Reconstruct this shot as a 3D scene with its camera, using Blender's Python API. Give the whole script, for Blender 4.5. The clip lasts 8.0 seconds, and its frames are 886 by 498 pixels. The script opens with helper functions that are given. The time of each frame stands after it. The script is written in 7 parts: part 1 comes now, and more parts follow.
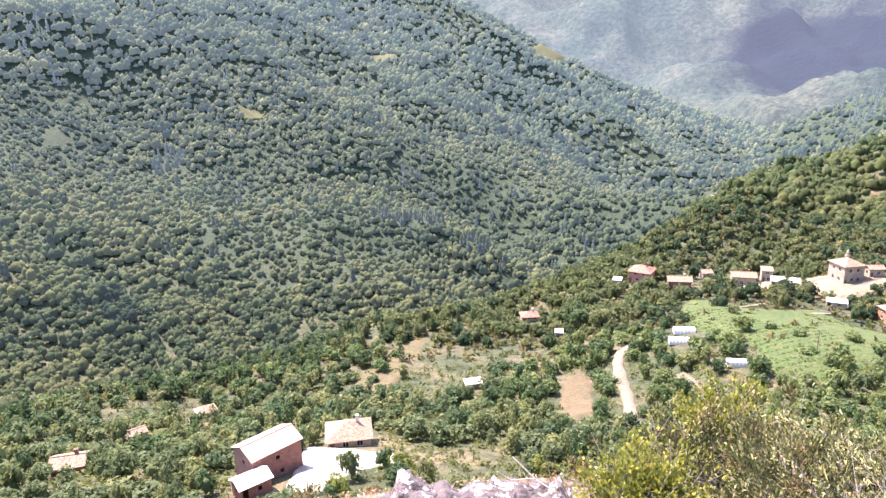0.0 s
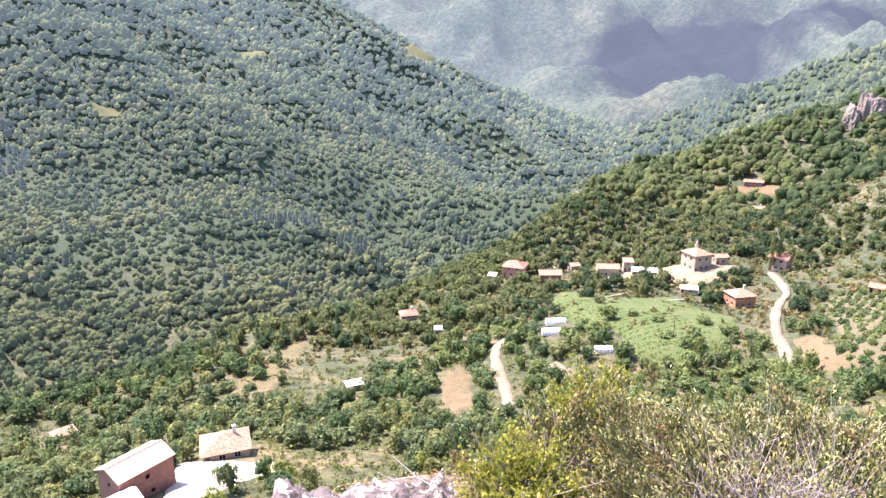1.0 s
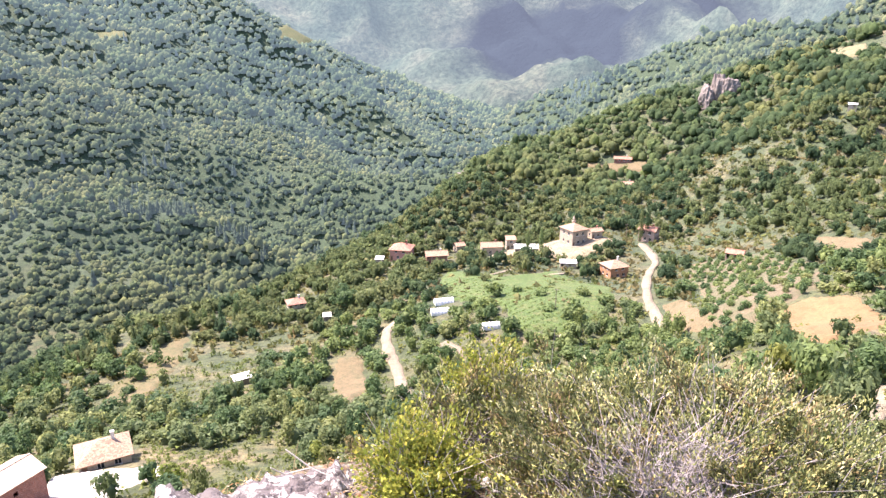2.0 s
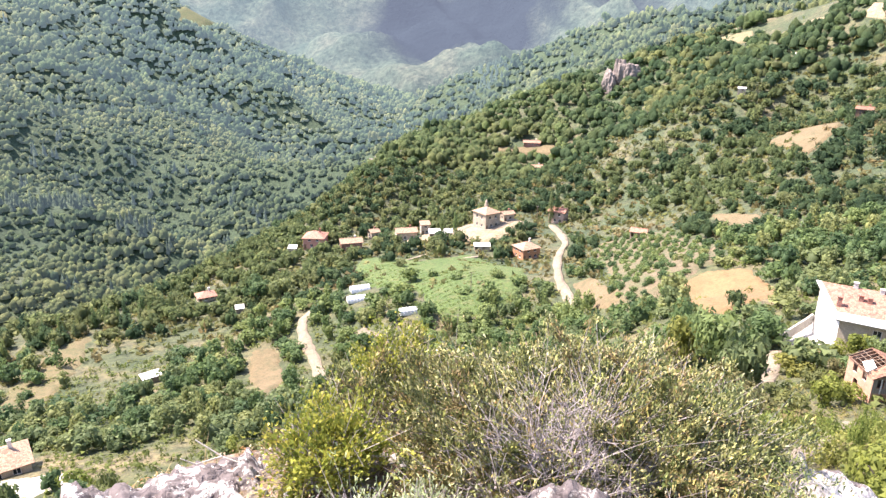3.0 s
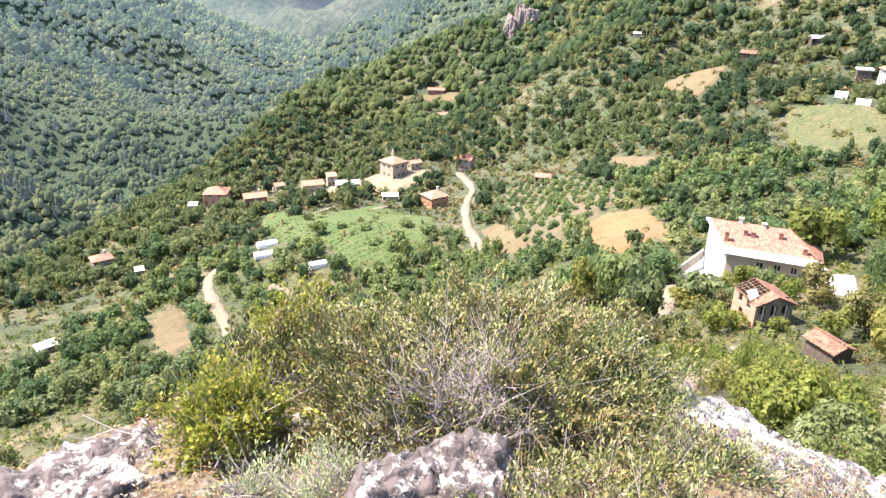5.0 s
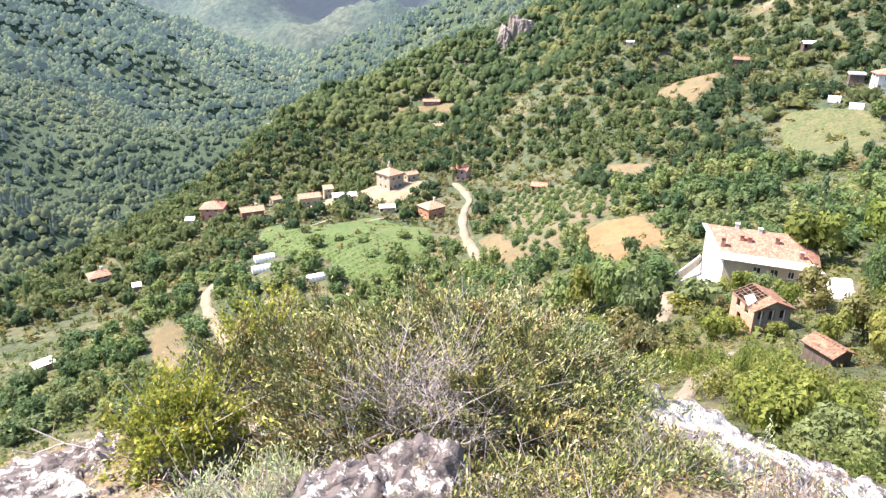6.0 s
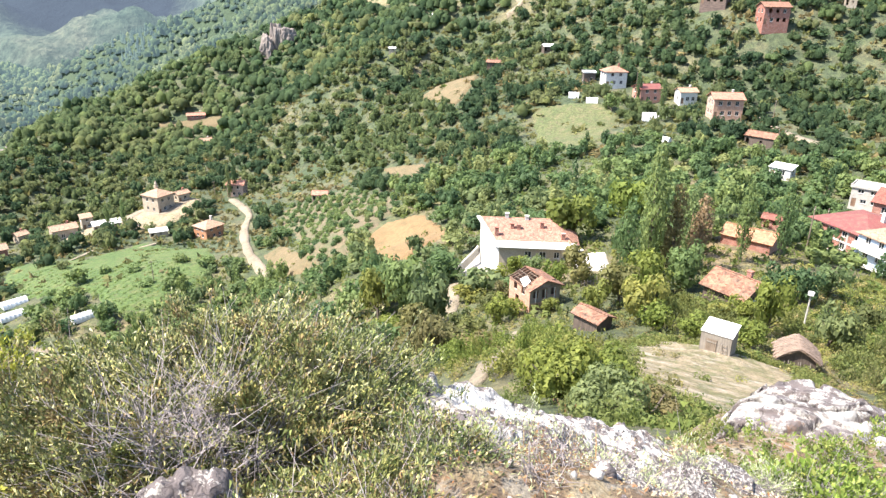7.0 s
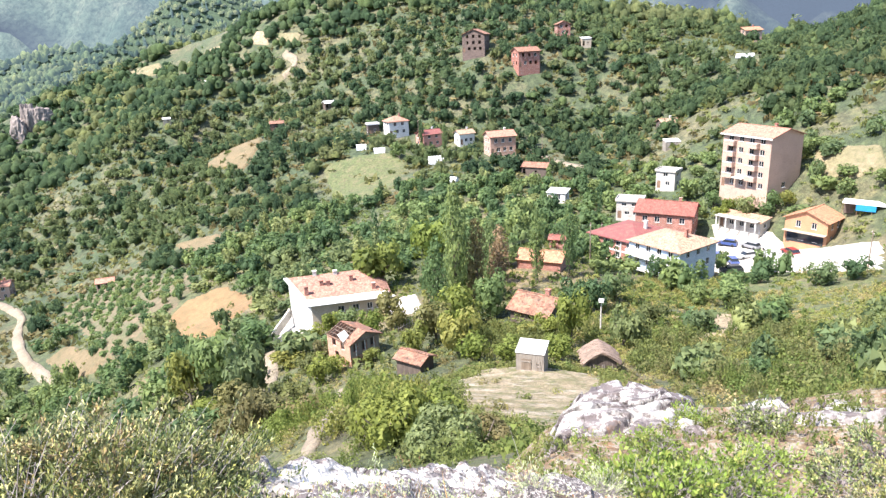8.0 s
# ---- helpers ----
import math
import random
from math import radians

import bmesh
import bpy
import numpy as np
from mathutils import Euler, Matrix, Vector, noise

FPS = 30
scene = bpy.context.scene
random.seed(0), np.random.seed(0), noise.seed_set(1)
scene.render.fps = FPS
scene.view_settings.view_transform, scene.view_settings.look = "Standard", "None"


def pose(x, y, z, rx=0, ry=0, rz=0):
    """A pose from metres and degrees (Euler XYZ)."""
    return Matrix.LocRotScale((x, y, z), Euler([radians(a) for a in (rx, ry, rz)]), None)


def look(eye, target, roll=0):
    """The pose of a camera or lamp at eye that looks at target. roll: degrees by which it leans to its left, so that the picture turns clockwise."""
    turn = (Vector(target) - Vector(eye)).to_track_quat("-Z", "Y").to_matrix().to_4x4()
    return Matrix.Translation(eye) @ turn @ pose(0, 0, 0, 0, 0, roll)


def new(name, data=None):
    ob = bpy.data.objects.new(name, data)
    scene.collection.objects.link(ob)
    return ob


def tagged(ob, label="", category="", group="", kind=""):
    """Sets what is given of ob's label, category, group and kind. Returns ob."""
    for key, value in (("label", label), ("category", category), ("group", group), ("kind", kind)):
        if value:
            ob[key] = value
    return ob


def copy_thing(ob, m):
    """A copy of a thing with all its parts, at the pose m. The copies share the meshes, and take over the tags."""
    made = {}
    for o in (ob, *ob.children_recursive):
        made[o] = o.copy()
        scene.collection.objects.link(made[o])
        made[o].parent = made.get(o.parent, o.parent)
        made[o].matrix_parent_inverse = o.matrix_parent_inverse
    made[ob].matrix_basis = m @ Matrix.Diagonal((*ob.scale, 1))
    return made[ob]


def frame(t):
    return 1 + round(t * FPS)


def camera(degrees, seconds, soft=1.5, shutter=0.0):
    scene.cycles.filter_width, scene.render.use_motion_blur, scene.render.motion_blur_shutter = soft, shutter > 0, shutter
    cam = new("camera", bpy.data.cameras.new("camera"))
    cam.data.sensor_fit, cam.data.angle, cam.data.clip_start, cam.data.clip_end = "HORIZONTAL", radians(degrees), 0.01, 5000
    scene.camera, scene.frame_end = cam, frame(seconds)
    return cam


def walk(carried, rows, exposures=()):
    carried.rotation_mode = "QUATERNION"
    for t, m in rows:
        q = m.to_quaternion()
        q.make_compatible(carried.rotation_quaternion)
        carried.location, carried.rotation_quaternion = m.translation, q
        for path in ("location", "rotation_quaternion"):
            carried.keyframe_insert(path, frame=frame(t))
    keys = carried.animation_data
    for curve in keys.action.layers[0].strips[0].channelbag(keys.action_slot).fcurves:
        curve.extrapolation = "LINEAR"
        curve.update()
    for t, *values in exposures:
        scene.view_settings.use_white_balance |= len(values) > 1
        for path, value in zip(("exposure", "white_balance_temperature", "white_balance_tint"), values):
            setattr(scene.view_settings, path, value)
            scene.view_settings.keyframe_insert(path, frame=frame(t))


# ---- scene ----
cam = camera(65.89, 8.0, soft=1.4)
# seconds, place of the eye, and yaw, pitch and roll in degrees
PATH = [
    (0.0, 0.000, 0.000, 80.000, -0.00, -16.35, -1.81),
    (0.5, 0.012, -0.002, 79.996, -5.48, -16.72, -0.71),
    (1.0, 0.016, 0.022, 79.990, -10.67, -16.58, -0.42),
    (1.5, 0.020, 0.094, 79.949, -15.76, -16.90, 0.01),
    (2.0, 0.030, 0.112, 79.936, -20.62, -18.01, -0.00),
    (2.2, 0.028, 0.057, 79.901, -22.45, -18.37, 0.16),
    (3.3, 0.047, -0.036, 80.007, -29.73, -19.88, 0.43),
    (3.5, 0.074, -0.007, 80.001, -30.84, -20.84, 0.24),
    (4.0, 0.082, 0.007, 79.988, -35.36, -23.51, 0.80),
    (4.5, 0.081, 0.001, 79.988, -37.12, -23.40, 1.06),
    (4.7, 0.087, -0.005, 79.996, -37.13, -23.44, 1.36),
    (5.8, 0.243, -0.079, 79.921, -33.57, -22.53, 0.00),
    (6.0, 0.283, -0.095, 79.929, -36.46, -22.35, 0.34),
    (6.5, 0.324, -0.163, 79.943, -47.08, -21.80, -0.01),
    (7.0, 0.395, -0.163, 79.897, -55.45, -21.54, 0.94),
    (7.5, 0.442, -0.120, 79.876, -60.79, -18.37, -0.72),
    (8.0, 0.449, -0.114, 79.892, -72.38, -17.34, -2.49),
]


def held(x, y, z, yaw, pitch, roll):
    """The pose of a camera held at that yaw (to the left of +y), pitch (up) and roll."""
    a, b = radians(yaw), radians(pitch)
    return look((x, y, z), (x - math.sin(a) * math.cos(b), y + math.cos(a) * math.cos(b), z + math.sin(b)), roll)


walk(cam, [(t, held(*row)) for t, *row in PATH], [(0.0, 2.37, 6540, 35), (2.0, 2.36, 6680, 28), (4.0, 2.28, 6760, 21), (6.0, 2.24, 6720, 18), (7.0, 2.16, 6550, 13), (8.0, 2.15, 6280, 16)])

# ---- sky and sun ----
SUN_TURN, SUN_HEIGHT = radians(46), radians(58)   # to the left of +y, and above the horizon
world = bpy.data.worlds.new("sky")
scene.world = world
world.use_nodes = True
wn = world.node_tree.nodes
sky = wn.new("ShaderNodeTexSky")
sky.sky_type, sky.sun_disc = "NISHITA", False
sky.sun_elevation, sky.sun_rotation = SUN_HEIGHT, -SUN_TURN
sky.air_density, sky.dust_density, sky.altitude = 1.1, 2.0, 700
world.node_tree.links.new(sky.outputs[0], wn["Background"].inputs[0])
wn["Background"].inputs[1].default_value = 0.1
sun = new("sun", bpy.data.lights.new("sun", "SUN"))
sun.data.energy, sun.data.angle, sun.data.color = 3.5, radians(0.55), (1.0, 0.95, 0.86)
sun.matrix_world = look((-math.sin(SUN_TURN) * math.cos(SUN_HEIGHT) * 300, math.cos(SUN_TURN) * math.cos(SUN_HEIGHT) * 300, 80 + math.sin(SUN_HEIGHT) * 300), (0, 0, 80))

# ---- materials ----


def nodes_of(name):
    m = bpy.data.materials.new(name)
    m.use_nodes = True
    t = m.node_tree
    return m, t, t.nodes, t.links, t.nodes["Principled BSDF"]


def noise_node(t, coords, scale, detail=4, rough=0.55):
    n = t.nodes.new("ShaderNodeTexNoise")
    n.inputs["Scale"].default_value, n.inputs["Detail"].default_value, n.inputs["Roughness"].default_value = scale, detail, rough
    t.links.new(coords, n.inputs["Vector"])
    return n.outputs["Fac"]


def ramp(t, fac, stops):
    n = t.nodes.new("ShaderNodeValToRGB")
    e = n.color_ramp.elements
    while len(e) < len(stops):
        e.new(0.5)
    for el, (p, c) in zip(e, stops):
        el.position, el.color = p, (*c, 1)
    t.links.new(fac, n.inputs[0])
    return n.outputs[0]


def mixed(t, fac, a, b, mode="MIX"):
    n = t.nodes.new("ShaderNodeMix")
    n.data_type, n.blend_type = "RGBA", mode
    for s, v in ((n.inputs[0], fac), (n.inputs[6], a), (n.inputs[7], b)):
        if isinstance(v, (int, float)):
            s.default_value = v
        elif isinstance(v, tuple):
            s.default_value = (*v, 1)
        else:
            t.links.new(v, s)
    return n.outputs[2]


def math_node(t, op, a, b):
    n = t.nodes.new("ShaderNodeMath")
    n.operation = op
    for s, v in zip(n.inputs, (a, b)):
        if isinstance(v, (int, float)):
            s.default_value = v
        else:
            t.links.new(v, s)
    return n.outputs[0]


def bumped(t, bsdf, height, strength, distance):
    n = t.nodes.new("ShaderNodeBump")
    n.inputs["Strength"].default_value, n.inputs["Distance"].default_value = strength, distance
    t.links.new(height, n.inputs["Height"])
    t.links.new(n.outputs[0], bsdf.inputs["Normal"])


def place_of(t):
    return t.nodes.new("ShaderNodeTexCoord").outputs["Object"]


def surface(name, a, b, big=0.6, fine=9.0, rough=0.8, bump=0.3, depth=0.02, metal=0.0, dirt=None):
    """Two tones in large blotches, speckled by a fine grain that also gives the relief; dirt: a third tone in stains."""
    m, t, n, l, bsdf = nodes_of(name)
    at = place_of(t)
    grain = noise_node(t, at, fine, 6)
    c = ramp(t, noise_node(t, at, big, 5), [(0.35, a), (0.65, b)])
    if dirt:
        c = mixed(t, ramp(t, noise_node(t, at, big * 3.1, 6, 0.7), [(0.55, (0, 0, 0)), (0.72, (0.8, 0.8, 0.8))]), c, dirt)
    c = mixed(t, 0.75, c, ramp(t, grain, [(0.3, (0.5, 0.5, 0.48)), (0.68, (1.05, 1.05, 1.05))]), "MULTIPLY")
    l.new(c, bsdf.inputs["Base Color"])
    bsdf.inputs["Roughness"].default_value, bsdf.inputs["Metallic"].default_value = rough, metal
    bumped(t, bsdf, grain, bump, depth)
    return m


def ribbed(name, a, b, per_metre, rough, metal=0.0, depth=0.03, stain=(0.2, 0.13, 0.09), stained=0.5):
    """Roof covering: ribs that run down the slope and courses across it, in blotched tones."""
    m, t, n, l, bsdf = nodes_of(name)
    at = place_of(t)
    tones = ramp(t, noise_node(t, at, 1.7, 6, 0.7), [(0.3, a), (0.7, b)])
    spots = ramp(t, noise_node(t, at, 1.1, 7, 0.8), [(0.46, (0, 0, 0)), (0.64, (stained, stained, stained))])
    c = mixed(t, spots, tones, stain)
    w = n.new("ShaderNodeTexWave")
    w.bands_direction, w.wave_profile = "X", "SIN"
    w.inputs["Scale"].default_value, w.inputs["Distortion"].default_value = per_metre * 0.314, 0.4
    l.new(at, w.inputs["Vector"])
    fine = noise_node(t, at, 4.5, 6, 0.75)
    c = mixed(t, 0.75, c, ramp(t, fine, [(0.34, (0.45, 0.42, 0.4)), (0.5, (0.95, 0.93, 0.9)), (0.66, (1.25, 1.25, 1.2))]), "MULTIPLY")
    if "tiles" in name:   # single tiles, replaced or weathered each in its own tone
        cells = n.new("ShaderNodeTexVoronoi")
        cells.inputs["Scale"].default_value = 3.4
        l.new(at, cells.inputs["Vector"])
        grey = n.new("ShaderNodeSeparateColor")
        l.new(cells.outputs["Color"], grey.inputs[0])
        c = mixed(t, 0.5 + 0.5 * stained, c, ramp(t, grey.outputs[0], [(0.0, (0.5, 0.48, 0.46)), (0.5, (0.95, 0.94, 0.92)), (1.0, (1.35, 1.32, 1.28))]), "MULTIPLY")
    l.new(c, bsdf.inputs["Base Color"])
    bsdf.inputs["Roughness"].default_value, bsdf.inputs["Metallic"].default_value = rough, metal
    bumped(t, bsdf, math_node(t, "ADD", w.outputs["Fac"], fine), 0.5, depth)
    return m


def brickwork(name, a, b, mortar):
    m, t, n, l, bsdf = nodes_of(name)
    at = place_of(t)
    turn = n.new("ShaderNodeMapping")
    turn.inputs["Rotation"].default_value = (radians(90), 0, 0)
    l.new(at, turn.inputs["Vector"])
    k = n.new("ShaderNodeTexBrick")
    k.inputs["Scale"].default_value, k.inputs["Brick Width"].default_value, k.inputs["Row Height"].default_value = 1.0, 0.3, 0.2
    k.inputs["Mortar Size"].default_value = 0.018
    for key, c in (("Color1", a), ("Color2", b), ("Mortar", mortar)):
        k.inputs[key].default_value = (*c, 1)
    l.new(turn.outputs[0], k.inputs["Vector"])
    fine = noise_node(t, at, 1.3, 7, 0.7)
    c = mixed(t, 0.75, k.outputs["Color"], ramp(t, fine, [(0.3, (0.45, 0.42, 0.4)), (0.62, (1, 1, 1))]), "MULTIPLY")
    l.new(c, bsdf.inputs["Base Color"])
    bsdf.inputs["Roughness"].default_value = 0.9
    bumped(t, bsdf, k.outputs["Fac"], 0.4, 0.01)
    return m


def boards(name, a, b, across="X", per_metre=6.0):
    m, t, n, l, bsdf = nodes_of(name)
    at = place_of(t)
    stretch = n.new("ShaderNodeMapping")
    stretch.inputs["Scale"].default_value = (per_metre, per_metre, 0.7) if across == "X" else (0.6, 0.6, per_metre)
    l.new(at, stretch.inputs["Vector"])
    grain = noise_node(t, stretch.outputs[0], 1.0, 5, 0.7)
    c = ramp(t, grain, [(0.3, a), (0.7, b)])
    c = mixed(t, 0.6, c, ramp(t, noise_node(t, at, 0.9, 5), [(0.3, (0.5, 0.5, 0.5)), (0.7, (1, 1, 1))]), "MULTIPLY")
    l.new(c, bsdf.inputs["Base Color"])
    bsdf.inputs["Roughness"].default_value = 0.85
    bumped(t, bsdf, grain, 0.5, 0.02)
    return m


def foliage(name, tones, through_light=0.3, rough=0.65, patchy=0.0, gloss=0.2, vary=1.0):
    """Leaves: a tone for each plant, a lighter or darker one for each leaf or tuft, and light that comes through."""
    m, t, n, l, bsdf = nodes_of(name)
    tone = n.new("ShaderNodeAttribute")
    tone.attribute_name = "tone"
    plant = math_node(t, "FRACT", math_node(t, "ADD", tone.outputs["Fac"], n.new("ShaderNodeObjectInfo").outputs["Random"]), 0)
    step = 1 / max(len(tones) - 1, 1)
    c = ramp(t, plant, [(i * step, v) for i, v in enumerate(tones)])
    leaf = n.new("ShaderNodeNewGeometry").outputs["Random Per Island"]
    c = mixed(t, 1.0, c, ramp(t, leaf, [(0.0, (1 - 0.3 * vary, 1 - 0.26 * vary, 1 - 0.3 * vary)), (0.7, (1.03, 1.0, 0.97)), (1.0, (1 + 0.3 * vary, 1 + 0.27 * vary, 1 + 0.08 * vary))]), "MULTIPLY")
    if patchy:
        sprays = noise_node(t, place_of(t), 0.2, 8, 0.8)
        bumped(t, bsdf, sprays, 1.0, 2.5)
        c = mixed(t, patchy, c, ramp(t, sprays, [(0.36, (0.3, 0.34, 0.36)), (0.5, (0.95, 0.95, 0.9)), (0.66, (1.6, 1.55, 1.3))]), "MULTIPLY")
    l.new(c, bsdf.inputs["Base Color"])
    bsdf.inputs["Roughness"].default_value = rough
    bsdf.inputs["Specular IOR Level"].default_value = gloss
    glow = n.new("ShaderNodeBsdfTranslucent")
    l.new(c, glow.inputs[0])
    mix = n.new("ShaderNodeMixShader")
    mix.inputs[0].default_value = through_light
    l.new(bsdf.outputs[0], mix.inputs[1])
    l.new(glow.outputs[0], mix.inputs[2])
    l.new(mix.outputs[0], n["Material Output"].inputs[0])
    return m


def glass(name):
    m, t, n, l, bsdf = nodes_of(name)
    bsdf.inputs["Base Color"].default_value = (0.02, 0.025, 0.03, 1)
    bsdf.inputs["Roughness"].default_value, bsdf.inputs["IOR"].default_value = 0.08, 1.5
    return m


def turf(name, a, b, c, rough_look):
    """Open ground: blotches, tufts and trodden spots of three tones in three sizes."""
    m, t, n, l, bsdf = nodes_of(name)
    at = place_of(t)
    base = ramp(t, noise_node(t, at, 0.09, 5, 0.65), [(0.38, a), (0.62, b)])
    base = mixed(t, ramp(t, noise_node(t, at, 0.33, 7, 0.72), [(0.5, (0, 0, 0)), (0.62, (0.85, 0.85, 0.85))]), base, c)
    tuft = noise_node(t, at, 1.1, 8, 0.75)
    base = mixed(t, rough_look, base, ramp(t, tuft, [(0.36, (0.42, 0.46, 0.4)), (0.5, (0.95, 0.95, 0.95)), (0.66, (1.35, 1.3, 1.2))]), "MULTIPLY")
    fine = noise_node(t, at, 4.5, 6, 0.7)
    base = mixed(t, 0.6, base, ramp(t, fine, [(0.34, (0.5, 0.5, 0.48)), (0.64, (1.15, 1.15, 1.15))]), "MULTIPLY")
    l.new(base, bsdf.inputs["Base Color"])
    bsdf.inputs["Roughness"].default_value = 0.95
    bumped(t, bsdf, math_node(t, "ADD", tuft, math_node(t, "MULTIPLY", fine, 0.4)), 0.9, 0.35)
    return m


def plain(name, c, rough=0.6, metal=0.0):
    return surface(name, c, tuple(v * 0.86 for v in c), 1.2, 20, rough, 0.1, 0.005, metal)


WALLS = dict(
    plaster=surface("cream_plaster", (0.5, 0.42, 0.32), (0.4, 0.33, 0.25), 0.5, 6, dirt=(0.24, 0.19, 0.14)),
    whitewall=surface("white_render", (0.72, 0.7, 0.66), (0.62, 0.6, 0.56), 0.4, 6, dirt=(0.42, 0.39, 0.34)),
    pinkwall=surface("salmon_render", (0.6, 0.3, 0.23), (0.52, 0.25, 0.19), 0.5, 6, dirt=(0.36, 0.2, 0.15)),
    orangewall=surface("orange_render", (0.54, 0.27, 0.15), (0.46, 0.225, 0.12), 0.4, 6, dirt=(0.36, 0.18, 0.1)),
    peach=surface("peach_render", (0.5, 0.35, 0.27), (0.43, 0.3, 0.235), 0.35, 6, dirt=(0.32, 0.22, 0.18)),
    bluewall=surface("pale_blue_render", (0.44, 0.53, 0.64), (0.38, 0.47, 0.6), 0.4, 6, dirt=(0.3, 0.37, 0.45)),
    concrete=surface("bare_concrete", (0.52, 0.49, 0.44), (0.42, 0.39, 0.35), 0.6, 8, dirt=(0.28, 0.25, 0.22)),
    redbrick=brickwork("red_hollow_brick", (0.36, 0.13, 0.085), (0.28, 0.1, 0.07), (0.4, 0.3, 0.25)),
    brick=brickwork("orange_hollow_brick", (0.52, 0.28, 0.18), (0.44, 0.23, 0.145), (0.48, 0.39, 0.32)),
    darkwood=boards("weathered_dark_boards", (0.06, 0.045, 0.035), (0.16, 0.12, 0.095)),
    wood=boards("weathered_boards", (0.16, 0.12, 0.085), (0.3, 0.24, 0.18)),
    planks=boards("grey_upright_planks", (0.19, 0.165, 0.135), (0.34, 0.3, 0.25), per_metre=9),
    logs=boards("stacked_logs", (0.07, 0.05, 0.042), (0.22, 0.155, 0.125), across="Z", per_metre=4),
    whitefilm=surface("white_plastic_film", (0.85, 0.86, 0.85), (0.74, 0.75, 0.75), 0.8, 5, rough=0.4, bump=0.15, dirt=(0.6, 0.6, 0.55)),
)
ROOFS = dict(
    tile_pale=ribbed("pale_clay_tiles", (0.36, 0.235, 0.16), (0.29, 0.185, 0.12), 4, 0.8, stain=(0.26, 0.18, 0.13), stained=0.6),
    tile_faded=ribbed("sun_faded_tiles", (0.33, 0.175, 0.125), (0.27, 0.14, 0.1), 4, 0.85, stain=(0.24, 0.15, 0.115), stained=0.6),
    tile_pink=ribbed("faded_pink_tiles", (0.4, 0.19, 0.13), (0.31, 0.145, 0.1), 4, 0.8, stained=0.5),
    tile_red=ribbed("red_tiles", (0.23, 0.068, 0.048), (0.18, 0.054, 0.04), 4, 0.75, stained=0.5),
    tile_orange=ribbed("orange_tiles", (0.4, 0.2, 0.11), (0.32, 0.155, 0.085), 4, 0.75, stained=0.4),
    tile_crimson=ribbed("crimson_sheet_roof", (0.21, 0.058, 0.052), (0.16, 0.048, 0.042), 5, 0.7, stained=0.6),
    tile_worn=ribbed("worn_old_tiles", (0.31, 0.145, 0.09), (0.2, 0.105, 0.07), 4, 0.9, stain=(0.09, 0.07, 0.055), stained=0.9),
    tin_white=ribbed("white_tin_sheets", (0.78, 0.78, 0.76), (0.68, 0.68, 0.67), 7, 0.45, stain=(0.5, 0.42, 0.35), stained=0.25),
    tin_pale=ribbed("pale_sheet_roof", (0.56, 0.41, 0.31), (0.48, 0.35, 0.26), 5, 0.55, stain=(0.5, 0.36, 0.25), stained=0.35),
    thatch=surface("brown_thatch", (0.27, 0.19, 0.14), (0.17, 0.125, 0.095), 1.5, 18, 0.95, 0.9, 0.06),
    concrete=WALLS["concrete"], whitefilm=WALLS["whitefilm"],
)
GLASS = glass("window_glass")
FRAME = plain("white_window_paint", (0.72, 0.7, 0.66))
TIMBER = boards("brown_timber", (0.14, 0.08, 0.05), (0.26, 0.16, 0.1))
IRON = plain("dark_painted_iron", (0.09, 0.085, 0.08), 0.5, 0.4)
GROUND = {}
for key, a, b, dirt in (("soil", (0.18, 0.133, 0.07), (0.145, 0.112, 0.056), (0.104, 0.094, 0.044)), ("stubble", (0.25, 0.155, 0.07), (0.21, 0.132, 0.06), (0.153, 0.115, 0.05)),
                        ("grass", (0.064, 0.11, 0.026), (0.086, 0.128, 0.032), (0.117, 0.131, 0.045)), ("pasture", (0.085, 0.106, 0.0382), (0.111, 0.119, 0.0467), (0.153, 0.132, 0.068)),
                        ("dryhill", (0.2, 0.17, 0.09), (0.15, 0.14, 0.07), (0.25, 0.2, 0.12)),
                        ("barren", (0.15, 0.12, 0.058), (0.12, 0.105, 0.046), (0.0825, 0.09, 0.034)),
                        ("orchard", (0.14, 0.115, 0.065), (0.1, 0.105, 0.05), (0.19, 0.135, 0.085)),
                        ("straw", (0.33, 0.265, 0.175), (0.28, 0.22, 0.14), (0.2, 0.175, 0.095)), ("road", (0.28, 0.23, 0.165), (0.23, 0.185, 0.13), (0.18, 0.15, 0.1)),
                        ("paving", (0.55, 0.51, 0.45), (0.48, 0.44, 0.39), (0.38, 0.34, 0.29))):
    GROUND[key] = turf("ground_" + key, a, b, dirt, 0.95 if key in ("grass", "pasture", "straw") else 0.45)
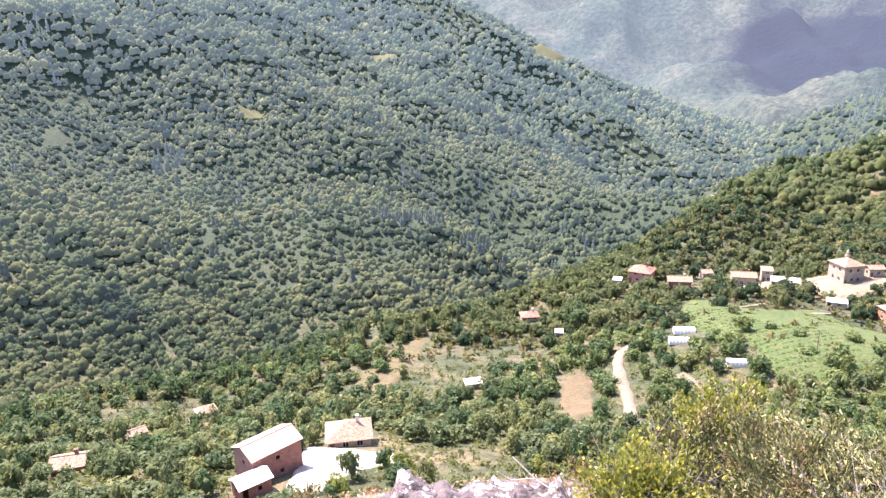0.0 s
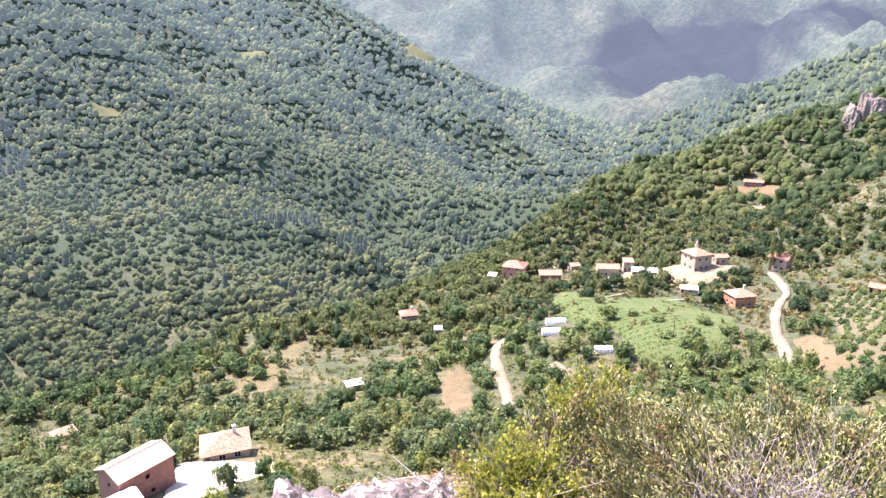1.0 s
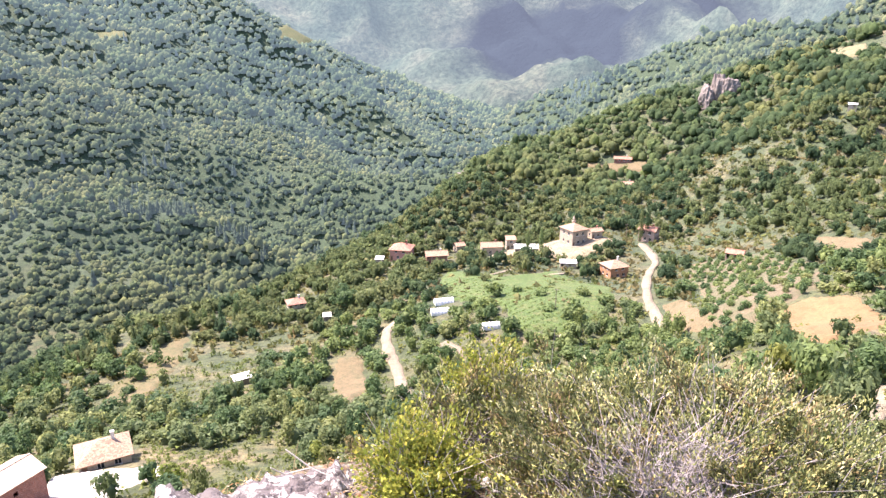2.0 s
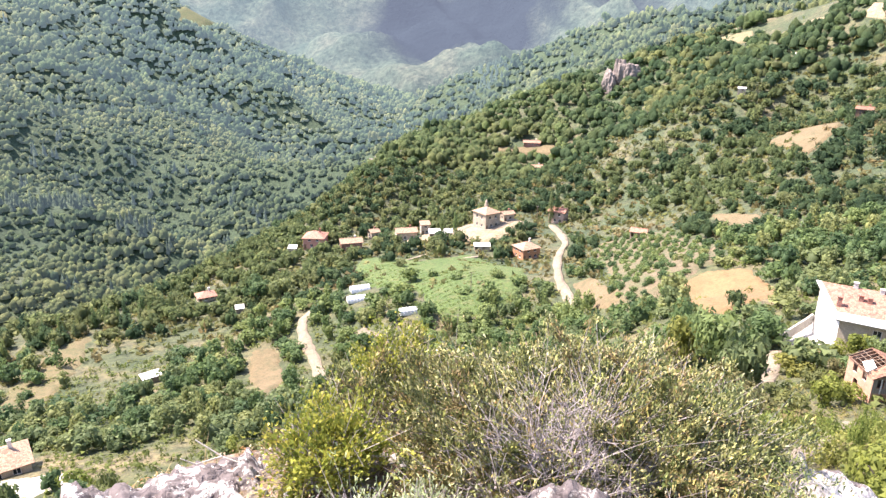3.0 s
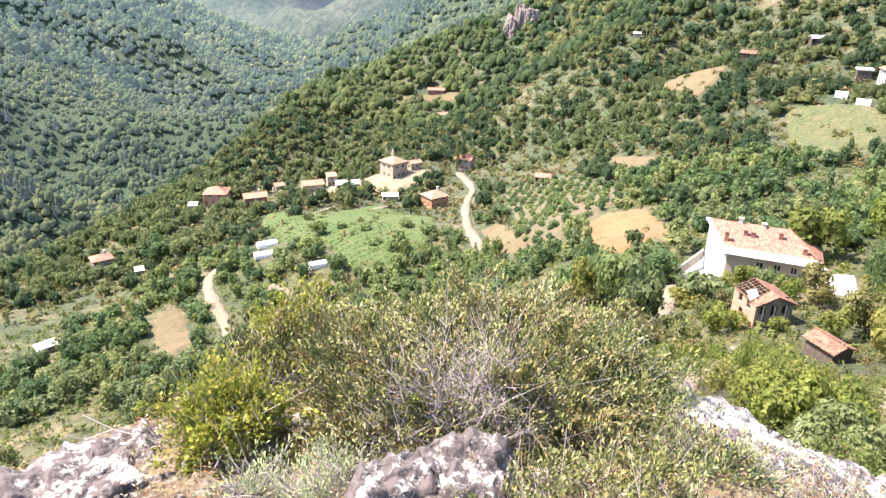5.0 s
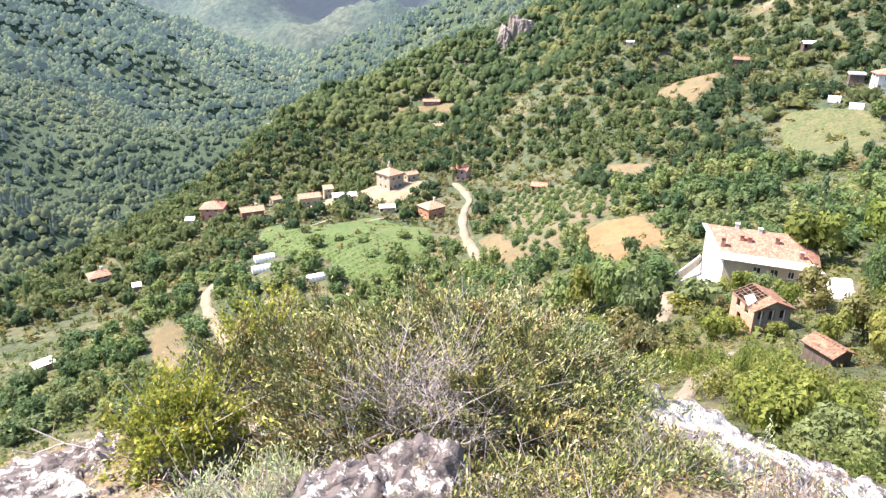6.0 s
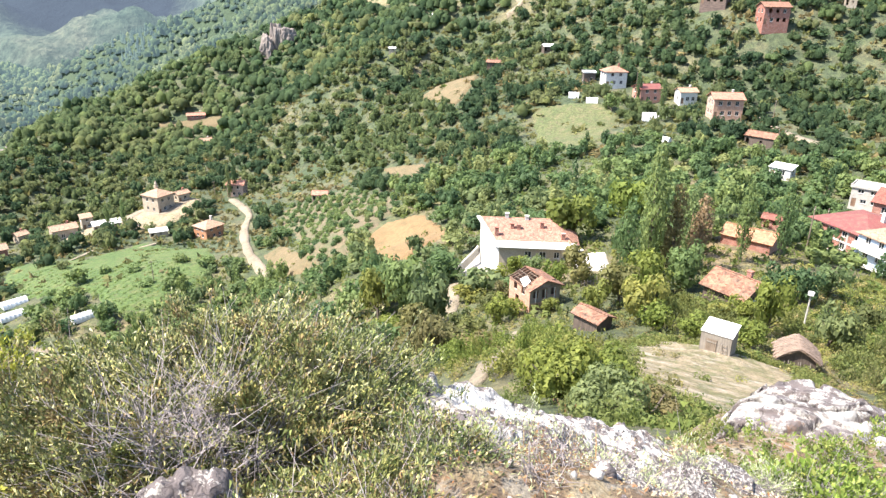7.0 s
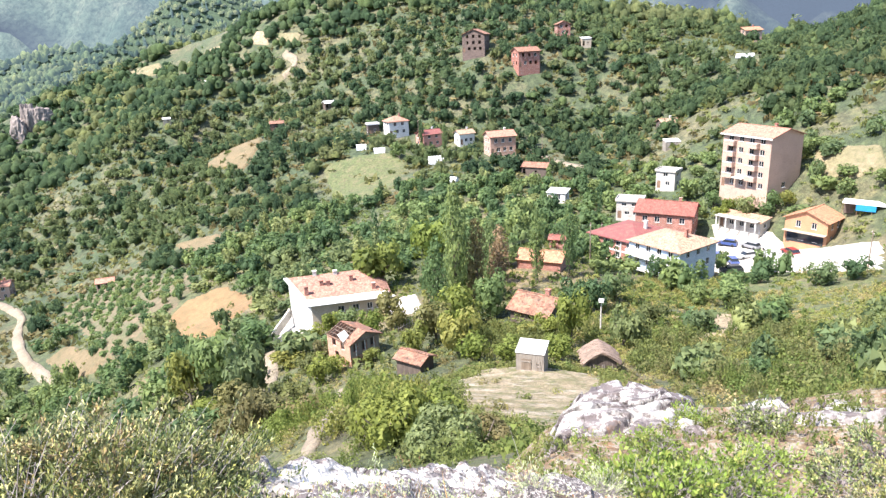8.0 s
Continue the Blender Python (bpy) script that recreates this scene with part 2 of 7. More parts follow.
LEAVES = dict(
    wood=foliage("woodland_leaves", [(0.0765, 0.132, 0.0626), (0.139, 0.209, 0.0834), (0.209, 0.264, 0.0974), (0.119, 0.173, 0.0834), (0.264, 0.292, 0.119)], 0.5),
    lush=foliage("fresh_green_leaves", [(0.17, 0.22, 0.05), (0.22, 0.25, 0.06), (0.14, 0.19, 0.045), (0.26, 0.26, 0.075)], 0.5),
    scrub=foliage("scrub_leaves", [(0.13, 0.165, 0.052), (0.2, 0.19, 0.075), (0.1, 0.135, 0.048), (0.24, 0.19, 0.095), (0.15, 0.175, 0.06)], 0.5),
    thicket=foliage("thicket_leaves", [(0.17, 0.212, 0.0595), (0.128, 0.178, 0.051), (0.221, 0.23, 0.0765), (0.153, 0.187, 0.0595), (0.196, 0.196, 0.085)], 0.5),
    brown=foliage("browning_leaves", [(0.24, 0.17, 0.1), (0.2, 0.17, 0.075), (0.3, 0.21, 0.13)], 0.4),
    weeds=foliage("weed_leaves", [(0.29, 0.28, 0.084), (0.2, 0.24, 0.066), (0.385, 0.325, 0.145), (0.24, 0.26, 0.072), (0.43, 0.35, 0.18)], 0.5),
    crop=foliage("crop_leaves", [(0.14, 0.21, 0.06), (0.18, 0.24, 0.07), (0.12, 0.18, 0.05)], 0.45),
)
BARK = surface("grey_bark", (0.16, 0.13, 0.1), (0.1, 0.08, 0.065), 2, 14, 0.95, 0.7, 0.03)
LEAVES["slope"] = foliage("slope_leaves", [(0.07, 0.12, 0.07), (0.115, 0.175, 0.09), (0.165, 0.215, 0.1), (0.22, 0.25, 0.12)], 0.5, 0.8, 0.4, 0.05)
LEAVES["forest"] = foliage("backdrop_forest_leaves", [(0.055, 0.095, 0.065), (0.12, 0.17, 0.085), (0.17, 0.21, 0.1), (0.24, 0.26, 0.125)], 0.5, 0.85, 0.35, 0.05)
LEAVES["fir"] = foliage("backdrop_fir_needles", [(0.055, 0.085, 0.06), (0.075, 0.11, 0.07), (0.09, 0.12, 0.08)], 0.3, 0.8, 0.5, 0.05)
for key in ("forest", "fir"):   # haze painted as emission on the forest across the valley, growing with distance
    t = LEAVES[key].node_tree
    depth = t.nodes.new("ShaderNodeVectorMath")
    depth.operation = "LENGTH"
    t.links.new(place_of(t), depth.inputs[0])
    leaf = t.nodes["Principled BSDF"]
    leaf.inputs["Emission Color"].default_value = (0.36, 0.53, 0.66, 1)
    haze_glow = ramp(t, math_node(t, "DIVIDE", depth.outputs["Value"], 2000), [(0.2, (0.012, 0.012, 0.012)), (0.28, (0.03, 0.03, 0.03)), (0.4, (0.062, 0.062, 0.062)), (0.55, (0.11, 0.11, 0.11)), (0.75, (0.16, 0.16, 0.16))])
    t.links.new(haze_glow, leaf.inputs["Emission Strength"])


# ---- the plan ----
# kind, centre x, y and ground height, width, depth, wall height, turn, roof form, walls, roof covering, label
HOUSES = [
    ("barn", -30, 99.4, 13.2, 9, 6, 5.5, 45, "gx", "redbrick", "tin_pale", "red brick barn with a pale sheet roof beside the yard"),
    ("shed", -30.7, 91.4, 15, 5, 3.5, 2.4, 39, "gx", "redbrick", "tin_white", "low brick shed with a white tin roof"),
    ("farmhouse", -19.1, 115.7, 7.9, 8, 7, 2.6, 9, "hip", "plaster", "tile_pale", "low house with a pale hipped tile roof"),
    ("farmhouse", -69.7, 110.1, 7.1, 5.5, 4.5, 2.6, 12, "gx", "redbrick", "tile_pale", "small brick house under a faded tile roof among trees"),
    ("hut", -70.9, 138.1, -3.3, 3.5, 3, 1.8, 37, "gx", "plaster", "tile_pale", "small hut with a pale tile roof in scrub"),
    ("hut", -65.7, 166.2, -13.3, 5, 4, 1.6, 32, "hip", "plaster", "tile_pale", "small hut with a pale hipped roof in scrub"),
    ("shelter", 7, 166.5, -8.1, 4.5, 2.5, 1.6, 13, "sx", "wood", "tin_white", "low open shelter under white tin sheets"),
    ("farmhouse", 31.4, 237.2, -17.7, 6, 5, 2.2, 2, "hip", "plaster", "tile_pink", "low house with a pink tile roof on the spur"),
    ("shelter", 38.7, 215.4, -15.2, 2.5, 2.5, 1.5, -10, "sx", "wood", "tin_white", "tiny shelter under white tin sheets"),
    ("house", 80.6, 263.4, -14, 8.5, 8, 4.8, -32, "hip", "pinkwall", "tile_pink", "salmon house with a faded hipped tile roof"),
    ("shed", 69.5, 258.9, -13.4, 3.2, 3, 3, -25, "sx", "plaster", "tin_white", "small cream shed with a white roof beside a salmon house"),
    ("house", 92.2, 253, -13.4, 8.5, 5.5, 3.8, -12, "gx", "redbrick", "tile_pale", "brick house with a pale tile roof in the hamlet row"),
    ("house", 107.4, 265.5, -14.9, 3.8, 4, 3.4, 3, "gx", "plaster", "tile_pale", "narrow cream house with a pale tile roof"),
    ("house", 115.6, 249.5, -11.9, 8.5, 5.5, 4, -15, "gx", "plaster", "tile_pale", "cream house with a pale tile roof in the hamlet row"),
    ("house", 128.3, 257, -12.6, 4, 4, 4.6, -17, "sx", "plaster", "tile_pale", "tall narrow cream house in the hamlet row"),
    ("shed", 124.5, 239.9, -8.9, 5, 4.5, 2.8, -22, "gx", "plaster", "tin_white", "low cream building with a white tin roof"),
    ("shed", 128.7, 237.5, -8.7, 4, 4.5, 2.8, -23, "gx", "plaster", "tin_white", "low cream building with a white tin roof"),
    ("mosque", 149.5, 240.2, -7.1, 8, 8.5, 7, 8, "hip", "plaster", "tile_pale", "cream village mosque with a tile roof and small minaret"),
    ("house", 159.1, 238.9, -5.1, 5, 4, 3.4, -4, "gx", "plaster", "tile_pale", "cream annex house with a tile roof beside the mosque"),
    ("shed", 131.8, 214.4, -7.4, 6, 3, 2, -27, "sx", "plaster", "tin_white", "long low shed with a white roof above the meadow"),
    ("house", 142.5, 199.9, -7.5, 7.5, 7, 4.6, 0, "hip", "orangewall", "tile_pale", "orange house with a pale hipped tile roof"),
    ("house", 183.4, 234.2, -8.1, 7, 6, 5.5, -58, "gx", "peach", "tile_pink", "tall narrow peach house beside the track"),
    ("house", 237.3, 326.7, -14.3, 6, 5, 3, -26, "gx", "plaster", "tile_pale", "cream house with a pale tile roof up the slope"),
    ("hut", 174, 174.8, 3.4, 5.5, 4.5, 2, -55, "gx", "peach", "tile_pink", "small peach hut with a faded tile roof in an orchard"),
    ("greenhouse", 70.7, 187.3, -2.2, 6, 3, 1.6, -7, "arch", "whitefilm", "whitefilm", "long white plastic greenhouse tunnel at the meadow"),
    ("greenhouse", 66.9, 179.8, -2.5, 6, 3, 1.6, -10, "arch", "whitefilm", "whitefilm", "long white plastic greenhouse tunnel at the meadow"),
    ("greenhouse", 73.6, 157.5, 0.4, 5, 2.6, 1.6, -9, "arch", "whitefilm", "whitefilm", "short white plastic greenhouse tunnel below the meadow"),
    ("house", 99.2, 49.7, 34.9, 11.5, 11, 4.3, -37, "gx", "whitewall", "tile_faded", "large two-storey white house with a pale tile roof"),
    ("house", 75.9, 36.9, 39, 4.7, 5.0, 3.5, -29, "gy", "brick", "tile_worn", "derelict brick house with a half-collapsed tile roof"),
    ("shed", 67.6, 25.2, 42.6, 3.4, 2.6, 1.7, -107, "gx", "darkwood", "tile_worn", "dark timber shed with a worn red tile roof"),
    ("shed", 58.1, 9.9, 49.9, 2.6, 2.2, 1.9, -92, "sx", "planks", "tin_white", "grey plank shed with a white sheet roof"),
    ("barn", 63.4, 4.1, 47.2, 2.9, 2.6, 1.5, -76, "gy", "darkwood", "thatch", "small dark timber barn with a shaggy brown roof"),
    ("house", 84.2, 13.6, 43.2, 5.4, 5.2, 1.9, -111, "gx", "darkwood", "tile_worn", "low dark house with a worn tile roof"),
    ("barn", 112.3, 17.5, 41.2, 7.5, 5, 1.5, -96, "gx", "redbrick", "tile_orange", "long low barn with an orange tile roof behind poplars"),
    ("hut", 131.6, 17.4, 38.7, 3, 2.6, 2, -92, "gx", "redbrick", "tile_red", "small brick hut with a red tile roof"),
    ("apartment_building", 171.8, -23.7, 41.9, 13, 10.4, 12.5, -136, "gx", "peach", "tile_pink", "five-storey peach apartment block with stacked balconies"),
    ("house", 131.8, -4.2, 32.7, 11.5, 11, 7.6, -128, "hip", "bluewall", "tile_pale", "three-storey white and pale blue house with tile roof"),
    ("house", 144, 3.4, 31, 12.5, 13, 7.4, -126, "hip", "redbrick", "tile_crimson", "brick house with a crimson sheet roof"),
    ("house", 162.7, -3.6, 33, 12.5, 9, 6.2, -101, "gx", "redbrick", "tile_red", "large brick building with a crimson gabled roof"),
    ("house", 169.4, 4.9, 35.8, 6, 5, 4.2, -96, "flat", "concrete", "concrete", "flat-roofed bare concrete house"),
    ("house", 185.3, -3.9, 39.4, 5, 4, 4.4, -113, "flat", "concrete", "concrete", "unfinished flat-roofed concrete house"),
    ("shop", 153.8, -32.5, 35.1, 8.5, 7, 5.4, -124, "gy", "orangewall", "tile_orange", "orange two-storey shop building with a tile roof"),
    ("shop", 162.5, -20.2, 35.4, 10, 4, 2.3, -127, "sx", "concrete", "tile_pale", "low row of concrete shops beside the yard"),
    ("house", 182.5, 24.3, 35.1, 5, 3.6, 2.6, -100, "sx", "whitewall", "tin_white", "small white house with a white tin roof"),
    ("house", 244.1, -3.7, 46.3, 5.5, 5, 3, -66, "gx", "darkwood", "tile_pale", "dark timber house with a pale tile roof on the hill"),
    ("shelter", 217.7, -4.9, 44.8, 4.5, 3, 1.6, -71, "sx", "planks", "tin_white", "white sheet shelter among trees on the hill"),
    ("house", 251.7, 96.7, 44.2, 8, 6.5, 5.6, -49, "hip", "whitewall", "tile_pink", "white house with a hipped pink tile roof"),
    ("house", 244.5, 81, 40.6, 8, 6, 4.8, -42, "gx", "pinkwall", "tile_crimson", "salmon house with a crimson roof"),
    ("house", 246.8, 67.9, 41.2, 6, 5, 4, -50, "gx", "whitewall", "tile_pale", "white house with a pale tile roof"),
    ("house", 229.6, 50.7, 39.9, 9, 7, 6, -58, "gx", "brick", "tile_pink", "brick house with a faded pink tile roof"),
    ("greenhouse", 232.9, 103.7, 40.8, 3.6, 3, 1.8, -66, "arch", "whitefilm", "whitefilm", "small white plastic tunnel beside the pasture"),
    ("greenhouse", 229.6, 95.2, 40.2, 4, 3, 1.9, -67, "arch", "whitefilm", "whitefilm", "white plastic tunnel beside the pasture"),
    ("greenhouse", 224.1, 72.1, 37.4, 5, 3, 2.4, -62, "arch", "whitefilm", "whitefilm", "white plastic tunnel below the salmon house"),
    ("greenhouse", 194.5, 58.6, 37.9, 5.5, 1.8, 1.2, -103, "arch", "whitefilm", "whitefilm", "long narrow white plastic tunnel"),
    ("barn", 210.5, 34.8, 37.1, 8, 5, 2.6, -101, "gx", "darkwood", "tile_worn", "old timber barn with a worn tile roof"),
    ("house", 304.5, 77.2, 70.6, 10, 8.5, 7.5, -91, "gy", "logs", "tile_worn", "tall log-walled house with a worn tile roof"),
    ("house", 293.7, 53.3, 65.7, 9.5, 7.5, 6.2, -55, "gx", "redbrick", "tile_worn", "open-framed brick house with a worn tile roof"),
    ("house", 327.4, 42.5, 73, 6, 5, 5, -68, "gy", "redbrick", "tile_worn", "brick house high on the hill"),
    ("shed", 322.9, 31.6, 70.3, 4.2, 3.6, 3, -69, "sx", "plaster", "tin_white", "small cream shed high on the hill"),
    ("house", 338.5, -37.2, 71.6, 8, 6, 4.4, -61, "gx", "peach", "tile_orange", "peach house with an orange tile roof on the skyline"),
    ("greenhouse", 299.4, -32, 66.4, 6.5, 2, 1.4, -76, "arch", "whitefilm", "whitefilm", "white plastic tunnel on the hilltop"),
    ("house", 268.9, 159, 43, 5.5, 4, 2.6, -69, "gx", "darkwood", "tile_worn", "small dark timber house on the slope"),
    ("shed", 291.5, 144.3, 45, 5, 4, 2, -44, "gx", "darkwood", "tin_white", "small dark timber shed with a white roof"),
    ("house", 258.8, 109.6, 43.4, 4.5, 4, 4, -57, "flat", "darkwood", "tin_white", "flat-roofed timber house on the slope"),
    ("shed", 282, 227.1, 41.2, 3.5, 3, 1.8, -51, "sx", "plaster", "tin_white", "small cream shed with a white tin roof"),
    ("shed", 325.7, 232.1, 43.1, 4.5, 3, 1.4, -54, "sx", "plaster", "tin_white", "low cream shed with a white tin roof"),
    ("house", 250.6, 351.6, -9.4, 10, 5, 2.2, -36, "gx", "redbrick", "tile_pink", "low brick house with a pink roof up the slope"),
]
# crests, slopes and floors of the valley: x, y, height
SPUR = [(-18, 97, 14), (-63, 94, 14), (-95, 140, -1), (-121, 165, -13), (-85, 179, -12), (-58, 208, -19), (-19, 242, -19), (14, 261, -23), (56, 297, -23), (87, 330, -23), (148, 370, -28), (253, 518, -31), (395, 573, 0)]
OPPOSITE = [(-276, 424, -102), (-163, 470, -122), (-75, 502, -132), (7, 590, -125), (134, 719, -135), (308, 910, -148), (541, 1176, -138), (-362, 583, -58), (-240, 748, -72), (-22, 912, -75), (244, 1084, -95), (-514, 886, 52), (-321, 1078, 62), (-54, 1274, 78), (63, 1497, 143), (221, 1509, 58), (425, 1526, -26), (597, 1543, -86), (744, 1570, -131), (-470, 1289, 172), (-82, 1495, 173), (-267, 524, -93)]
BASIN = [(80, 183, -1), (102, 166, 2), (81, 227, -8), (35, 159, -8), (51, 180, -7), (43, 144, -5), (139, 175, -2), (111, 131, 4), (99, 106, 12), (118, 92, 23), (176, 137, 19), (85, 67, 30), (99, 86, 27), (116, 118, 16), (90, 5, 41), (142, -27, 36), (127, -35, 40), (80, -13, 45), (93, -26, 44), (47, 11, 53), (50, 6, 52), (34, 19, 57), (44, -4, 56), (49, -14, 56)]
HILLSIDE = [(335, 367, 26), (380, 414, 52), (204, 302, -9), (293, 514, -20), (405, 352, 51), (290, 200, 28), (424, 264, 55), (213, 96, 35), (447, 276, 73), (400, 299, 48), (445, 167, 89), (375, 24, 77), (400, -14, 81), (258, -50, 65), (365, -86, 73), (571, 310, 101), (284, 36, 52), (236, -15, 56), (182, -43, 56), (162, -39, 48)]
BACK_RIDGE = [(999, 1505, -69), (1066, 1354, 11), (1120, 1177, 73), (889, 1637, -132), (930, 1095, 40), (932, 834, 70), (904, 670, 98)]
# the steep foot of the outcrop (degrees to the left of ahead, metres out, height), and the land that is never seen
FOOT = [(35, 12, 62), (35, 32, 44), (0, 12, 62), (0, 32, 45), (-30, 12, 64), (-30, 30, 51), (-52, 12, 70), (-52, 24, 62),
        (-75, 12, 71.5), (-75, 24, 64.5), (-100, 12, 72), (-100, 24, 65), (-135, 12, 77), (-135, 40, 74), (180, 12, 80), (180, 60, 88),
        (90, 14, 76), (90, 60, 62), (130, 300, 90), (180, 300, 130), (-140, 300, 120), (80, 300, 30), (60, 400, -40),
        (60, 900, 120), (45, 1300, 240), (20, 1500, 280), (0, 1500, 190), (-12, 1600, 20), (-28, 2000, -150), (-40, 2000, -120),
        (-70, 1500, 60), (-95, 800, 130), (-100, 420, 110), (-125, 600, 140), (20, 260, -60), (0, 300, -75), (-10, 350, -80), (-20, 450, -90)]
WIDER = 1.25   # beyond the outcrop's foot
FOOT = [(a, r * WIDER, 80 + (z - 80) * WIDER) if r > 20 else (a, r, z) for a, r, z in FOOT]
FOOT = [(-math.sin(radians(a)) * r, math.cos(radians(a)) * r, z) for a, r, z in FOOT]
SPOTS = np.array(SPUR + OPPOSITE + BASIN + HILLSIDE + BACK_RIDGE + FOOT + [(h[1], h[2], h[3]) for h in HOUSES], float)
SPOTS[:, :2] /= 100


def spline(p):
    d2 = ((p[:, None] - SPOTS[None, :, :2]) ** 2).sum(-1)
    return 0.5 * d2 * np.log(d2 + 1e-9)


def solve_land():
    n = len(SPOTS)
    a = np.zeros((n + 3, n + 3))
    a[:n, :n] = spline(SPOTS[:, :2]) + np.eye(n) * 0.002
    a[:n, n], a[:n, n + 1:] = 1, SPOTS[:, :2]
    a[n:, :n] = a[:n, n:].T
    return np.linalg.solve(a, np.r_[SPOTS[:, 2], 0, 0, 0])


LAND = solve_land()


def ease(v, lo, hi):
    v = np.clip((v - lo) / (hi - lo), 0, 1)
    return v * v * (3 - 2 * v)


def waves(x, y, size, seed):
    """Smooth value noise of about -1 to 1, with hills of that size."""
    gx, gy = x / size + seed * 7.13, y / size + seed * 3.71
    ix, iy = np.floor(gx), np.floor(gy)
    fx, fy = gx - ix, gy - iy
    fx, fy = fx * fx * (3 - 2 * fx), fy * fy * (3 - 2 * fy)

    def at(i, j):
        s = np.sin(i * 127.1 + j * 311.7 + seed * 17.3) * 43758.5453
        return (s - np.floor(s)) * 2 - 1
    return (at(ix, iy) * (1 - fx) + at(ix + 1, iy) * fx) * (1 - fy) + (at(ix, iy + 1) * (1 - fx) + at(ix + 1, iy + 1) * fx) * fy


# the wooded crest behind the village, and the ridge beyond it: turn to the right in degrees, metres out, height
CREST = np.array([(12, 300, -20), (15, 330, -21), (18.2, 370, -22), (22.3, 425, -19), (26.5, 475, -2), (28.8, 480, 3), (34.7, 505, 24), (41, 530, 42), (46.8, 520, 62), (50.8, 495, 72), (55.4, 475, 83), (61.6, 445, 101),
                  (70, 430, 114), (80, 415, 106), (87.3, 400, 89), (95.2, 390, 81), (97.3, 380, 72), (101, 378, 76), (104, 372, 83), (116, 370, 95), (180, 370, 110)], float)
BACK = np.array([(20, 1560, -210), (23.2, 1500, -152), (26.5, 1350, -90), (30.8, 1300, -36), (35.2, 1250, 3), (40.6, 1200, 56), (45.3, 1150, 76), (54, 1000, 112), (62, 950, 120), (70, 900, 20), (180, 900, -120)], float)


def crest_at(b):
    return np.interp(b, CREST[:, 0], CREST[:, 1]), np.interp(b, CREST[:, 0], CREST[:, 2]), np.interp(b, BACK[:, 0], BACK[:, 1]), np.interp(b, BACK[:, 0], BACK[:, 2])


def raw_land(x, y):
    z = np.empty(len(x))
    for i in range(0, len(x), 20000):
        p = np.stack([x[i:i + 20000], y[i:i + 20000]], -1) / 100
        z[i:i + 20000] = spline(p) @ LAND[:-3] + LAND[-3] + p @ LAND[-2:]
    return z


LIFT_AT = np.arange(10, 181, 1.0)
LIFT = crest_at(LIFT_AT)[1] - raw_land(np.sin(np.radians(LIFT_AT)) * crest_at(LIFT_AT)[0], np.cos(np.radians(LIFT_AT)) * crest_at(LIFT_AT)[0])


def land(x, y):
    """The ground's height at x, y (arrays)."""
    x, y = np.atleast_1d(np.asarray(x, float)), np.atleast_1d(np.asarray(y, float))
    z = raw_land(x, y)
    r = np.hypot(x, y)
    right = np.degrees(np.arctan2(x, y))
    rc, zc, rb, zb = crest_at(right)
    on = ease(right, 12, 15)
    z = z + on * np.interp(right, LIFT_AT, LIFT) * ease(r, rc * 0.67, rc) * (r <= rc)
    behind = np.maximum(zc - 0.34 * (r - rc) - 0.0006 * (r - rc) ** 2, -230)
    behind = np.maximum(behind, zb - 0.42 * np.abs(r - rb))
    keep = 1 - ease(right, 25, 30)   # the valley floor and the opposite side go on there
    z = np.where((r > rc) & (on > 0), np.maximum(behind * on + z * (1 - on), z * keep - 260 * (1 - keep)), z)
    z = z + (-520 - z) * ease(r, 1850, 2300)
    far = ease(r, 420, 750) * (1 - ease(r, 1350, 1700))
    along, across = 0.56 * x + 0.83 * y, 0.56 * y - 0.83 * x   # along the valley, and up its far side
    along = along + 40 * waves(x, y, 260, 9)
    spurs = 1 - 2 * np.abs(waves(along, across * 0.28, 170, 1))   # gullies and spurs that run down the slope
    z += far * (34 * spurs + 14 * waves(along, across * 0.45, 70, 2) + 5 * waves(x, y, 38, 8))
    z += ease(r, 40, 120) * (0.7 * waves(x, y, 31, 3) + 0.3 * waves(x, y, 13, 4)) + ease(r, 120, 300) * 1.5 * waves(x, y, 60, 5)
    steep = ease(np.degrees(np.arctan2(-x, y)), -62, -38) * (y > 0)   # the outcrop breaks off sharply on that side
    bearing = np.degrees(np.arctan2(-x, y))
    ledge = (1 - ease(bearing, -58, -44)) * ease(bearing, -160, -125) * ease(r, 2.5, 3.3)
    drop = ease(bearing, -14, 12) * (1 - ease(bearing, 80, 140)) * ease(r, 1.7, 2.7)
    top = 78.42 - 0.16 * drop - 0.22 * ledge - 0.068 * r * r - 0.8 * steep * np.clip(r - 3.2, 0, 6) ** 2 + 0.10 * waves(x, y, 1.1, 6) + 0.05 * waves(x, y, 0.4, 7)
    z = top + (z - top) * ease(r, 4.5, 11)
    return z + 1.65 * ease(right, 74, 84) * (1 - ease(right, 116, 135)) * ease(r, 5.3, 8.3) * (1 - ease(r, 9.9, 12.6))   # a shoulder of rock


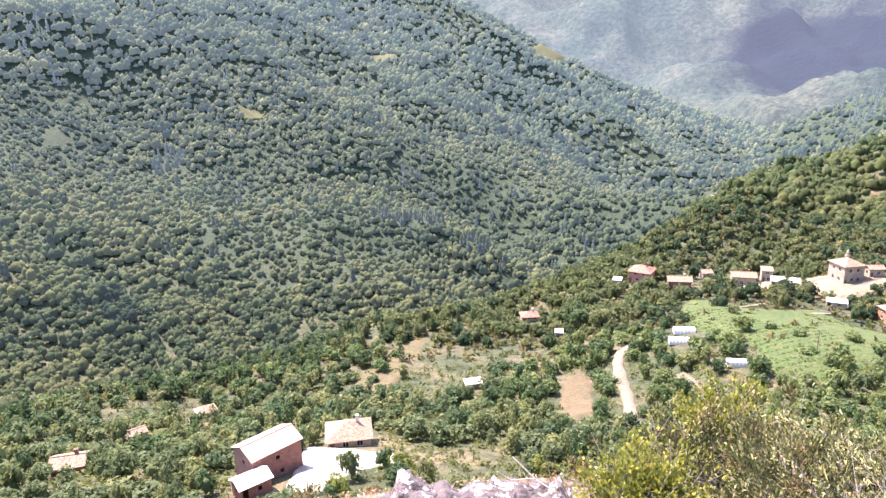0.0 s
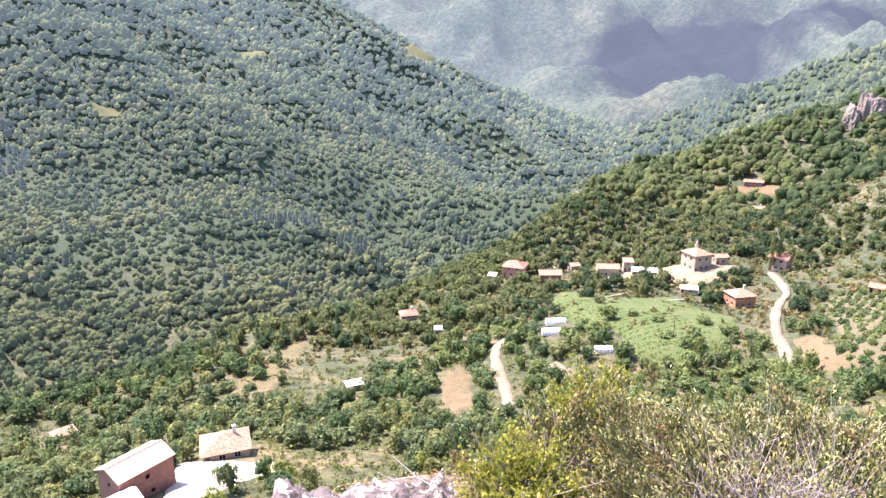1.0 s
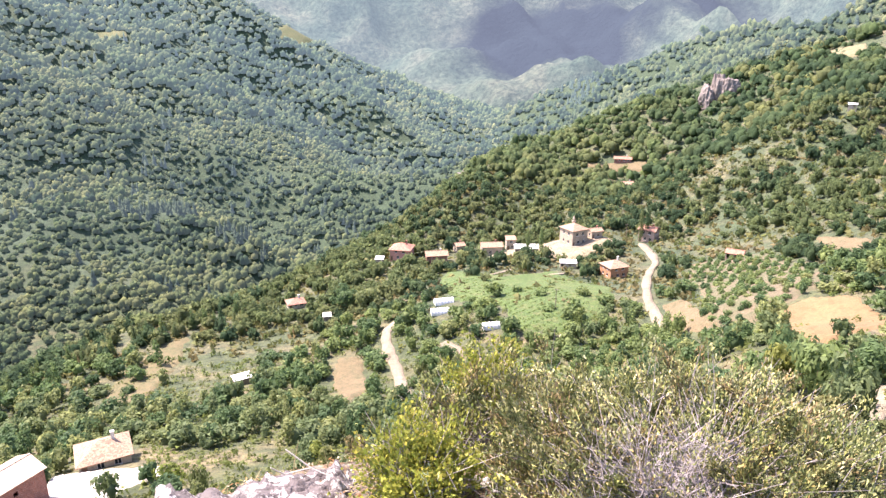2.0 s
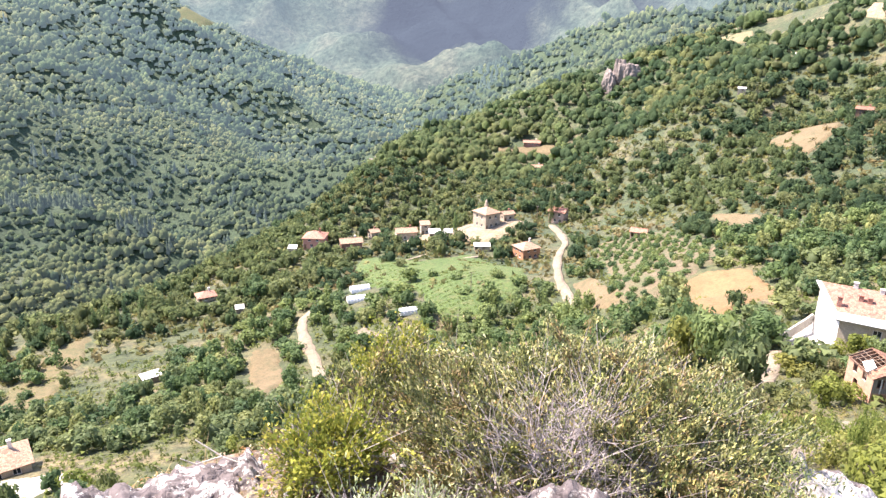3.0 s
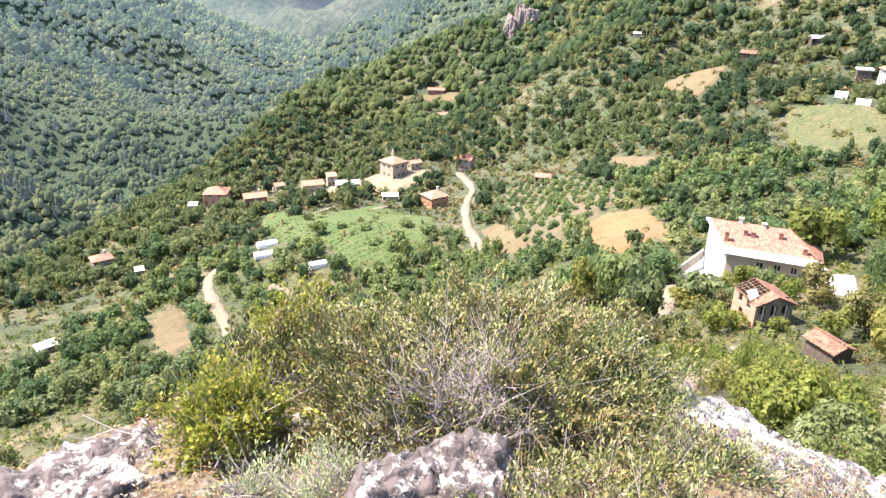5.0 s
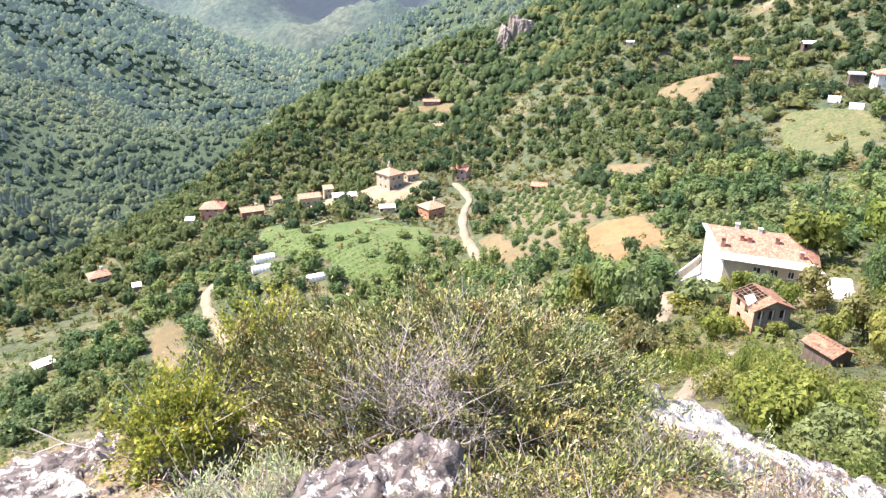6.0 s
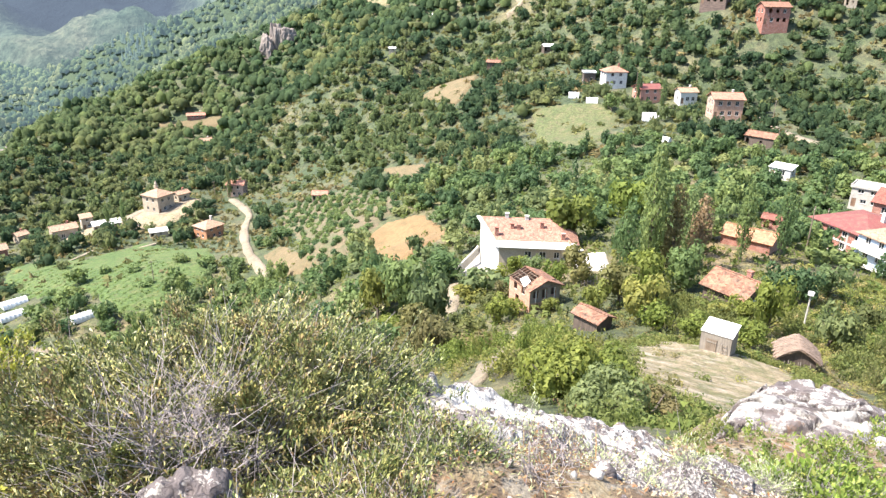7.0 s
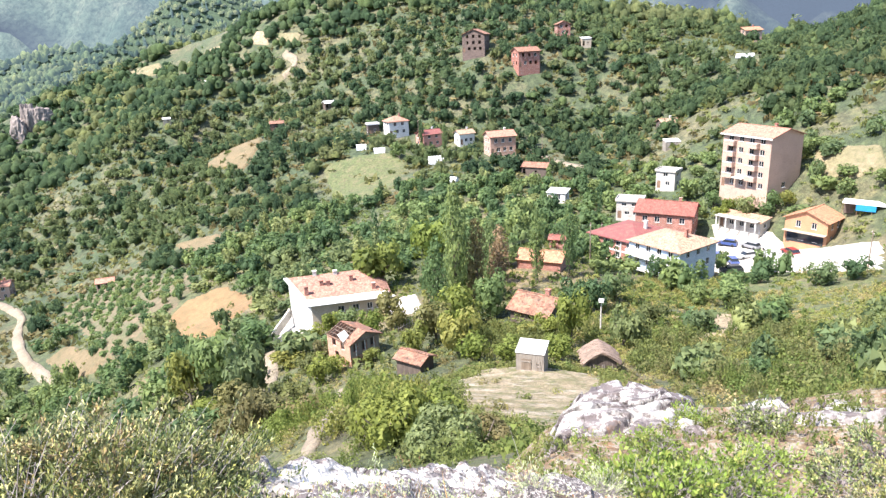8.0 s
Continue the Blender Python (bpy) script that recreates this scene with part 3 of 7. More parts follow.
ROADS = [
    ("dirt_road", 3.4, [(55, 186), (50, 181), (47, 168), (46, 157), (42, 136)]),
    ("farm_track", 1.8, [(59, 160), (61, 154), (64, 148)]),
    ("dirt_road", 3.0, [(176, 229), (164, 204), (150, 190), (127, 160), (118, 144), (112, 134)]),
    ("plaza_track", 4.5, [(132, 240), (146, 247), (147, 234), (159, 236)]),
    ("footpath", 2.2, [(87, 57), (74, 49), (63, 42)]),
    ("hill_road", 3, [(237, 43), (229, 35), (223, 28), (217, 18.9)]),
    ("hill_road", 3.0, [(342, 193), (333, 182), (327, 187)]),
    ("footpath", 1.3, [(64.2, 32.8), (57.3, 30.0), (37.9, 21.0), (30.9, 18.1), (28.3, 17.4)]),
    ("ridge_track", 3, [(60, 160), (62, 151)]),
    ("garden_path", 1.6, [(82, 188), (97, 196), (115, 204), (128, 206)]),
    ("footpath", 1.6, [(81, 207), (94, 211), (109, 217)]),
]
PATCHES = [
    ("dusty_yard", [(110, 243), (128, 231), (140, 221), (150, 225), (166, 231), (162, 247), (140, 250), (125, 252)]),
    ("concrete_yard", [(-27.4, 114.2), (-8.6, 106.1), (-8.8, 102.0), (-17.5, 94.1), (-17.5, 88.8), (-26.1, 90.3), (-25.9, 98.9)]),
    ("meadow", [(89, 233), (105, 209), (124, 211), (127, 177), (109, 153), (88, 146), (77, 154), (83, 169), (74, 187), (78, 213)]),
    ("ploughed_plot", [(34, 176), (40, 171), (38, 160), (37, 148), (32, 144), (27, 134), (29, 161)]),
    ("stubble_field", [(116, 104), (127, 106), (134, 98), (117, 75), (98, 74), (94, 73), (96, 81)]),
    ("bare_plot", [(188, 157), (182, 132), (164, 123), (173, 139)]),
    ("bare_plot", [(124, 150), (131, 148), (114, 115), (110, 112), (107, 119)]),
    ("bare_slope", [(-28, 173), (-24, 194), (-16, 207), (-5, 218), (-8, 192), (-16, 170), (-23, 165)]),
    ("bare_plot", [(246, 183), (268, 184), (258, 160), (238, 153), (228, 152)]),
    ("pasture", [(220, 114), (225, 109), (234, 84), (198, 77), (181, 78), (183, 90)]),
    ("dry_terrace", [(44.4, 14), (54, 17), (61, 15.5), (60.5, 11), (61, 7.5), (60, 2.5), (54, 1.2), (44, 2.2), (36, 2.6), (28, 3), (22, 3.6), (27, 5.6), (34, 7.6), (33.4, 10.2), (37, 12)]),
    ("dry_grass", [(95, -4), (102, -12), (83, -12), (80, -6)]),
    ("hill_terrace", [(177, -36), (166, -46), (159, -46), (161, -40), (168, -34)]),
    ("verge", [(133, -13), (129, -25), (117, -36), (72, -23), (74, -18), (95, -15), (96, -7)]),
    ("far_field", [(-116, 1243), (-71, 1256), (-67, 1229), (-108, 1212)]),
    ("far_field", [(192, 1494), (309, 1635), (298, 1543), (194, 1378)]),
    ("far_field", [(-600, 1063), (-563, 1086), (-563, 1066), (-587, 1050)]),
    ("far_field", [(-266, 927), (-230, 932), (-233, 910), (-254, 906)]),
    ("concrete_apron", [(102.4, 61.4), (90.5, 59.2), (90.1, 56.5), (94.7, 51.6), (101.0, 54.4)]),
    ("concrete_yard", [(100.4, 41.9), (101.0, 36.7), (94.1, 33.4), (90.8, 33.3), (92.0, 38.2)]),
    ("concrete_yard", [(166, -14), (164, -23), (138, -41), (119, -36), (136, -19), (139, -12), (148, -11)]),
    ("rock_scar", [(365, 223), (362, 214), (351, 207), (355, 221)]),
    ("dry_field", [(358, 206), (352, 187), (345, 186), (351, 205)]),
    ("dry_field", [(371, 326), (368, 294), (357, 284), (353, 299)]),
    ("dry_field", [(357, 268), (365, 253), (360, 238), (352, 256)]),
    ("orchard_soil", [(168, 188), (179, 164), (150, 120), (138, 108), (112, 106), (108, 116), (130, 140), (152, 175)]),
    ("bare_plot", [(165, 186), (171, 184), (160, 169), (154, 171)]),
    ("bare_plot", [(231, 364), (261, 342), (256, 332), (231, 357)]),
]


# ---- the land ----
class Shape:
    """Corners and faces of one mesh, gathered piece by piece."""

    def __init__(self):
        self.v, self.f = [], []

    def face(self, *pts):
        self.f.append(tuple(range(len(self.v), len(self.v) + len(pts))))
        self.v += [tuple(p) for p in pts]
        return self

    def box(self, x0, x1, y0, y1, z0, z1):
        k = len(self.v)
        self.v += [(x, y, z) for z in (z0, z1) for x, y in ((x0, y0), (x1, y0), (x1, y1), (x0, y1))]
        self.f += [tuple(k + i for i in q) for q in ((3, 2, 1, 0), (4, 5, 6, 7), (0, 1, 5, 4), (1, 2, 6, 5), (2, 3, 7, 6), (3, 0, 4, 7))]
        return self

    def slab(self, a, b, c, d, thick):
        """A plate whose top is the quad a, b, c, d."""
        k = len(self.v)
        a, b, c, d = (Vector(p) for p in (a, b, c, d))
        n = (b - a).cross(d - a).normalized() * thick
        if n.z < 0:
            n = -n
        self.v += [tuple(p) for p in (a, b, c, d, a - n, b - n, c - n, d - n)]
        self.f += [tuple(k + i for i in q) for q in ((0, 1, 2, 3), (7, 6, 5, 4), (0, 4, 5, 1), (1, 5, 6, 2), (2, 6, 7, 3), (3, 7, 4, 0))]
        return self

    def rod(self, a, b, r0, r1, sides=6):
        a, b = Vector(a), Vector(b)
        ax = (b - a).normalized()
        u = ax.orthogonal().normalized()
        w = ax.cross(u)
        k = len(self.v)
        for p, r in ((a, r0), (b, r1)):
            self.v += [tuple(p + (u * math.cos(i * math.tau / sides) + w * math.sin(i * math.tau / sides)) * r) for i in range(sides)]
        self.f += [(k + i, k + (i + 1) % sides, k + sides + (i + 1) % sides, k + sides + i) for i in range(sides)]
        self.f += [tuple(k + i for i in reversed(range(sides))), tuple(k + sides + i for i in range(sides))]
        return self

    def mesh(self, name):
        me = bpy.data.meshes.new(name)
        me.from_pydata(self.v, [], self.f)
        return me


def part(name, shape, material, parent=None, label="", smooth=False):
    me = shape.mesh(name)
    me.materials.append(material)
    if smooth:
        me.shade_smooth()
    ob = new(name, me)
    ob.parent = parent
    return tagged(ob, label)


def grown(name, verts, faces, material, tone=None, smooth=False):
    """One object out of arrays: corners (n, 3) and faces (m, 3 or 4)."""
    me = bpy.data.meshes.new(name)
    n, k = faces.shape
    me.vertices.add(len(verts))
    me.vertices.foreach_set("co", np.ascontiguousarray(verts, np.float32).ravel())
    me.loops.add(n * k)
    me.loops.foreach_set("vertex_index", np.ascontiguousarray(faces, np.int32).ravel())
    me.polygons.add(n)
    me.polygons.foreach_set("loop_start", np.arange(0, n * k, k, dtype=np.int32))
    me.update(calc_edges=True)
    if tone is not None:
        me.attributes.new("tone", "FLOAT", "POINT").data.foreach_set("value", np.ascontiguousarray(tone, np.float32))
    if smooth:
        me.shade_smooth()
    me.materials.append(material)
    return new(name, me)


def ground_material():
    """Dry and green grass, scrub floor and bare earth, in patches of several sizes."""
    m, t, n, l, bsdf = nodes_of("hillside_ground")
    at = place_of(t)
    grass = ramp(t, noise_node(t, at, 0.06, 6, 0.6), [(0.34, (0.06, 0.08, 0.032)), (0.48, (0.1, 0.11, 0.05)), (0.58, (0.17, 0.145, 0.078)), (0.7, (0.24, 0.19, 0.11))])
    earth = ramp(t, noise_node(t, at, 0.021, 5, 0.6), [(0.6, (0, 0, 0)), (0.7, (0.8, 0.8, 0.8))])
    c = mixed(t, earth, grass, (0.28, 0.2, 0.12))
    wooded = n.new("ShaderNodeAttribute")   # share of forest floor; its dark green also paints shade between crowns
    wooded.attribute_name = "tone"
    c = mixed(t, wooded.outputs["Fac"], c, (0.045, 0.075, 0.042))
    fine = noise_node(t, at, 1.6, 8, 0.7)
    tufts = noise_node(t, at, 0.45, 7, 0.75)
    c = mixed(t, 0.9, c, ramp(t, tufts, [(0.36, (0.4, 0.44, 0.4)), (0.5, (0.9, 0.92, 0.9)), (0.64, (1.45, 1.4, 1.2))]), "MULTIPLY")
    c = mixed(t, 0.8, c, ramp(t, fine, [(0.3, (0.4, 0.4, 0.38)), (0.65, (1.1, 1.1, 1.05))]), "MULTIPLY")
    l.new(c, bsdf.inputs["Base Color"])
    bsdf.inputs["Roughness"].default_value = 0.95
    bumped(t, bsdf, math_node(t, "ADD", fine, math_node(t, "MULTIPLY", tufts, 2)), 0.9, 0.4)
    return m


seen = np.radians(np.arange(-116, 46, 0.75))
turns = np.concatenate([seen, np.radians(np.arange(46, 244, 4.5))])
rings = np.concatenate([[0.01], np.geomspace(0.5, 380, 165), np.arange(388, 1700, 8.5), np.geomspace(1710, 4700, 16)])
tt, rr = np.meshgrid(turns, rings)
gx, gy = (-np.sin(tt) * rr).ravel(), (np.cos(tt) * rr).ravel()
gz = land(gx, gy)
ids = np.arange(len(gx)).reshape(tt.shape)
nxt = np.roll(ids, -1, axis=1)
quads = np.stack([ids[:-1], ids[1:], nxt[1:], nxt[:-1]], -1).reshape(-1, 4)
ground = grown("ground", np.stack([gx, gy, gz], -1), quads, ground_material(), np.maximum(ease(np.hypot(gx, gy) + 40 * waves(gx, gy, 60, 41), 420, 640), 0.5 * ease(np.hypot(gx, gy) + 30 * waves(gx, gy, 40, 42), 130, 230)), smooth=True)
tagged(ground, "steep hillside ground with dry grass, scrub and bare earth", "ground", kind="structure")


# ---- stony litter on the outcrop's top ----
def litter_material():
    """Brown leaf litter, rusty moss, straw and grey stone chips."""
    m, t, n, l, bsdf = nodes_of("stony_litter")
    at = place_of(t)
    c = ramp(t, noise_node(t, at, 5, 8, 0.7), [(0.34, (0.12, 0.08, 0.05)), (0.48, (0.22, 0.15, 0.085)), (0.58, (0.3, 0.24, 0.14)), (0.7, (0.42, 0.37, 0.26))])
    c = mixed(t, ramp(t, noise_node(t, at, 3.1, 6, 0.7), [(0.55, (0, 0, 0)), (0.65, (0.75, 0.75, 0.75))]), c, (0.29, 0.15, 0.065))
    c = mixed(t, ramp(t, noise_node(t, at, 9.0, 5, 0.6), [(0.52, (0, 0, 0)), (0.6, (0.8, 0.8, 0.8))]), c, (0.34, 0.31, 0.25))
    fine = noise_node(t, at, 42, 6, 0.75)
    c = mixed(t, 0.85, c, ramp(t, fine, [(0.34, (0.35, 0.33, 0.32)), (0.62, (1.15, 1.15, 1.15))]), "MULTIPLY")
    l.new(c, bsdf.inputs["Base Color"])
    bsdf.inputs["Roughness"].default_value = 0.95
    bumped(t, bsdf, fine, 1.0, 0.03)
    return m


lt, lr = np.meshgrid(np.radians(np.arange(-180, 180.1, 1.5)), np.geomspace(0.02, 10.5, 95))
lx, ly = (-np.sin(lt) * lr).ravel(), (np.cos(lt) * lr).ravel()
lz = land(lx, ly) + 0.06 + 0.05 * waves(lx, ly, 0.35, 61) + 0.03 * waves(lx, ly, 0.13, 62)
ids = np.arange(lx.size).reshape(lt.shape)
quads = np.stack([ids[:-1, :-1], ids[1:, :-1], ids[1:, 1:], ids[:-1, 1:]], -1).reshape(-1, 4)
tagged(grown("stony_ground", np.stack([lx, ly, lz], -1), quads, litter_material(), smooth=True), "stony outcrop top with rusty litter and straw", "ground", kind="structure")


# ---- the mountains behind ----
def mountain_material():
    """Wooded mountainsides far off: slopes with bluish haze painted as emission, and shadowed flanks painted darker."""
    m, t, n, l, bsdf = nodes_of("hazy_mountain")
    at = place_of(t)
    crowns = noise_node(t, at, 0.055, 6, 0.7)
    c = ramp(t, noise_node(t, at, 0.004, 9, 0.7), [(0.36, (0.035, 0.055, 0.042)), (0.5, (0.062, 0.08, 0.058)), (0.64, (0.095, 0.1, 0.072))])
    c = mixed(t, 0.85, c, ramp(t, crowns, [(0.36, (0.3, 0.34, 0.36)), (0.52, (0.95, 0.95, 0.95)), (0.66, (1.5, 1.45, 1.3))]), "MULTIPLY")
    bumped(t, bsdf, crowns, 1.0, 14)
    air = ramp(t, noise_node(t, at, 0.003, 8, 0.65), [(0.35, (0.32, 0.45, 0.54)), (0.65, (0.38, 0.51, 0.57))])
    for place, size in (((1290, 2330, 0), 470), ((1750, 2100, 60), 330), ((2900, -560, 300), 800)):   # shadow in the folds, painted as darker base colour and weaker glow
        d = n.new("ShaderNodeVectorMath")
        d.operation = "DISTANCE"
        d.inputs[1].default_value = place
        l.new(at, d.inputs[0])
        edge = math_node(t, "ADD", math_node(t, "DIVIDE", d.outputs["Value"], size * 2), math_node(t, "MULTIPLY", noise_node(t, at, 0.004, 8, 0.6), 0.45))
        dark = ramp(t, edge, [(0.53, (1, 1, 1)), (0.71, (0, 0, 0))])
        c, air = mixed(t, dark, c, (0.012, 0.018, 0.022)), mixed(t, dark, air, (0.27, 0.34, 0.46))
    depth = n.new("ShaderNodeVectorMath")   # the haze painted as emission thickens with the distance
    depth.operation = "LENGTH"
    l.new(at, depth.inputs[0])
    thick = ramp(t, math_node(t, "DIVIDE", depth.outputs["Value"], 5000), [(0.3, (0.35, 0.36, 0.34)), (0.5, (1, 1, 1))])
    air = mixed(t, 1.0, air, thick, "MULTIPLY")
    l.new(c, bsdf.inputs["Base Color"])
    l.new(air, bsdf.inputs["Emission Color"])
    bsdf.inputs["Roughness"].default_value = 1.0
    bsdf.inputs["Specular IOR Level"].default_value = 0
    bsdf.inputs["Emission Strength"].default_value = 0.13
    return m


mt = np.radians(np.arange(-125, 50, 0.5))
mr = np.linspace(1450, 4600, 140)
tt, rr = np.meshgrid(mt, mr)
mx, my = (-np.sin(tt) * rr).ravel(), (np.cos(tt) * rr).ravel()
fold = 1 - np.abs(waves(mx, my, 520, 11))
mz = -290 + ease(np.hypot(mx, my), 1500, 4500) * (1000 + 260 * waves(mx, my, 1500, 12)) + 150 * fold * fold + 95 * waves(mx, my, 260, 13) + 34 * (1 - 2 * np.abs(waves(mx, my, 150, 15))) + 20 * waves(mx, my, 85, 14) + 9 * waves(mx, my, 40, 16) - 320 * (1 - ease(np.hypot(mx, my), 1450, 2150))
ids = np.arange(len(mx)).reshape(tt.shape)
quads = np.stack([ids[:-1, :-1], ids[1:, :-1], ids[1:, 1:], ids[:-1, 1:]], -1).reshape(-1, 4)
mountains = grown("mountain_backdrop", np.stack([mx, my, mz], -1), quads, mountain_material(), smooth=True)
tagged(mountains, "hazy blue wooded mountain range beyond the valley", "mountains", kind="structure")


# ---- roads, yards and fields, laid on the land ----
def inside(px, py, poly):
    res = np.zeros(len(px), bool)
    for (x0, y0), (x1, y1) in zip(poly, poly[1:] + poly[:1]):
        hit = (y0 > py) != (y1 > py)
        res ^= hit & (px < (x1 - x0) * (py - y0) / (y1 - y0 + 1e-12) + x0)
    return res


def terrace_material():
    """Dry straw-coloured earth with bedding-plane streaks of bare white limestone and weeds."""
    m, t, n, l, bsdf = nodes_of("stony_terrace")
    at = place_of(t)
    c = ramp(t, noise_node(t, at, 0.5, 7, 0.65), [(0.36, (0.17, 0.155, 0.07)), (0.48, (0.27, 0.215, 0.125)), (0.62, (0.35, 0.28, 0.18))])
    lay = n.new("ShaderNodeMapping")
    lay.inputs["Rotation"].default_value = (0, 0, radians(-28))
    lay.inputs["Scale"].default_value = (0.5, 0.25, 1.0)
    l.new(at, lay.inputs["Vector"])
    bare = noise_node(t, lay.outputs["Vector"], 1.3, 7, 0.72)
    c = mixed(t, ramp(t, bare, [(0.5, (0, 0, 0)), (0.64, (0.6, 0.6, 0.6))]), c, (0.5, 0.45, 0.38))
    c = mixed(t, ramp(t, noise_node(t, at, 0.9, 6, 0.7), [(0.5, (0, 0, 0)), (0.62, (0.8, 0.8, 0.8))]), c, (0.13, 0.145, 0.05))
    fine = noise_node(t, at, 3.0, 8, 0.75)
    c = mixed(t, 0.85, c, ramp(t, fine, [(0.34, (0.45, 0.44, 0.42)), (0.6, (1.12, 1.12, 1.1))]), "MULTIPLY")
    l.new(c, bsdf.inputs["Base Color"])
    bsdf.inputs["Roughness"].default_value = 0.95
    bumped(t, bsdf, math_node(t, "ADD", fine, math_node(t, "MULTIPLY", bare, 3)), 1.0, 0.25)
    return m


GROUND["terrace"] = terrace_material()
PATCH_LOOKS = dict(
    dusty_yard=("straw", "dusty trodden ground between the hamlet's houses"),
    concrete_yard=("paving", "sunlit pale concrete yard between the houses"), concrete_apron=("paving", "sunlit white concrete apron beside the house"),
    meadow=("grass", "bright green mown meadow below the hamlet"), ploughed_plot=("soil", "small bare brown ploughed plot"),
    stubble_field=("stubble", "orange-brown dry stubble field on the slope"), bare_plot=("soil", "bare tan earth plot on the slope"),
    bare_slope=("barren", "dry bare brown strip of hillside"), pasture=("pasture", "olive-green grazed pasture"), dry_terrace=("terrace", "pale stony trodden terrace of dry grass"),
    verge=("pasture", "rough yellow-green grass below the yard"), dry_grass=("straw", "yellow dry grass beside the houses"), hill_terrace=("dryhill", "dry grass terraces on the hillside"),
    rock_scar=("straw", "pale eroded scar of rock and earth"), dry_field=("dryhill", "small field of yellow dry grass on the slope"), orchard_soil=("orchard", "brown tilled soil of an orchard"),
    far_field=("pasture", "pale field among the far woods"))


def drape(name, poly, material, label, lift):
    xs, ys = [p[0] for p in poly], [p[1] for p in poly]
    step = max(max(xs) - min(xs), max(ys) - min(ys)) / 44
    nx, ny = int((max(xs) - min(xs)) / step) + 3, int((max(ys) - min(ys)) / step) + 3
    gx, gy = np.meshgrid(min(xs) - step + np.arange(nx + 1) * step, min(ys) - step + np.arange(ny + 1) * step)
    sx, sy = gx + waves(gx, gy, step * 5, 21) * step * 1.6, gy + waves(gx, gy, step * 5, 22) * step * 1.6
    ids = np.arange(gx.size).reshape(gx.shape)
    cells = np.stack([ids[:-1, :-1], ids[:-1, 1:], ids[1:, 1:], ids[1:, :-1]], -1).reshape(-1, 4)
    mid = np.stack([sx.ravel(), sy.ravel()], -1)[cells].mean(1)
    cells = cells[inside(mid[:, 0], mid[:, 1], poly)]
    uses = np.bincount(cells.ravel(), minlength=gx.size)
    z = land(sx.ravel(), sy.ravel()) + np.where(uses < 4, -0.15, lift)   # the rim dips into the soil
    ob = grown(name, np.stack([sx.ravel(), sy.ravel(), z], -1), cells, material, smooth=True)
    return tagged(ob, label, name.replace("_", " "), kind="structure")


for name, poly in PATCHES:
    look_of, label = PATCH_LOOKS[name]
    away = math.hypot(*poly[0])
    drape(name, poly, GROUND[look_of], label, 0.06 if name == "dry_terrace" else 0.08 + away * 0.0022)


def smooth_line(pts, steps=10):
    pts = [Vector((*p, 0)) for p in pts]
    ends = [2 * pts[0] - pts[1]] + pts + [2 * pts[-1] - pts[-2]]
    out = []
    for a, b, c, d in zip(ends, ends[1:], ends[2:], ends[3:]):
        for i in range(steps):
            t = i / steps
            out.append(0.5 * (2 * b + (c - a) * t + (2 * a - 5 * b + 4 * c - d) * t * t + (3 * b - a - 3 * c + d) * t ** 3))
    return out + [pts[-1]]


ROAD_LINES = []
for name, width, pts in ROADS:
    line = smooth_line(pts)
    ROAD_LINES.append((np.array([(p.x, p.y) for p in line]), width))
    rows = []
    for i, p in enumerate(line):
        d = (line[min(i + 1, len(line) - 1)] - line[max(i - 1, 0)]).normalized()
        side = Vector((-d.y, d.x, 0)) * width * (0.46 + 0.05 * math.sin(i * 1.1) + 0.06 * math.sin(i * 0.37))
        rows += [p - side * 1.12, p - side * 0.9, p, p + side * 0.9, p + side * 1.12]
    rows = np.array([(p.x, p.y) for p in rows])
    z = land(rows[:, 0], rows[:, 1]) + np.where(np.isin(np.arange(len(rows)) % 5, (0, 4)), -0.25, 0.06 + np.hypot(rows[:, 0], rows[:, 1]) * 0.0024)   # the rims run into the soil
    k = np.arange(len(line) - 1)[:, None] * 5 + np.arange(4)[None]
    k = k.ravel()
    road = grown(name, np.column_stack([rows, z]), np.stack([k, k + 1, k + 6, k + 5], -1), GROUND["road"], smooth=True)
    tagged(road, "pale dusty unpaved track winding down the slope", "road", kind="structure")


# ---- buildings ----
def wall_face(shape, a, b, z0, z1, holes, depth=0.22):
    """An upright wall from a to b (x, y), seen from its right side, with holes (u0, u1, v0, v1) that have reveals."""
    a, b = Vector((*a, 0)), Vector((*b, 0))
    d = (b - a).normalized()
    inward = Vector((-d.y, d.x, 0))
    us = sorted({0, (b - a).length, *[h[0] for h in holes], *[h[1] for h in holes]})
    vs = sorted({z0, z1, *[h[2] for h in holes], *[h[3] for h in holes]})

    def p(u, v, back=0):
        q = a + d * u + inward * back
        return (q.x, q.y, v)
    for u0, u1 in zip(us, us[1:]):
        for v0, v1 in zip(vs, vs[1:]):
            if not any(h[0] <= u0 < h[1] and h[2] <= v0 < h[3] for h in holes):
                shape.face(p(u0, v0), p(u1, v0), p(u1, v1), p(u0, v1))
    for u0, u1, v0, v1 in holes:
        shape.face(p(u0, v0), p(u0, v1), p(u0, v1, depth), p(u0, v0, depth))
        shape.face(p(u1, v0), p(u1, v0, depth), p(u1, v1, depth), p(u1, v1))
        shape.face(p(u0, v0), p(u0, v0, depth), p(u1, v0, depth), p(u1, v0))
        shape.face(p(u0, v1), p(u1, v1), p(u1, v1, depth), p(u0, v1, depth))
    return a, d, inward


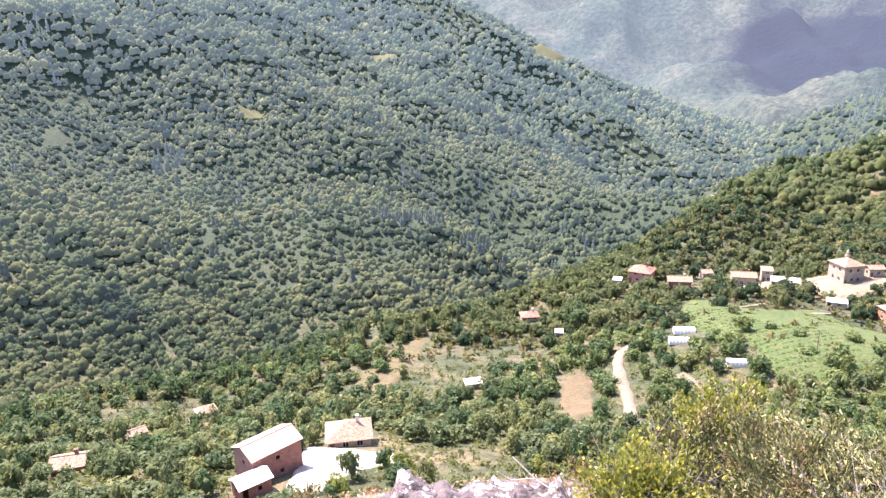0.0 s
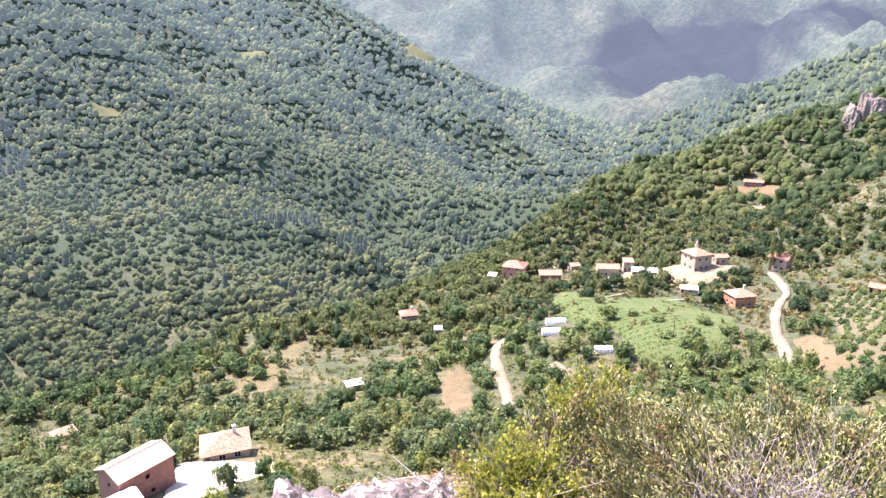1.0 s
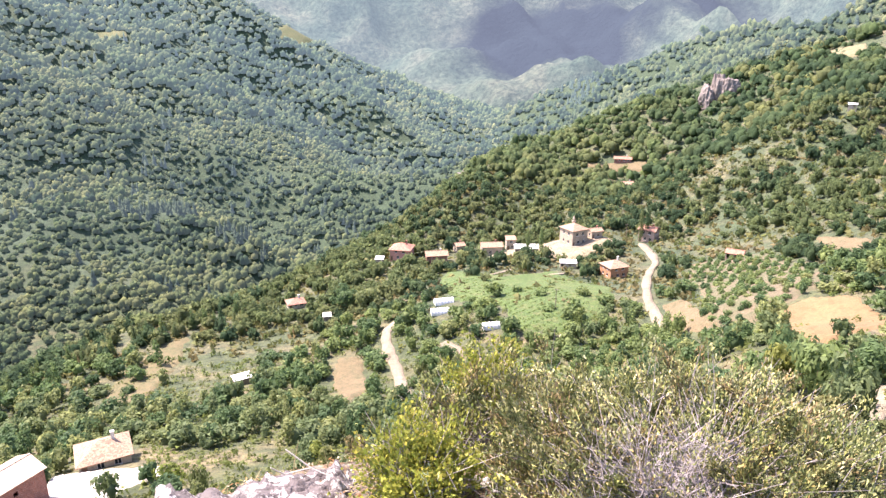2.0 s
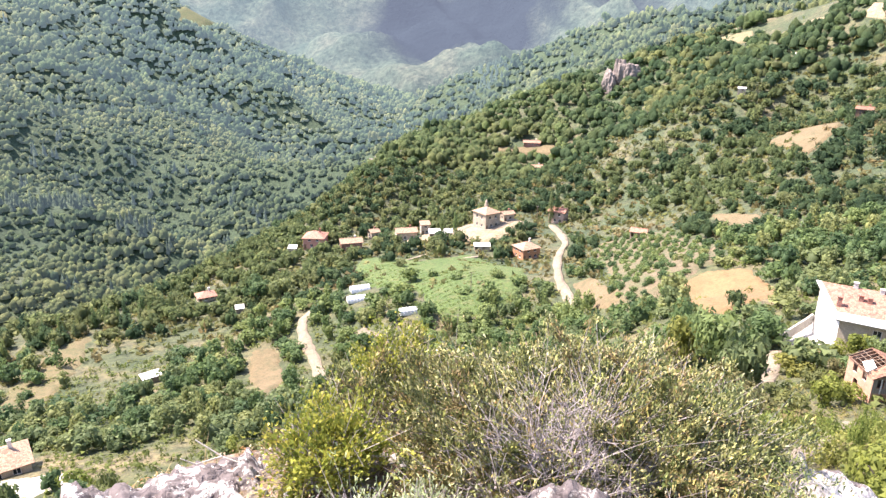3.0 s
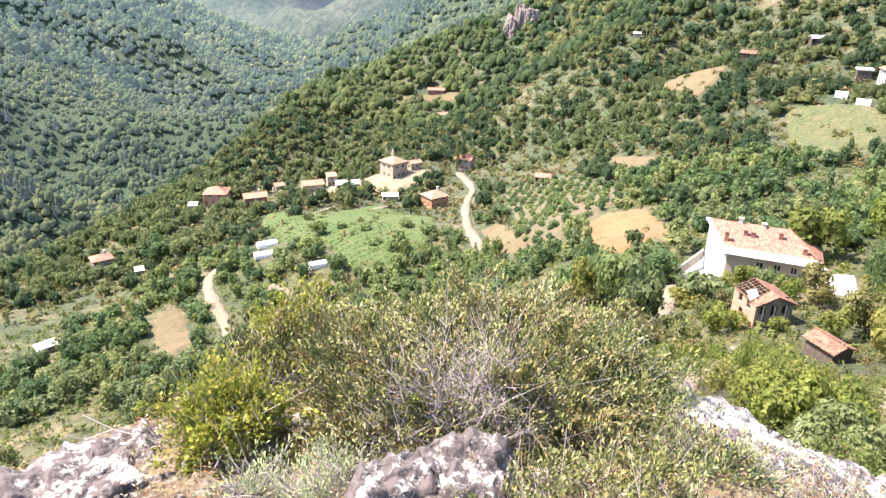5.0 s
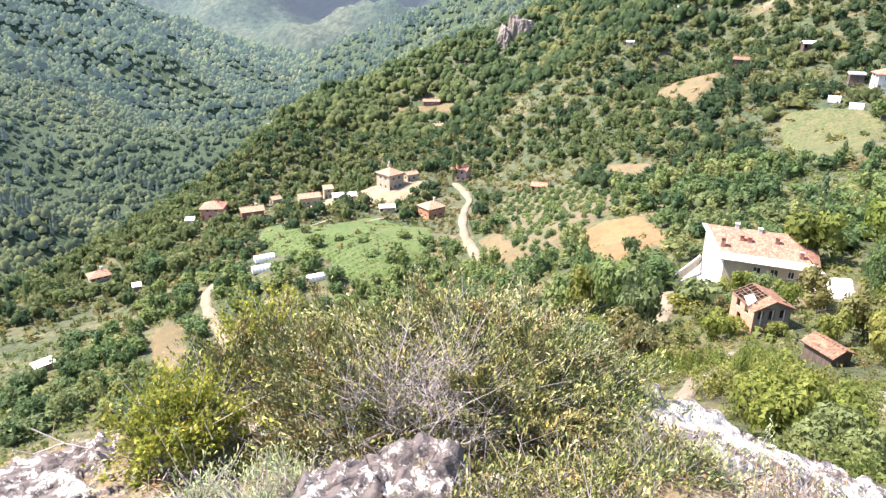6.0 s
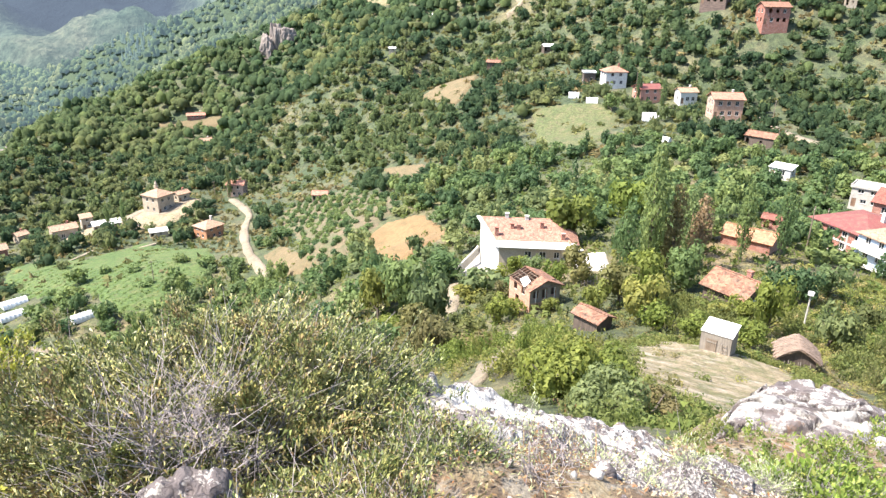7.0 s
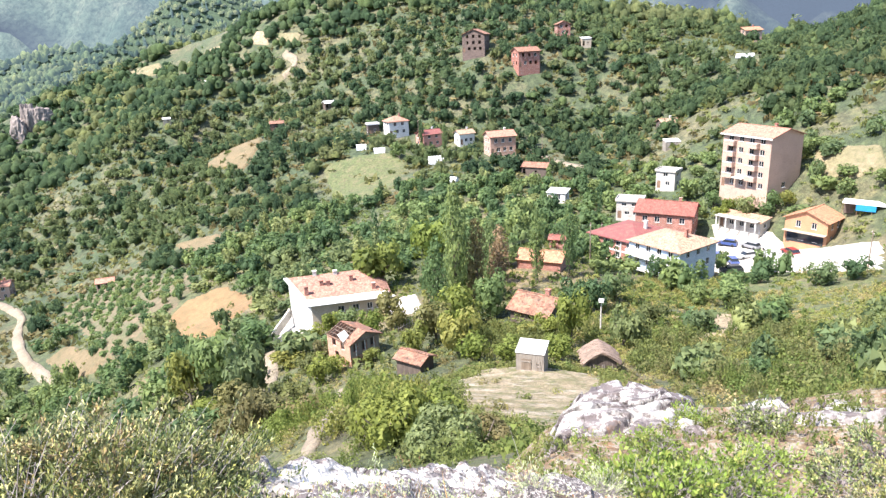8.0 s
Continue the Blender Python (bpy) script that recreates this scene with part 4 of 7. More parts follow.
def window(root, a, d, inward, hole, name="window"):
    """A frame with a mullion, and its pane, in a hole of a wall."""
    u0, u1, v0, v1 = hole

    def bar(s, p0, p1, q0, q1, back, thick):
        pts = []
        for bk in (back, back + thick):
            for u, v in ((p0, q0), (p1, q0), (p1, q1), (p0, q1)):
                w = a + d * u + inward * bk
                pts.append((w.x, w.y, v))
        k = len(s.v)
        s.v += pts
        s.f += [tuple(k + i for i in q) for q in ((0, 1, 2, 3), (7, 6, 5, 4), (0, 4, 5, 1), (1, 5, 6, 2), (2, 6, 7, 3), (3, 7, 4, 0))]
    s, e = Shape(), 0.07
    for bk in (0.08, 0.14):
        for inset in (0, e):
            for u, v in ((u0 + inset, v0 + inset), (u1 - inset, v0 + inset), (u1 - inset, v1 - inset), (u0 + inset, v1 - inset)):
                w = a + d * u + inward * bk
                s.v.append((w.x, w.y, v))
    for i in range(4):
        j = (i + 1) % 4
        s.f += [(i, j, 4 + j, 4 + i), (8 + j, 8 + i, 12 + i, 12 + j), (j, i, 8 + i, 8 + j), (4 + i, 4 + j, 12 + j, 12 + i)]
    fr = part(name, s, FRAME, root)
    mid = Shape()
    bar(mid, (u0 + u1) / 2 - e / 2, (u0 + u1) / 2 + e / 2, v0 + e, v1 - e, 0.085, 0.05)
    part("mullion", mid, FRAME, fr)
    sill = Shape()
    bar(sill, u0 - 0.06, u1 + 0.06, v0 - 0.07, v0 - 0.003, -0.08, 0.2)
    part("sill", sill, FRAME, fr)
    g = Shape()
    bar(g, u0 + e, u1 - e, v0 + e, v1 - e, 0.105, 0.012)
    part("pane", g, GLASS, fr)


def door(root, a, d, inward, hole):
    s = Shape()
    u0, u1, v0, v1 = hole
    p = [a + d * u + inward * 0.1 for u in (u0, u1)]
    s.slab((p[0].x, p[0].y, v1), (p[1].x, p[1].y, v1), (p[1].x, p[1].y, v0), (p[0].x, p[0].y, v0), 0.05)
    part("door", s, TIMBER, root)


def row_of(length, count, size, v0, height, lead=0.0):
    gap = (length - lead - count * size) / (count + 1)
    return [(lead + gap + i * (gap + size), lead + gap + i * (gap + size) + size, v0, v0 + height) for i in range(count)] if gap > 0.15 else []


def roof_of(kind, w, d, h, over, pitch):
    s = Shape()
    if kind in ("gx", "gy"):
        if kind == "gy":
            w, d = d, w
        rise = d / 2 * pitch
        X, Y, low = w / 2 + over, d / 2 + over, h - over * pitch
        for sg in (-1, 1):
            s.slab((-X, 0, h + rise + 0.14), (X, 0, h + rise + 0.14), (X, sg * Y, low + 0.14), (-X, sg * Y, low + 0.14), 0.14)
        n = int(2 * X / 0.42)
        for i in range(n):   # ridge tiles
            x = -X + 2 * X * (i + 0.5) / n
            s.box(x - 0.19, x + 0.19, -0.13, 0.13, h + rise + 0.08, h + rise + 0.2 + 0.02 * (i % 2))
        if kind == "gy":
            s.v = [(y, -x, z) for x, y, z in s.v]
    elif kind == "hip":
        X, Y, low = w / 2 + over, d / 2 + over, h - over * pitch * 0.6
        rise = min(w, d) / 2 * pitch
        r = max(X - Y, 0.3) if w >= d else 0.3
        q = 0.3 if w >= d else max(Y - X, 0.3)
        R = [(-r, -q * (w < d), h + rise), (r, -q * (w < d), h + rise)] if w >= d else [(0, -q, h + rise), (0, q, h + rise)]
        E = [(-X, -Y, low), (X, -Y, low), (X, Y, low), (-X, Y, low)]
        if w >= d:
            s.face(E[0], E[1], R[1], R[0]).face(E[1], E[2], R[1]).face(E[2], E[3], R[0], R[1]).face(E[3], E[0], R[0])
        else:
            s.face(E[0], E[1], R[0]).face(E[1], E[2], R[1], R[0]).face(E[2], E[3], R[1]).face(E[3], E[0], R[0], R[1])
        s.box(-X, X, -Y, Y, low - 0.16, low - 0.003)
    elif kind == "sx":
        X, Y = w / 2 + over * 0.6, d / 2 + over * 0.6
        s.slab((-X, -Y, h + 0.14), (X, -Y, h + 0.14), (X, Y, h + 0.14 + d * 0.16), (-X, Y, h + 0.14 + d * 0.16), 0.1)
    elif kind == "flat":
        X, Y = w / 2 + 0.3, d / 2 + 0.3
        s.box(-X, X, -Y, Y, h, h + 0.25)
        for x0, x1, y0, y1 in ((-X, X, -Y, -Y + 0.15), (-X, X, Y - 0.15, Y), (-X, -X + 0.15, -Y + 0.15, Y - 0.15), (X - 0.15, X, -Y + 0.15, Y - 0.15)):
            s.box(x0, x1, y0, y1, h + 0.25, h + 0.6)
    return s


def tunnel(root, w, d, h):
    """A plastic tunnel: a film over hoops, with its hoops showing through as ribs, and end walls."""
    s = Shape()
    n, k = 10, max(int(w / 1.0), 3)

    def rim(x, r):
        return [(x, -math.cos(math.pi * i / n) * d / 2 * r, -0.3 + (h + 0.3) * math.sin(math.pi * i / n) ** 0.8 * r) for i in range(n + 1)]
    for j in range(k):
        for sub in range(2):
            u0, u1 = (j + sub / 2) / k, (j + sub / 2 + 0.5) / k
            sag0, sag1 = 1 - 0.04 * sub, 1 - 0.04 * (1 - sub)
            a, b = rim(-w / 2 + u0 * w, sag0), rim(-w / 2 + u1 * w, sag1)
            for i in range(n):
                s.face(a[i], b[i], b[i + 1], a[i + 1])
    for x in (-w / 2, w / 2):
        s.face(*rim(x, 1.0))
    for j in range(k + 1):
        a = rim(-w / 2 + j * w / k, 1.02)
        hoops = Shape()
        for p, q in zip(a, a[1:]):
            hoops.rod(p, q, 0.03, 0.03, 4)
        part("hoop", hoops, FRAME, root)
    part("cover", s, WALLS["whitefilm"], root)


def chimney(root, x, y, z0, z1, material):
    s = Shape().box(x - 0.3, x + 0.3, y - 0.25, y + 0.25, z0, z1).box(x - 0.37, x + 0.37, y - 0.32, y + 0.32, z1 + 0.002, z1 + 0.1)
    part("chimney", s, material, root)


def build_house(kind, x, y, z, w, d, h, turn, roof, wall, cover, label):
    root = new(kind)
    root.matrix_world = pose(x, y, z + 0.15, 0, 0, turn)
    tagged(root, label, kind.replace("_", " "))
    rnd = random.Random(int(x * 31 + y * 17))
    if roof == "arch":
        tunnel(root, w, d, h)
        return root
    floors = max(1, round(h / 2.8))
    if kind == "apartment_building":
        floors = 5
    fh = h / floors
    sides = [((-w / 2, -d / 2), (w / 2, -d / 2), w), ((w / 2, -d / 2), (w / 2, d / 2), d), ((w / 2, d / 2), (-w / 2, d / 2), w), ((-w / 2, d / 2), (-w / 2, -d / 2), d)]
    body, base = Shape(), -3.5
    poor = kind in ("shed", "hut", "shelter", "barn")
    blank_side = {"apartment_building": 1}.get(kind, -1)
    for i, (a, b, length) in enumerate(sides):
        holes = []
        for f in range(floors):
            v0 = f * fh + 0.95
            size, high = (0.7, 0.7) if poor else (1.15, min(1.35, fh - 1.25))
            count = 0 if i == 2 else max(1, int(length / 3.0)) if not poor else (1 if i in (0, 3) else 0)
            if kind == "apartment_building":
                count = 4 if i == 0 else (1 if f == 0 and i == 1 else 0)
                size = 1.25
            if wall == "bluewall":
                count = 4 if i == 0 else 3
            if wall == "bluewall" or kind == "shop":
                size = 1.0
            if wall == "planks":
                count = 0
            if label.startswith("large two-storey white") and i == 3:
                count = 0
            if high > 0.4 and fh > 1.7:
                holes += row_of(length, count, size, v0, high, 1.2 if (i == 0 and f == 0) else 0)
        if label.startswith("derelict"):
            holes = {0: [(0.5, 1.3, 2.1, 3.2), (1.9, 2.7, 1.9, 3.2), (3.3, 4.1, 2.1, 3.2)], 3: [(1.1, 1.9, 2.2, 3.2), (3.0, 3.8, 2.2, 3.2), (1.6, 2.4, 0.3, 1.6)], 1: [(2.0, 2.9, 2.1, 3.2)]}.get(i, [])
        entry = (0.35, 1.25, 0.0, min(2.0, fh - 0.25)) if i == 0 and fh > 1.9 and not label.startswith("derelict") else None
        cut = holes + ([entry] if entry else [])
        pa, pd, pi = wall_face(body, a, b, base, h, cut)
        for hole in holes:
            if poor or wall in ("logs",) or label.startswith("derelict") or (cover == "tile_worn" and rnd.random() < 0.5):
                continue
            window(root, pa, pd, pi, hole)
        if entry and not poor:
            door(root, pa, pd, pi, entry)
    pitch = 0.62 if cover == "thatch" else 0.55 if label.startswith("low dark") else 0.4 if d > 10 and roof == "gx" and wall == "whitewall" else 0.3 if d > 10 else 0.42 if roof in ("gx", "gy") else 0.5
    if roof in ("gx", "gy"):
        rise = (d if roof == "gx" else w) / 2 * pitch
        for sg in (-1, 1):
            if roof == "gx":
                body.face((sg * w / 2, -d / 2, h), (sg * w / 2, d / 2, h), (sg * w / 2, 0, h + rise))
            else:
                body.face((-w / 2, sg * d / 2, h), (w / 2, sg * d / 2, h), (0, sg * d / 2, h + rise))
    elif roof == "sx":
        for sg in (-1, 1):
            body.face((sg * w / 2, -d / 2, h), (sg * w / 2, d / 2, h), (sg * w / 2, d / 2, h + d * 0.15))
        body.face((-w / 2, d / 2, h), (w / 2, d / 2, h), (w / 2, d / 2, h + d * 0.15), (-w / 2, d / 2, h + d * 0.15))
    body.face(*[(px, py, 0.02) for px, py in ((-w / 2, -d / 2), (w / 2, -d / 2), (w / 2, d / 2), (-w / 2, d / 2))])
    part("wall", body, WALLS[wall], root)
    over = 0.35 if poor else 0.5
    if label.startswith("derelict"):
        ruined_roof(root, w, d, h, pitch)
    else:
        part("roof", shaggy_roof(w, d, h) if cover == "thatch" else roof_of(roof, w, d, h, 0.12 if wall == "planks" else over, pitch), ROOFS[cover], root)
    if not poor and roof in ("gx", "hip") and kind != "mosque":
        top = h + min(w, d) / 2 * pitch
        chimney(root, w * 0.22, 0.5, h, top + 0.8, WALLS["whitewall" if rnd.random() < 0.5 else "redbrick"])
    return root


def shaggy_roof(w, d, h):
    """A rounded roof of ragged bundles laid in courses, deeper at the eaves, the ridge running to the back."""
    s, rnd = Shape(), random.Random(4)
    X, Y, rise = w / 2 + 0.4, d / 2 + 0.25, 1.05

    def rib(u):
        return u * X, h - 0.1 + (rise + 0.1) * (1 - abs(u) ** 1.35)
    for k in range(16):   # the closed bed under the bundles
        (x0, z0), (x1, z1) = rib(-1 + k / 8), rib(-1 + (k + 1) / 8)
        s.slab((x0, -Y, z0), (x1, -Y, z1), (x1, Y, z1), (x0, Y, z0), 0.16)
    for sg in (-1, 1):
        for course in range(9):
            u = 0.98 - course * 0.115
            for i in range(17):
                y = -Y + 2 * Y * (i + rnd.uniform(0.1, 0.9)) / 17
                (x0, z0), (x1, z1) = rib(sg * min(u + rnd.uniform(0.0, 0.14), 1.12)), rib(sg * max(u - 0.2, 0.0))
                half, skew, up = rnd.uniform(0.06, 0.15), rnd.uniform(-0.1, 0.1), rnd.uniform(0.03, 0.12)
                s.slab((x0, y - half + skew, z0 + up), (x0, y + half + skew, z0 + up), (x1, y + half, z1 + 0.06), (x1, y - half, z1 + 0.06), 0.05)
    return s


def ruined_roof(root, w, d, h, pitch):
    """The ridge runs to the back; of one slope little but rafters and a few boards is left."""
    rise, over = w / 2 * pitch, 0.45
    s = Shape()
    X, low = w / 2 + over, h - over * pitch
    s.slab((0, -d / 2 - over, h + rise + 0.12), (0, d / 2, h + rise + 0.12), (X, d / 2, low + 0.12), (X, -d / 2 - over, low + 0.12), 0.12)
    s.slab((0, -d / 2 - over, h + rise + 0.12), (0, -d / 2 + 1.2, h + rise + 0.12), (-X * 0.8, -d / 2 + 0.9, h + rise * 0.2 + 0.07), (-X, -d / 2 - over, low + 0.12), 0.12)
    part("roof", s, ROOFS["tile_worn"], root)
    for i in range(7):
        y = -d / 2 + 1.4 + i * (d - 1.4) / 6
        part("rafter", Shape().rod((0.02, y, h + rise), (-X * (0.75 + 0.25 * math.sin(i * 2.1) ** 2), y + 0.06 * math.sin(i), low + 0.3), 0.06, 0.05, 4), TIMBER, root)
    for i in range(5):
        f = 0.15 + i * 0.19
        part("batten", Shape().rod((-X * f, -d / 2 + 0.9, h + rise * (1 - f * 1.1) + 0.09), (-X * f, d / 2 * (0.3 + 0.7 * abs(math.sin(i * 1.9))), h + rise * (1 - f * 1.1) + 0.07), 0.035, 0.035, 4), WALLS["wood"], root)
    part("board", Shape().slab((-X * 0.55, -d / 2 + 1.2, h + rise * 0.45 + 0.13), (-X * 0.4, 0.2, h + rise * 0.6 + 0.13), (-X * 0.75, 0.4, h + rise * 0.2 + 0.16), (-X * 0.95, -d / 2 + 1.0, h + 0.1), 0.04), ROOFS["tin_white"], root)


def balcony(root, u, y, z, width, deep, material):
    """A slab with a solid parapet on three sides, on the front of a building."""
    s = Shape().box(u - width / 2, u + width / 2, y - deep, y - 0.003, z - 0.16, z)
    for x0, x1, y0, y1 in ((u - width / 2, u + width / 2, y - deep, y - deep + 0.1), (u - width / 2, u - width / 2 + 0.1, y - deep + 0.1, y - 0.003), (u + width / 2 - 0.1, u + width / 2, y - deep + 0.1, y - 0.003)):
        s.box(x0, x1, y0, y1, z + 0.002, z + 0.95)
    part("balcony", s, material, root)


def white_house(label):
    """A long house whose one big tile slope faces the valley: skewed white end wall, broad white eave, hipped far end."""
    root = tagged(new("house"), label, "house")
    root.matrix_world = pose(91.2, 51.8, 35.9, 0, 0, -59)
    eave, top = 3.6, 6.3
    a, b, c, d = (-3.2, 6.8), (9.1, 6.8), (13.7, 0.0), (0.0, 0.0)
    front = Shape()
    holes = [(4.2, 5.3, 1.5, 2.6), (6.6, 7.7, 1.5, 2.6), (9.0, 9.9, 1.5, 2.6), (10.5, 11.8, 1.5, 2.6)]
    pa, pd, pi = wall_face(front, (0.5, 0.5), (13.2, 0.5), -3.5, eave - 0.1, holes)
    part("front_wall", front, WALLS["plaster"], root, "cream front wall")
    for hole in holes:
        window(root, pa, pd, pi, hole)
    end = Shape()
    up, low = eave - 0.12, top - 0.12
    end.face((0.5, 0.5, -3.5), (0.5, 0.5, up), (-2.7, 6.8, low), (-2.7, 6.8, -3.5))
    end.face((0.75, 0.6, -3.5), (-2.45, 6.9, -3.5), (-2.45, 6.9, low), (0.75, 0.6, up))
    end.face((0.5, 0.5, -3.5), (0.75, 0.6, -3.5), (0.75, 0.6, up), (0.5, 0.5, up))
    part("end_wall", end, WALLS["whitewall"], root, "tall white end wall")
    for k in range(5):   # a rising row of small windows under the verge
        f = 0.3 + k * 0.13
        x, y, z = 0.47 - 3.2 * f, 0.5 + 6.3 * f, up + (low - up) * f - 0.95
        part("window", Shape().slab((x, y, z + 0.5), (x - 0.3, y + 0.59, z + 0.72), (x - 0.3, y + 0.59, z + 0.17), (x, y, z - 0.05), 0.05), GLASS, root)
    back = Shape().face((-2.7, 6.8, -3.5), (-2.7, 6.8, low), (8.8, 6.8, low), (13.2, 7.2, up), (13.2, 7.2, -3.5)).face((13.2, 0.5, -3.5), (13.2, 7.2, -3.5), (13.2, 7.2, up), (13.2, 0.5, up))
    part("back_wall", back, WALLS["whitewall"], root)

    def on(u, v, lift=0.0):
        """A place on the big slope: u along it, v from the eave to the top."""
        x = d[0] + (c[0] - d[0]) * u
        xt = a[0] + (b[0] - a[0]) * u
        return (x + (xt - x) * v, d[1] + (a[1] - d[1]) * v, eave + (top - eave) * v + lift)
    part("roof", Shape().slab(on(0.02, 0.14), on(0.97, 0.14), on(1, 1), on(0.02, 1), 0.16), ROOFS["tile_faded"], root)
    part("eave", Shape().slab(on(-0.015, -0.05, 0.03), on(1.02, -0.05, 0.03), on(1.0, 0.17, 0.03), on(-0.015, 0.17, 0.03), 0.2), WALLS["whitewall"], root, "broad white eave")
    part("verge", Shape().slab(on(-0.02, 0.17, 0.05), on(0.035, 0.17, 0.05), on(0.035, 1.0, 0.05), on(-0.02, 1.0, 0.05), 0.22), WALLS["whitewall"], root, "white rendered verge")
    part("hip", Shape().slab(on(1.0, 0.0, 0.01), (13.9, 7.6, eave), (b[0], b[1], top), on(1.0, 0.95, 0.01), 0.14), ROOFS["tile_faded"], root)
    part("back_slope", Shape().slab((a[0], a[1], top), (b[0], b[1], top), (13.9, 8.6, eave + 0.5), (a[0], 9.0, eave + 1.4), 0.14), ROOFS["tile_faded"], root)
    for u, v, high in ((0.09, 0.36, 1.3), (0.36, 0.62, 0.75), (0.44, 0.6, 0.7), (0.76, 0.66, 0.9), (0.9, 0.3, 0.9), (0.66, 0.95, 0.55), (0.4, 0.99, 0.7)):
        x, y, z = on(u, v)
        chimney(root, x, y, z - 0.4, z + high, WALLS["whitewall" if v > 0.9 else "redbrick"])
    kerb = Shape()
    for k in range(8):   # low curved wall beside the apron
        p, q = [(-2.9 - 3.6 * f ** 1.3, 6.6 - 2.0 * f - 3.4 * f * f, 0.9 - 2.3 * f) for f in (k / 8, (k + 1) / 8)]
        kerb.slab((p[0], p[1], p[2]), (q[0], q[1], q[2]), (q[0] - 0.25, q[1] + 0.15, q[2]), (p[0] - 0.25, p[1] + 0.15, p[2]), 1.6)
    part("garden_wall", kerb, WALLS["concrete"], root, "low curved concrete wall")


for row in HOUSES:
    kind, x, y, z, w, d, h = row[:7]
    z = float(land(x, y)[0]) + (1.3 if kind == "apartment_building" else 0)   # the block stands on a raised plinth
    row = (kind, x, y, z) + row[4:]
    if row[11].startswith("large two-storey white"):
        white_house(row[11])
        continue
    house = build_house(*row)
    if kind == "apartment_building":
        for f in range(1, 5):
            for u in (-3.9, 2.3):
                balcony(house, u, -d / 2, f * h / 5 + 0.05, 2.6, 1.2, WALLS["peach"])
        part("canopy", Shape().box(-2.2, 0.8, -d / 2 - 1.6, -d / 2 - 0.003, 2.7, 2.86), WALLS["whitewall"], house)
        part("fascia", Shape().box(-w / 2 - 0.55, w / 2 + 0.55, -d / 2 - 0.62, -d / 2 - 0.5, h - 0.36, h - 0.04), WALLS["whitewall"], house, "white eaves board")
        for f in range(1, 5):   # washing lines and railings on the balconies
            for u in (-3.9, 2.3):
                part("railing", Shape().box(u - 1.3, u + 1.3, -d / 2 - 1.24, -d / 2 - 1.203, f * h / 5 + 0.95, f * h / 5 + 1.12), WALLS["whitewall"], house, "white railing")
    elif row[10] == "tile_crimson" and row[9] == "redbrick":
        for u in (-w / 2 + 0.2, -w / 6, w / 6, w / 2 - 0.2):
            part("column", Shape().box(u - 0.2, u + 0.2, -d / 2 - 0.06, -d / 2 - 0.003, -2.5, h), WALLS["concrete"], house, "pale concrete column")
        for z in (h / 3, 2 * h / 3, h - 0.3):
            part("beam", Shape().box(-w / 2, w / 2, -d / 2 - 0.09, -d / 2 - 0.062, z - 0.2, z + 0.15), WALLS["whitewall"], house, "pale concrete beam")
    elif row[9] == "bluewall":
        for f, v in ((1, 0.0), (2, 0.0)):
            part("balcony_band", Shape().box(-w / 2 - 0.02, w / 2 + 0.25, -d / 2 - 1.1, -d / 2 - 0.003, f * h / 3 - 0.2, f * h / 3 + 0.8 * (f == 2) + 0.02), WALLS["whitewall"], house)
        part("plinth", Shape().box(-w / 2 - 0.06, w / 2 * 0.9, -d / 2 - 0.06, -d / 2 - 0.004, -1.5, 0.85), WALLS["whitewall"], house)
    elif kind == "mosque":
        tower = Shape()
        for r0, r1, z0, z1 in ((0.7, 0.65, 0, 7.6), (0.9, 0.9, 7.6, 7.8), (0.85, 0.85, 7.8, 8.4), (0.55, 0.5, 8.4, 9.2), (0.62, 0.04, 9.2, 10.6)):
            tower.rod((w / 2 - 0.2, d / 2 + 0.6, z0), (w / 2 - 0.2, d / 2 + 0.6, z1), r0, r1, 12)
        part("minaret", tower, WALLS["plaster"], house, "slim pale minaret with a pointed cap")
    elif row[11].startswith("derelict"):
        cladding = Shape()
        wall_face(cladding, (-w / 2, -d / 2 - 0.03), (w / 2, -d / 2 - 0.03), 1.5, h, [(0.5, 1.3, 2.1, 3.2), (1.9, 2.7, 1.9, 3.2), (3.3, 4.1, 2.1, 3.2)], 0.02)
        cladding.face((-w / 2, -d / 2 - 0.03, h), (w / 2, -d / 2 - 0.03, h), (0, -d / 2 - 0.03, h + w / 2 * 0.42))
        part("cladding", cladding, WALLS["planks"], house, "weathered grey front boards")
        # added dark board and floor, standing in for shade behind the open windows
        part("shade_board", Shape().box(-w / 2 + 0.3, w / 2 - 0.3, -d / 2 + 0.7, -d / 2 + 0.8, 0, h + 0.5), WALLS["darkwood"], house, "dark board added for the look of an unlit inside")
        part("floor", Shape().box(-w / 2 + 0.25, w / 2 - 0.25, -d / 2 + 0.81, d / 2 - 0.25, 1.75, 1.85), WALLS["darkwood"], house)
        part("lintel", Shape().box(-w / 2 - 0.1, w / 2 + 0.1, -d / 2 - 0.16, -d / 2 - 0.04, h - 0.18, h), WALLS["wood"], house)
        for u in (-1.45, 0.0, 1.45):
            part("post", Shape().box(u - 0.06, u + 0.06, -d / 2 - 0.12, -d / 2 - 0.04, 1.5, h - 0.19), WALLS["whitewall"], house)
    elif kind == "shop":
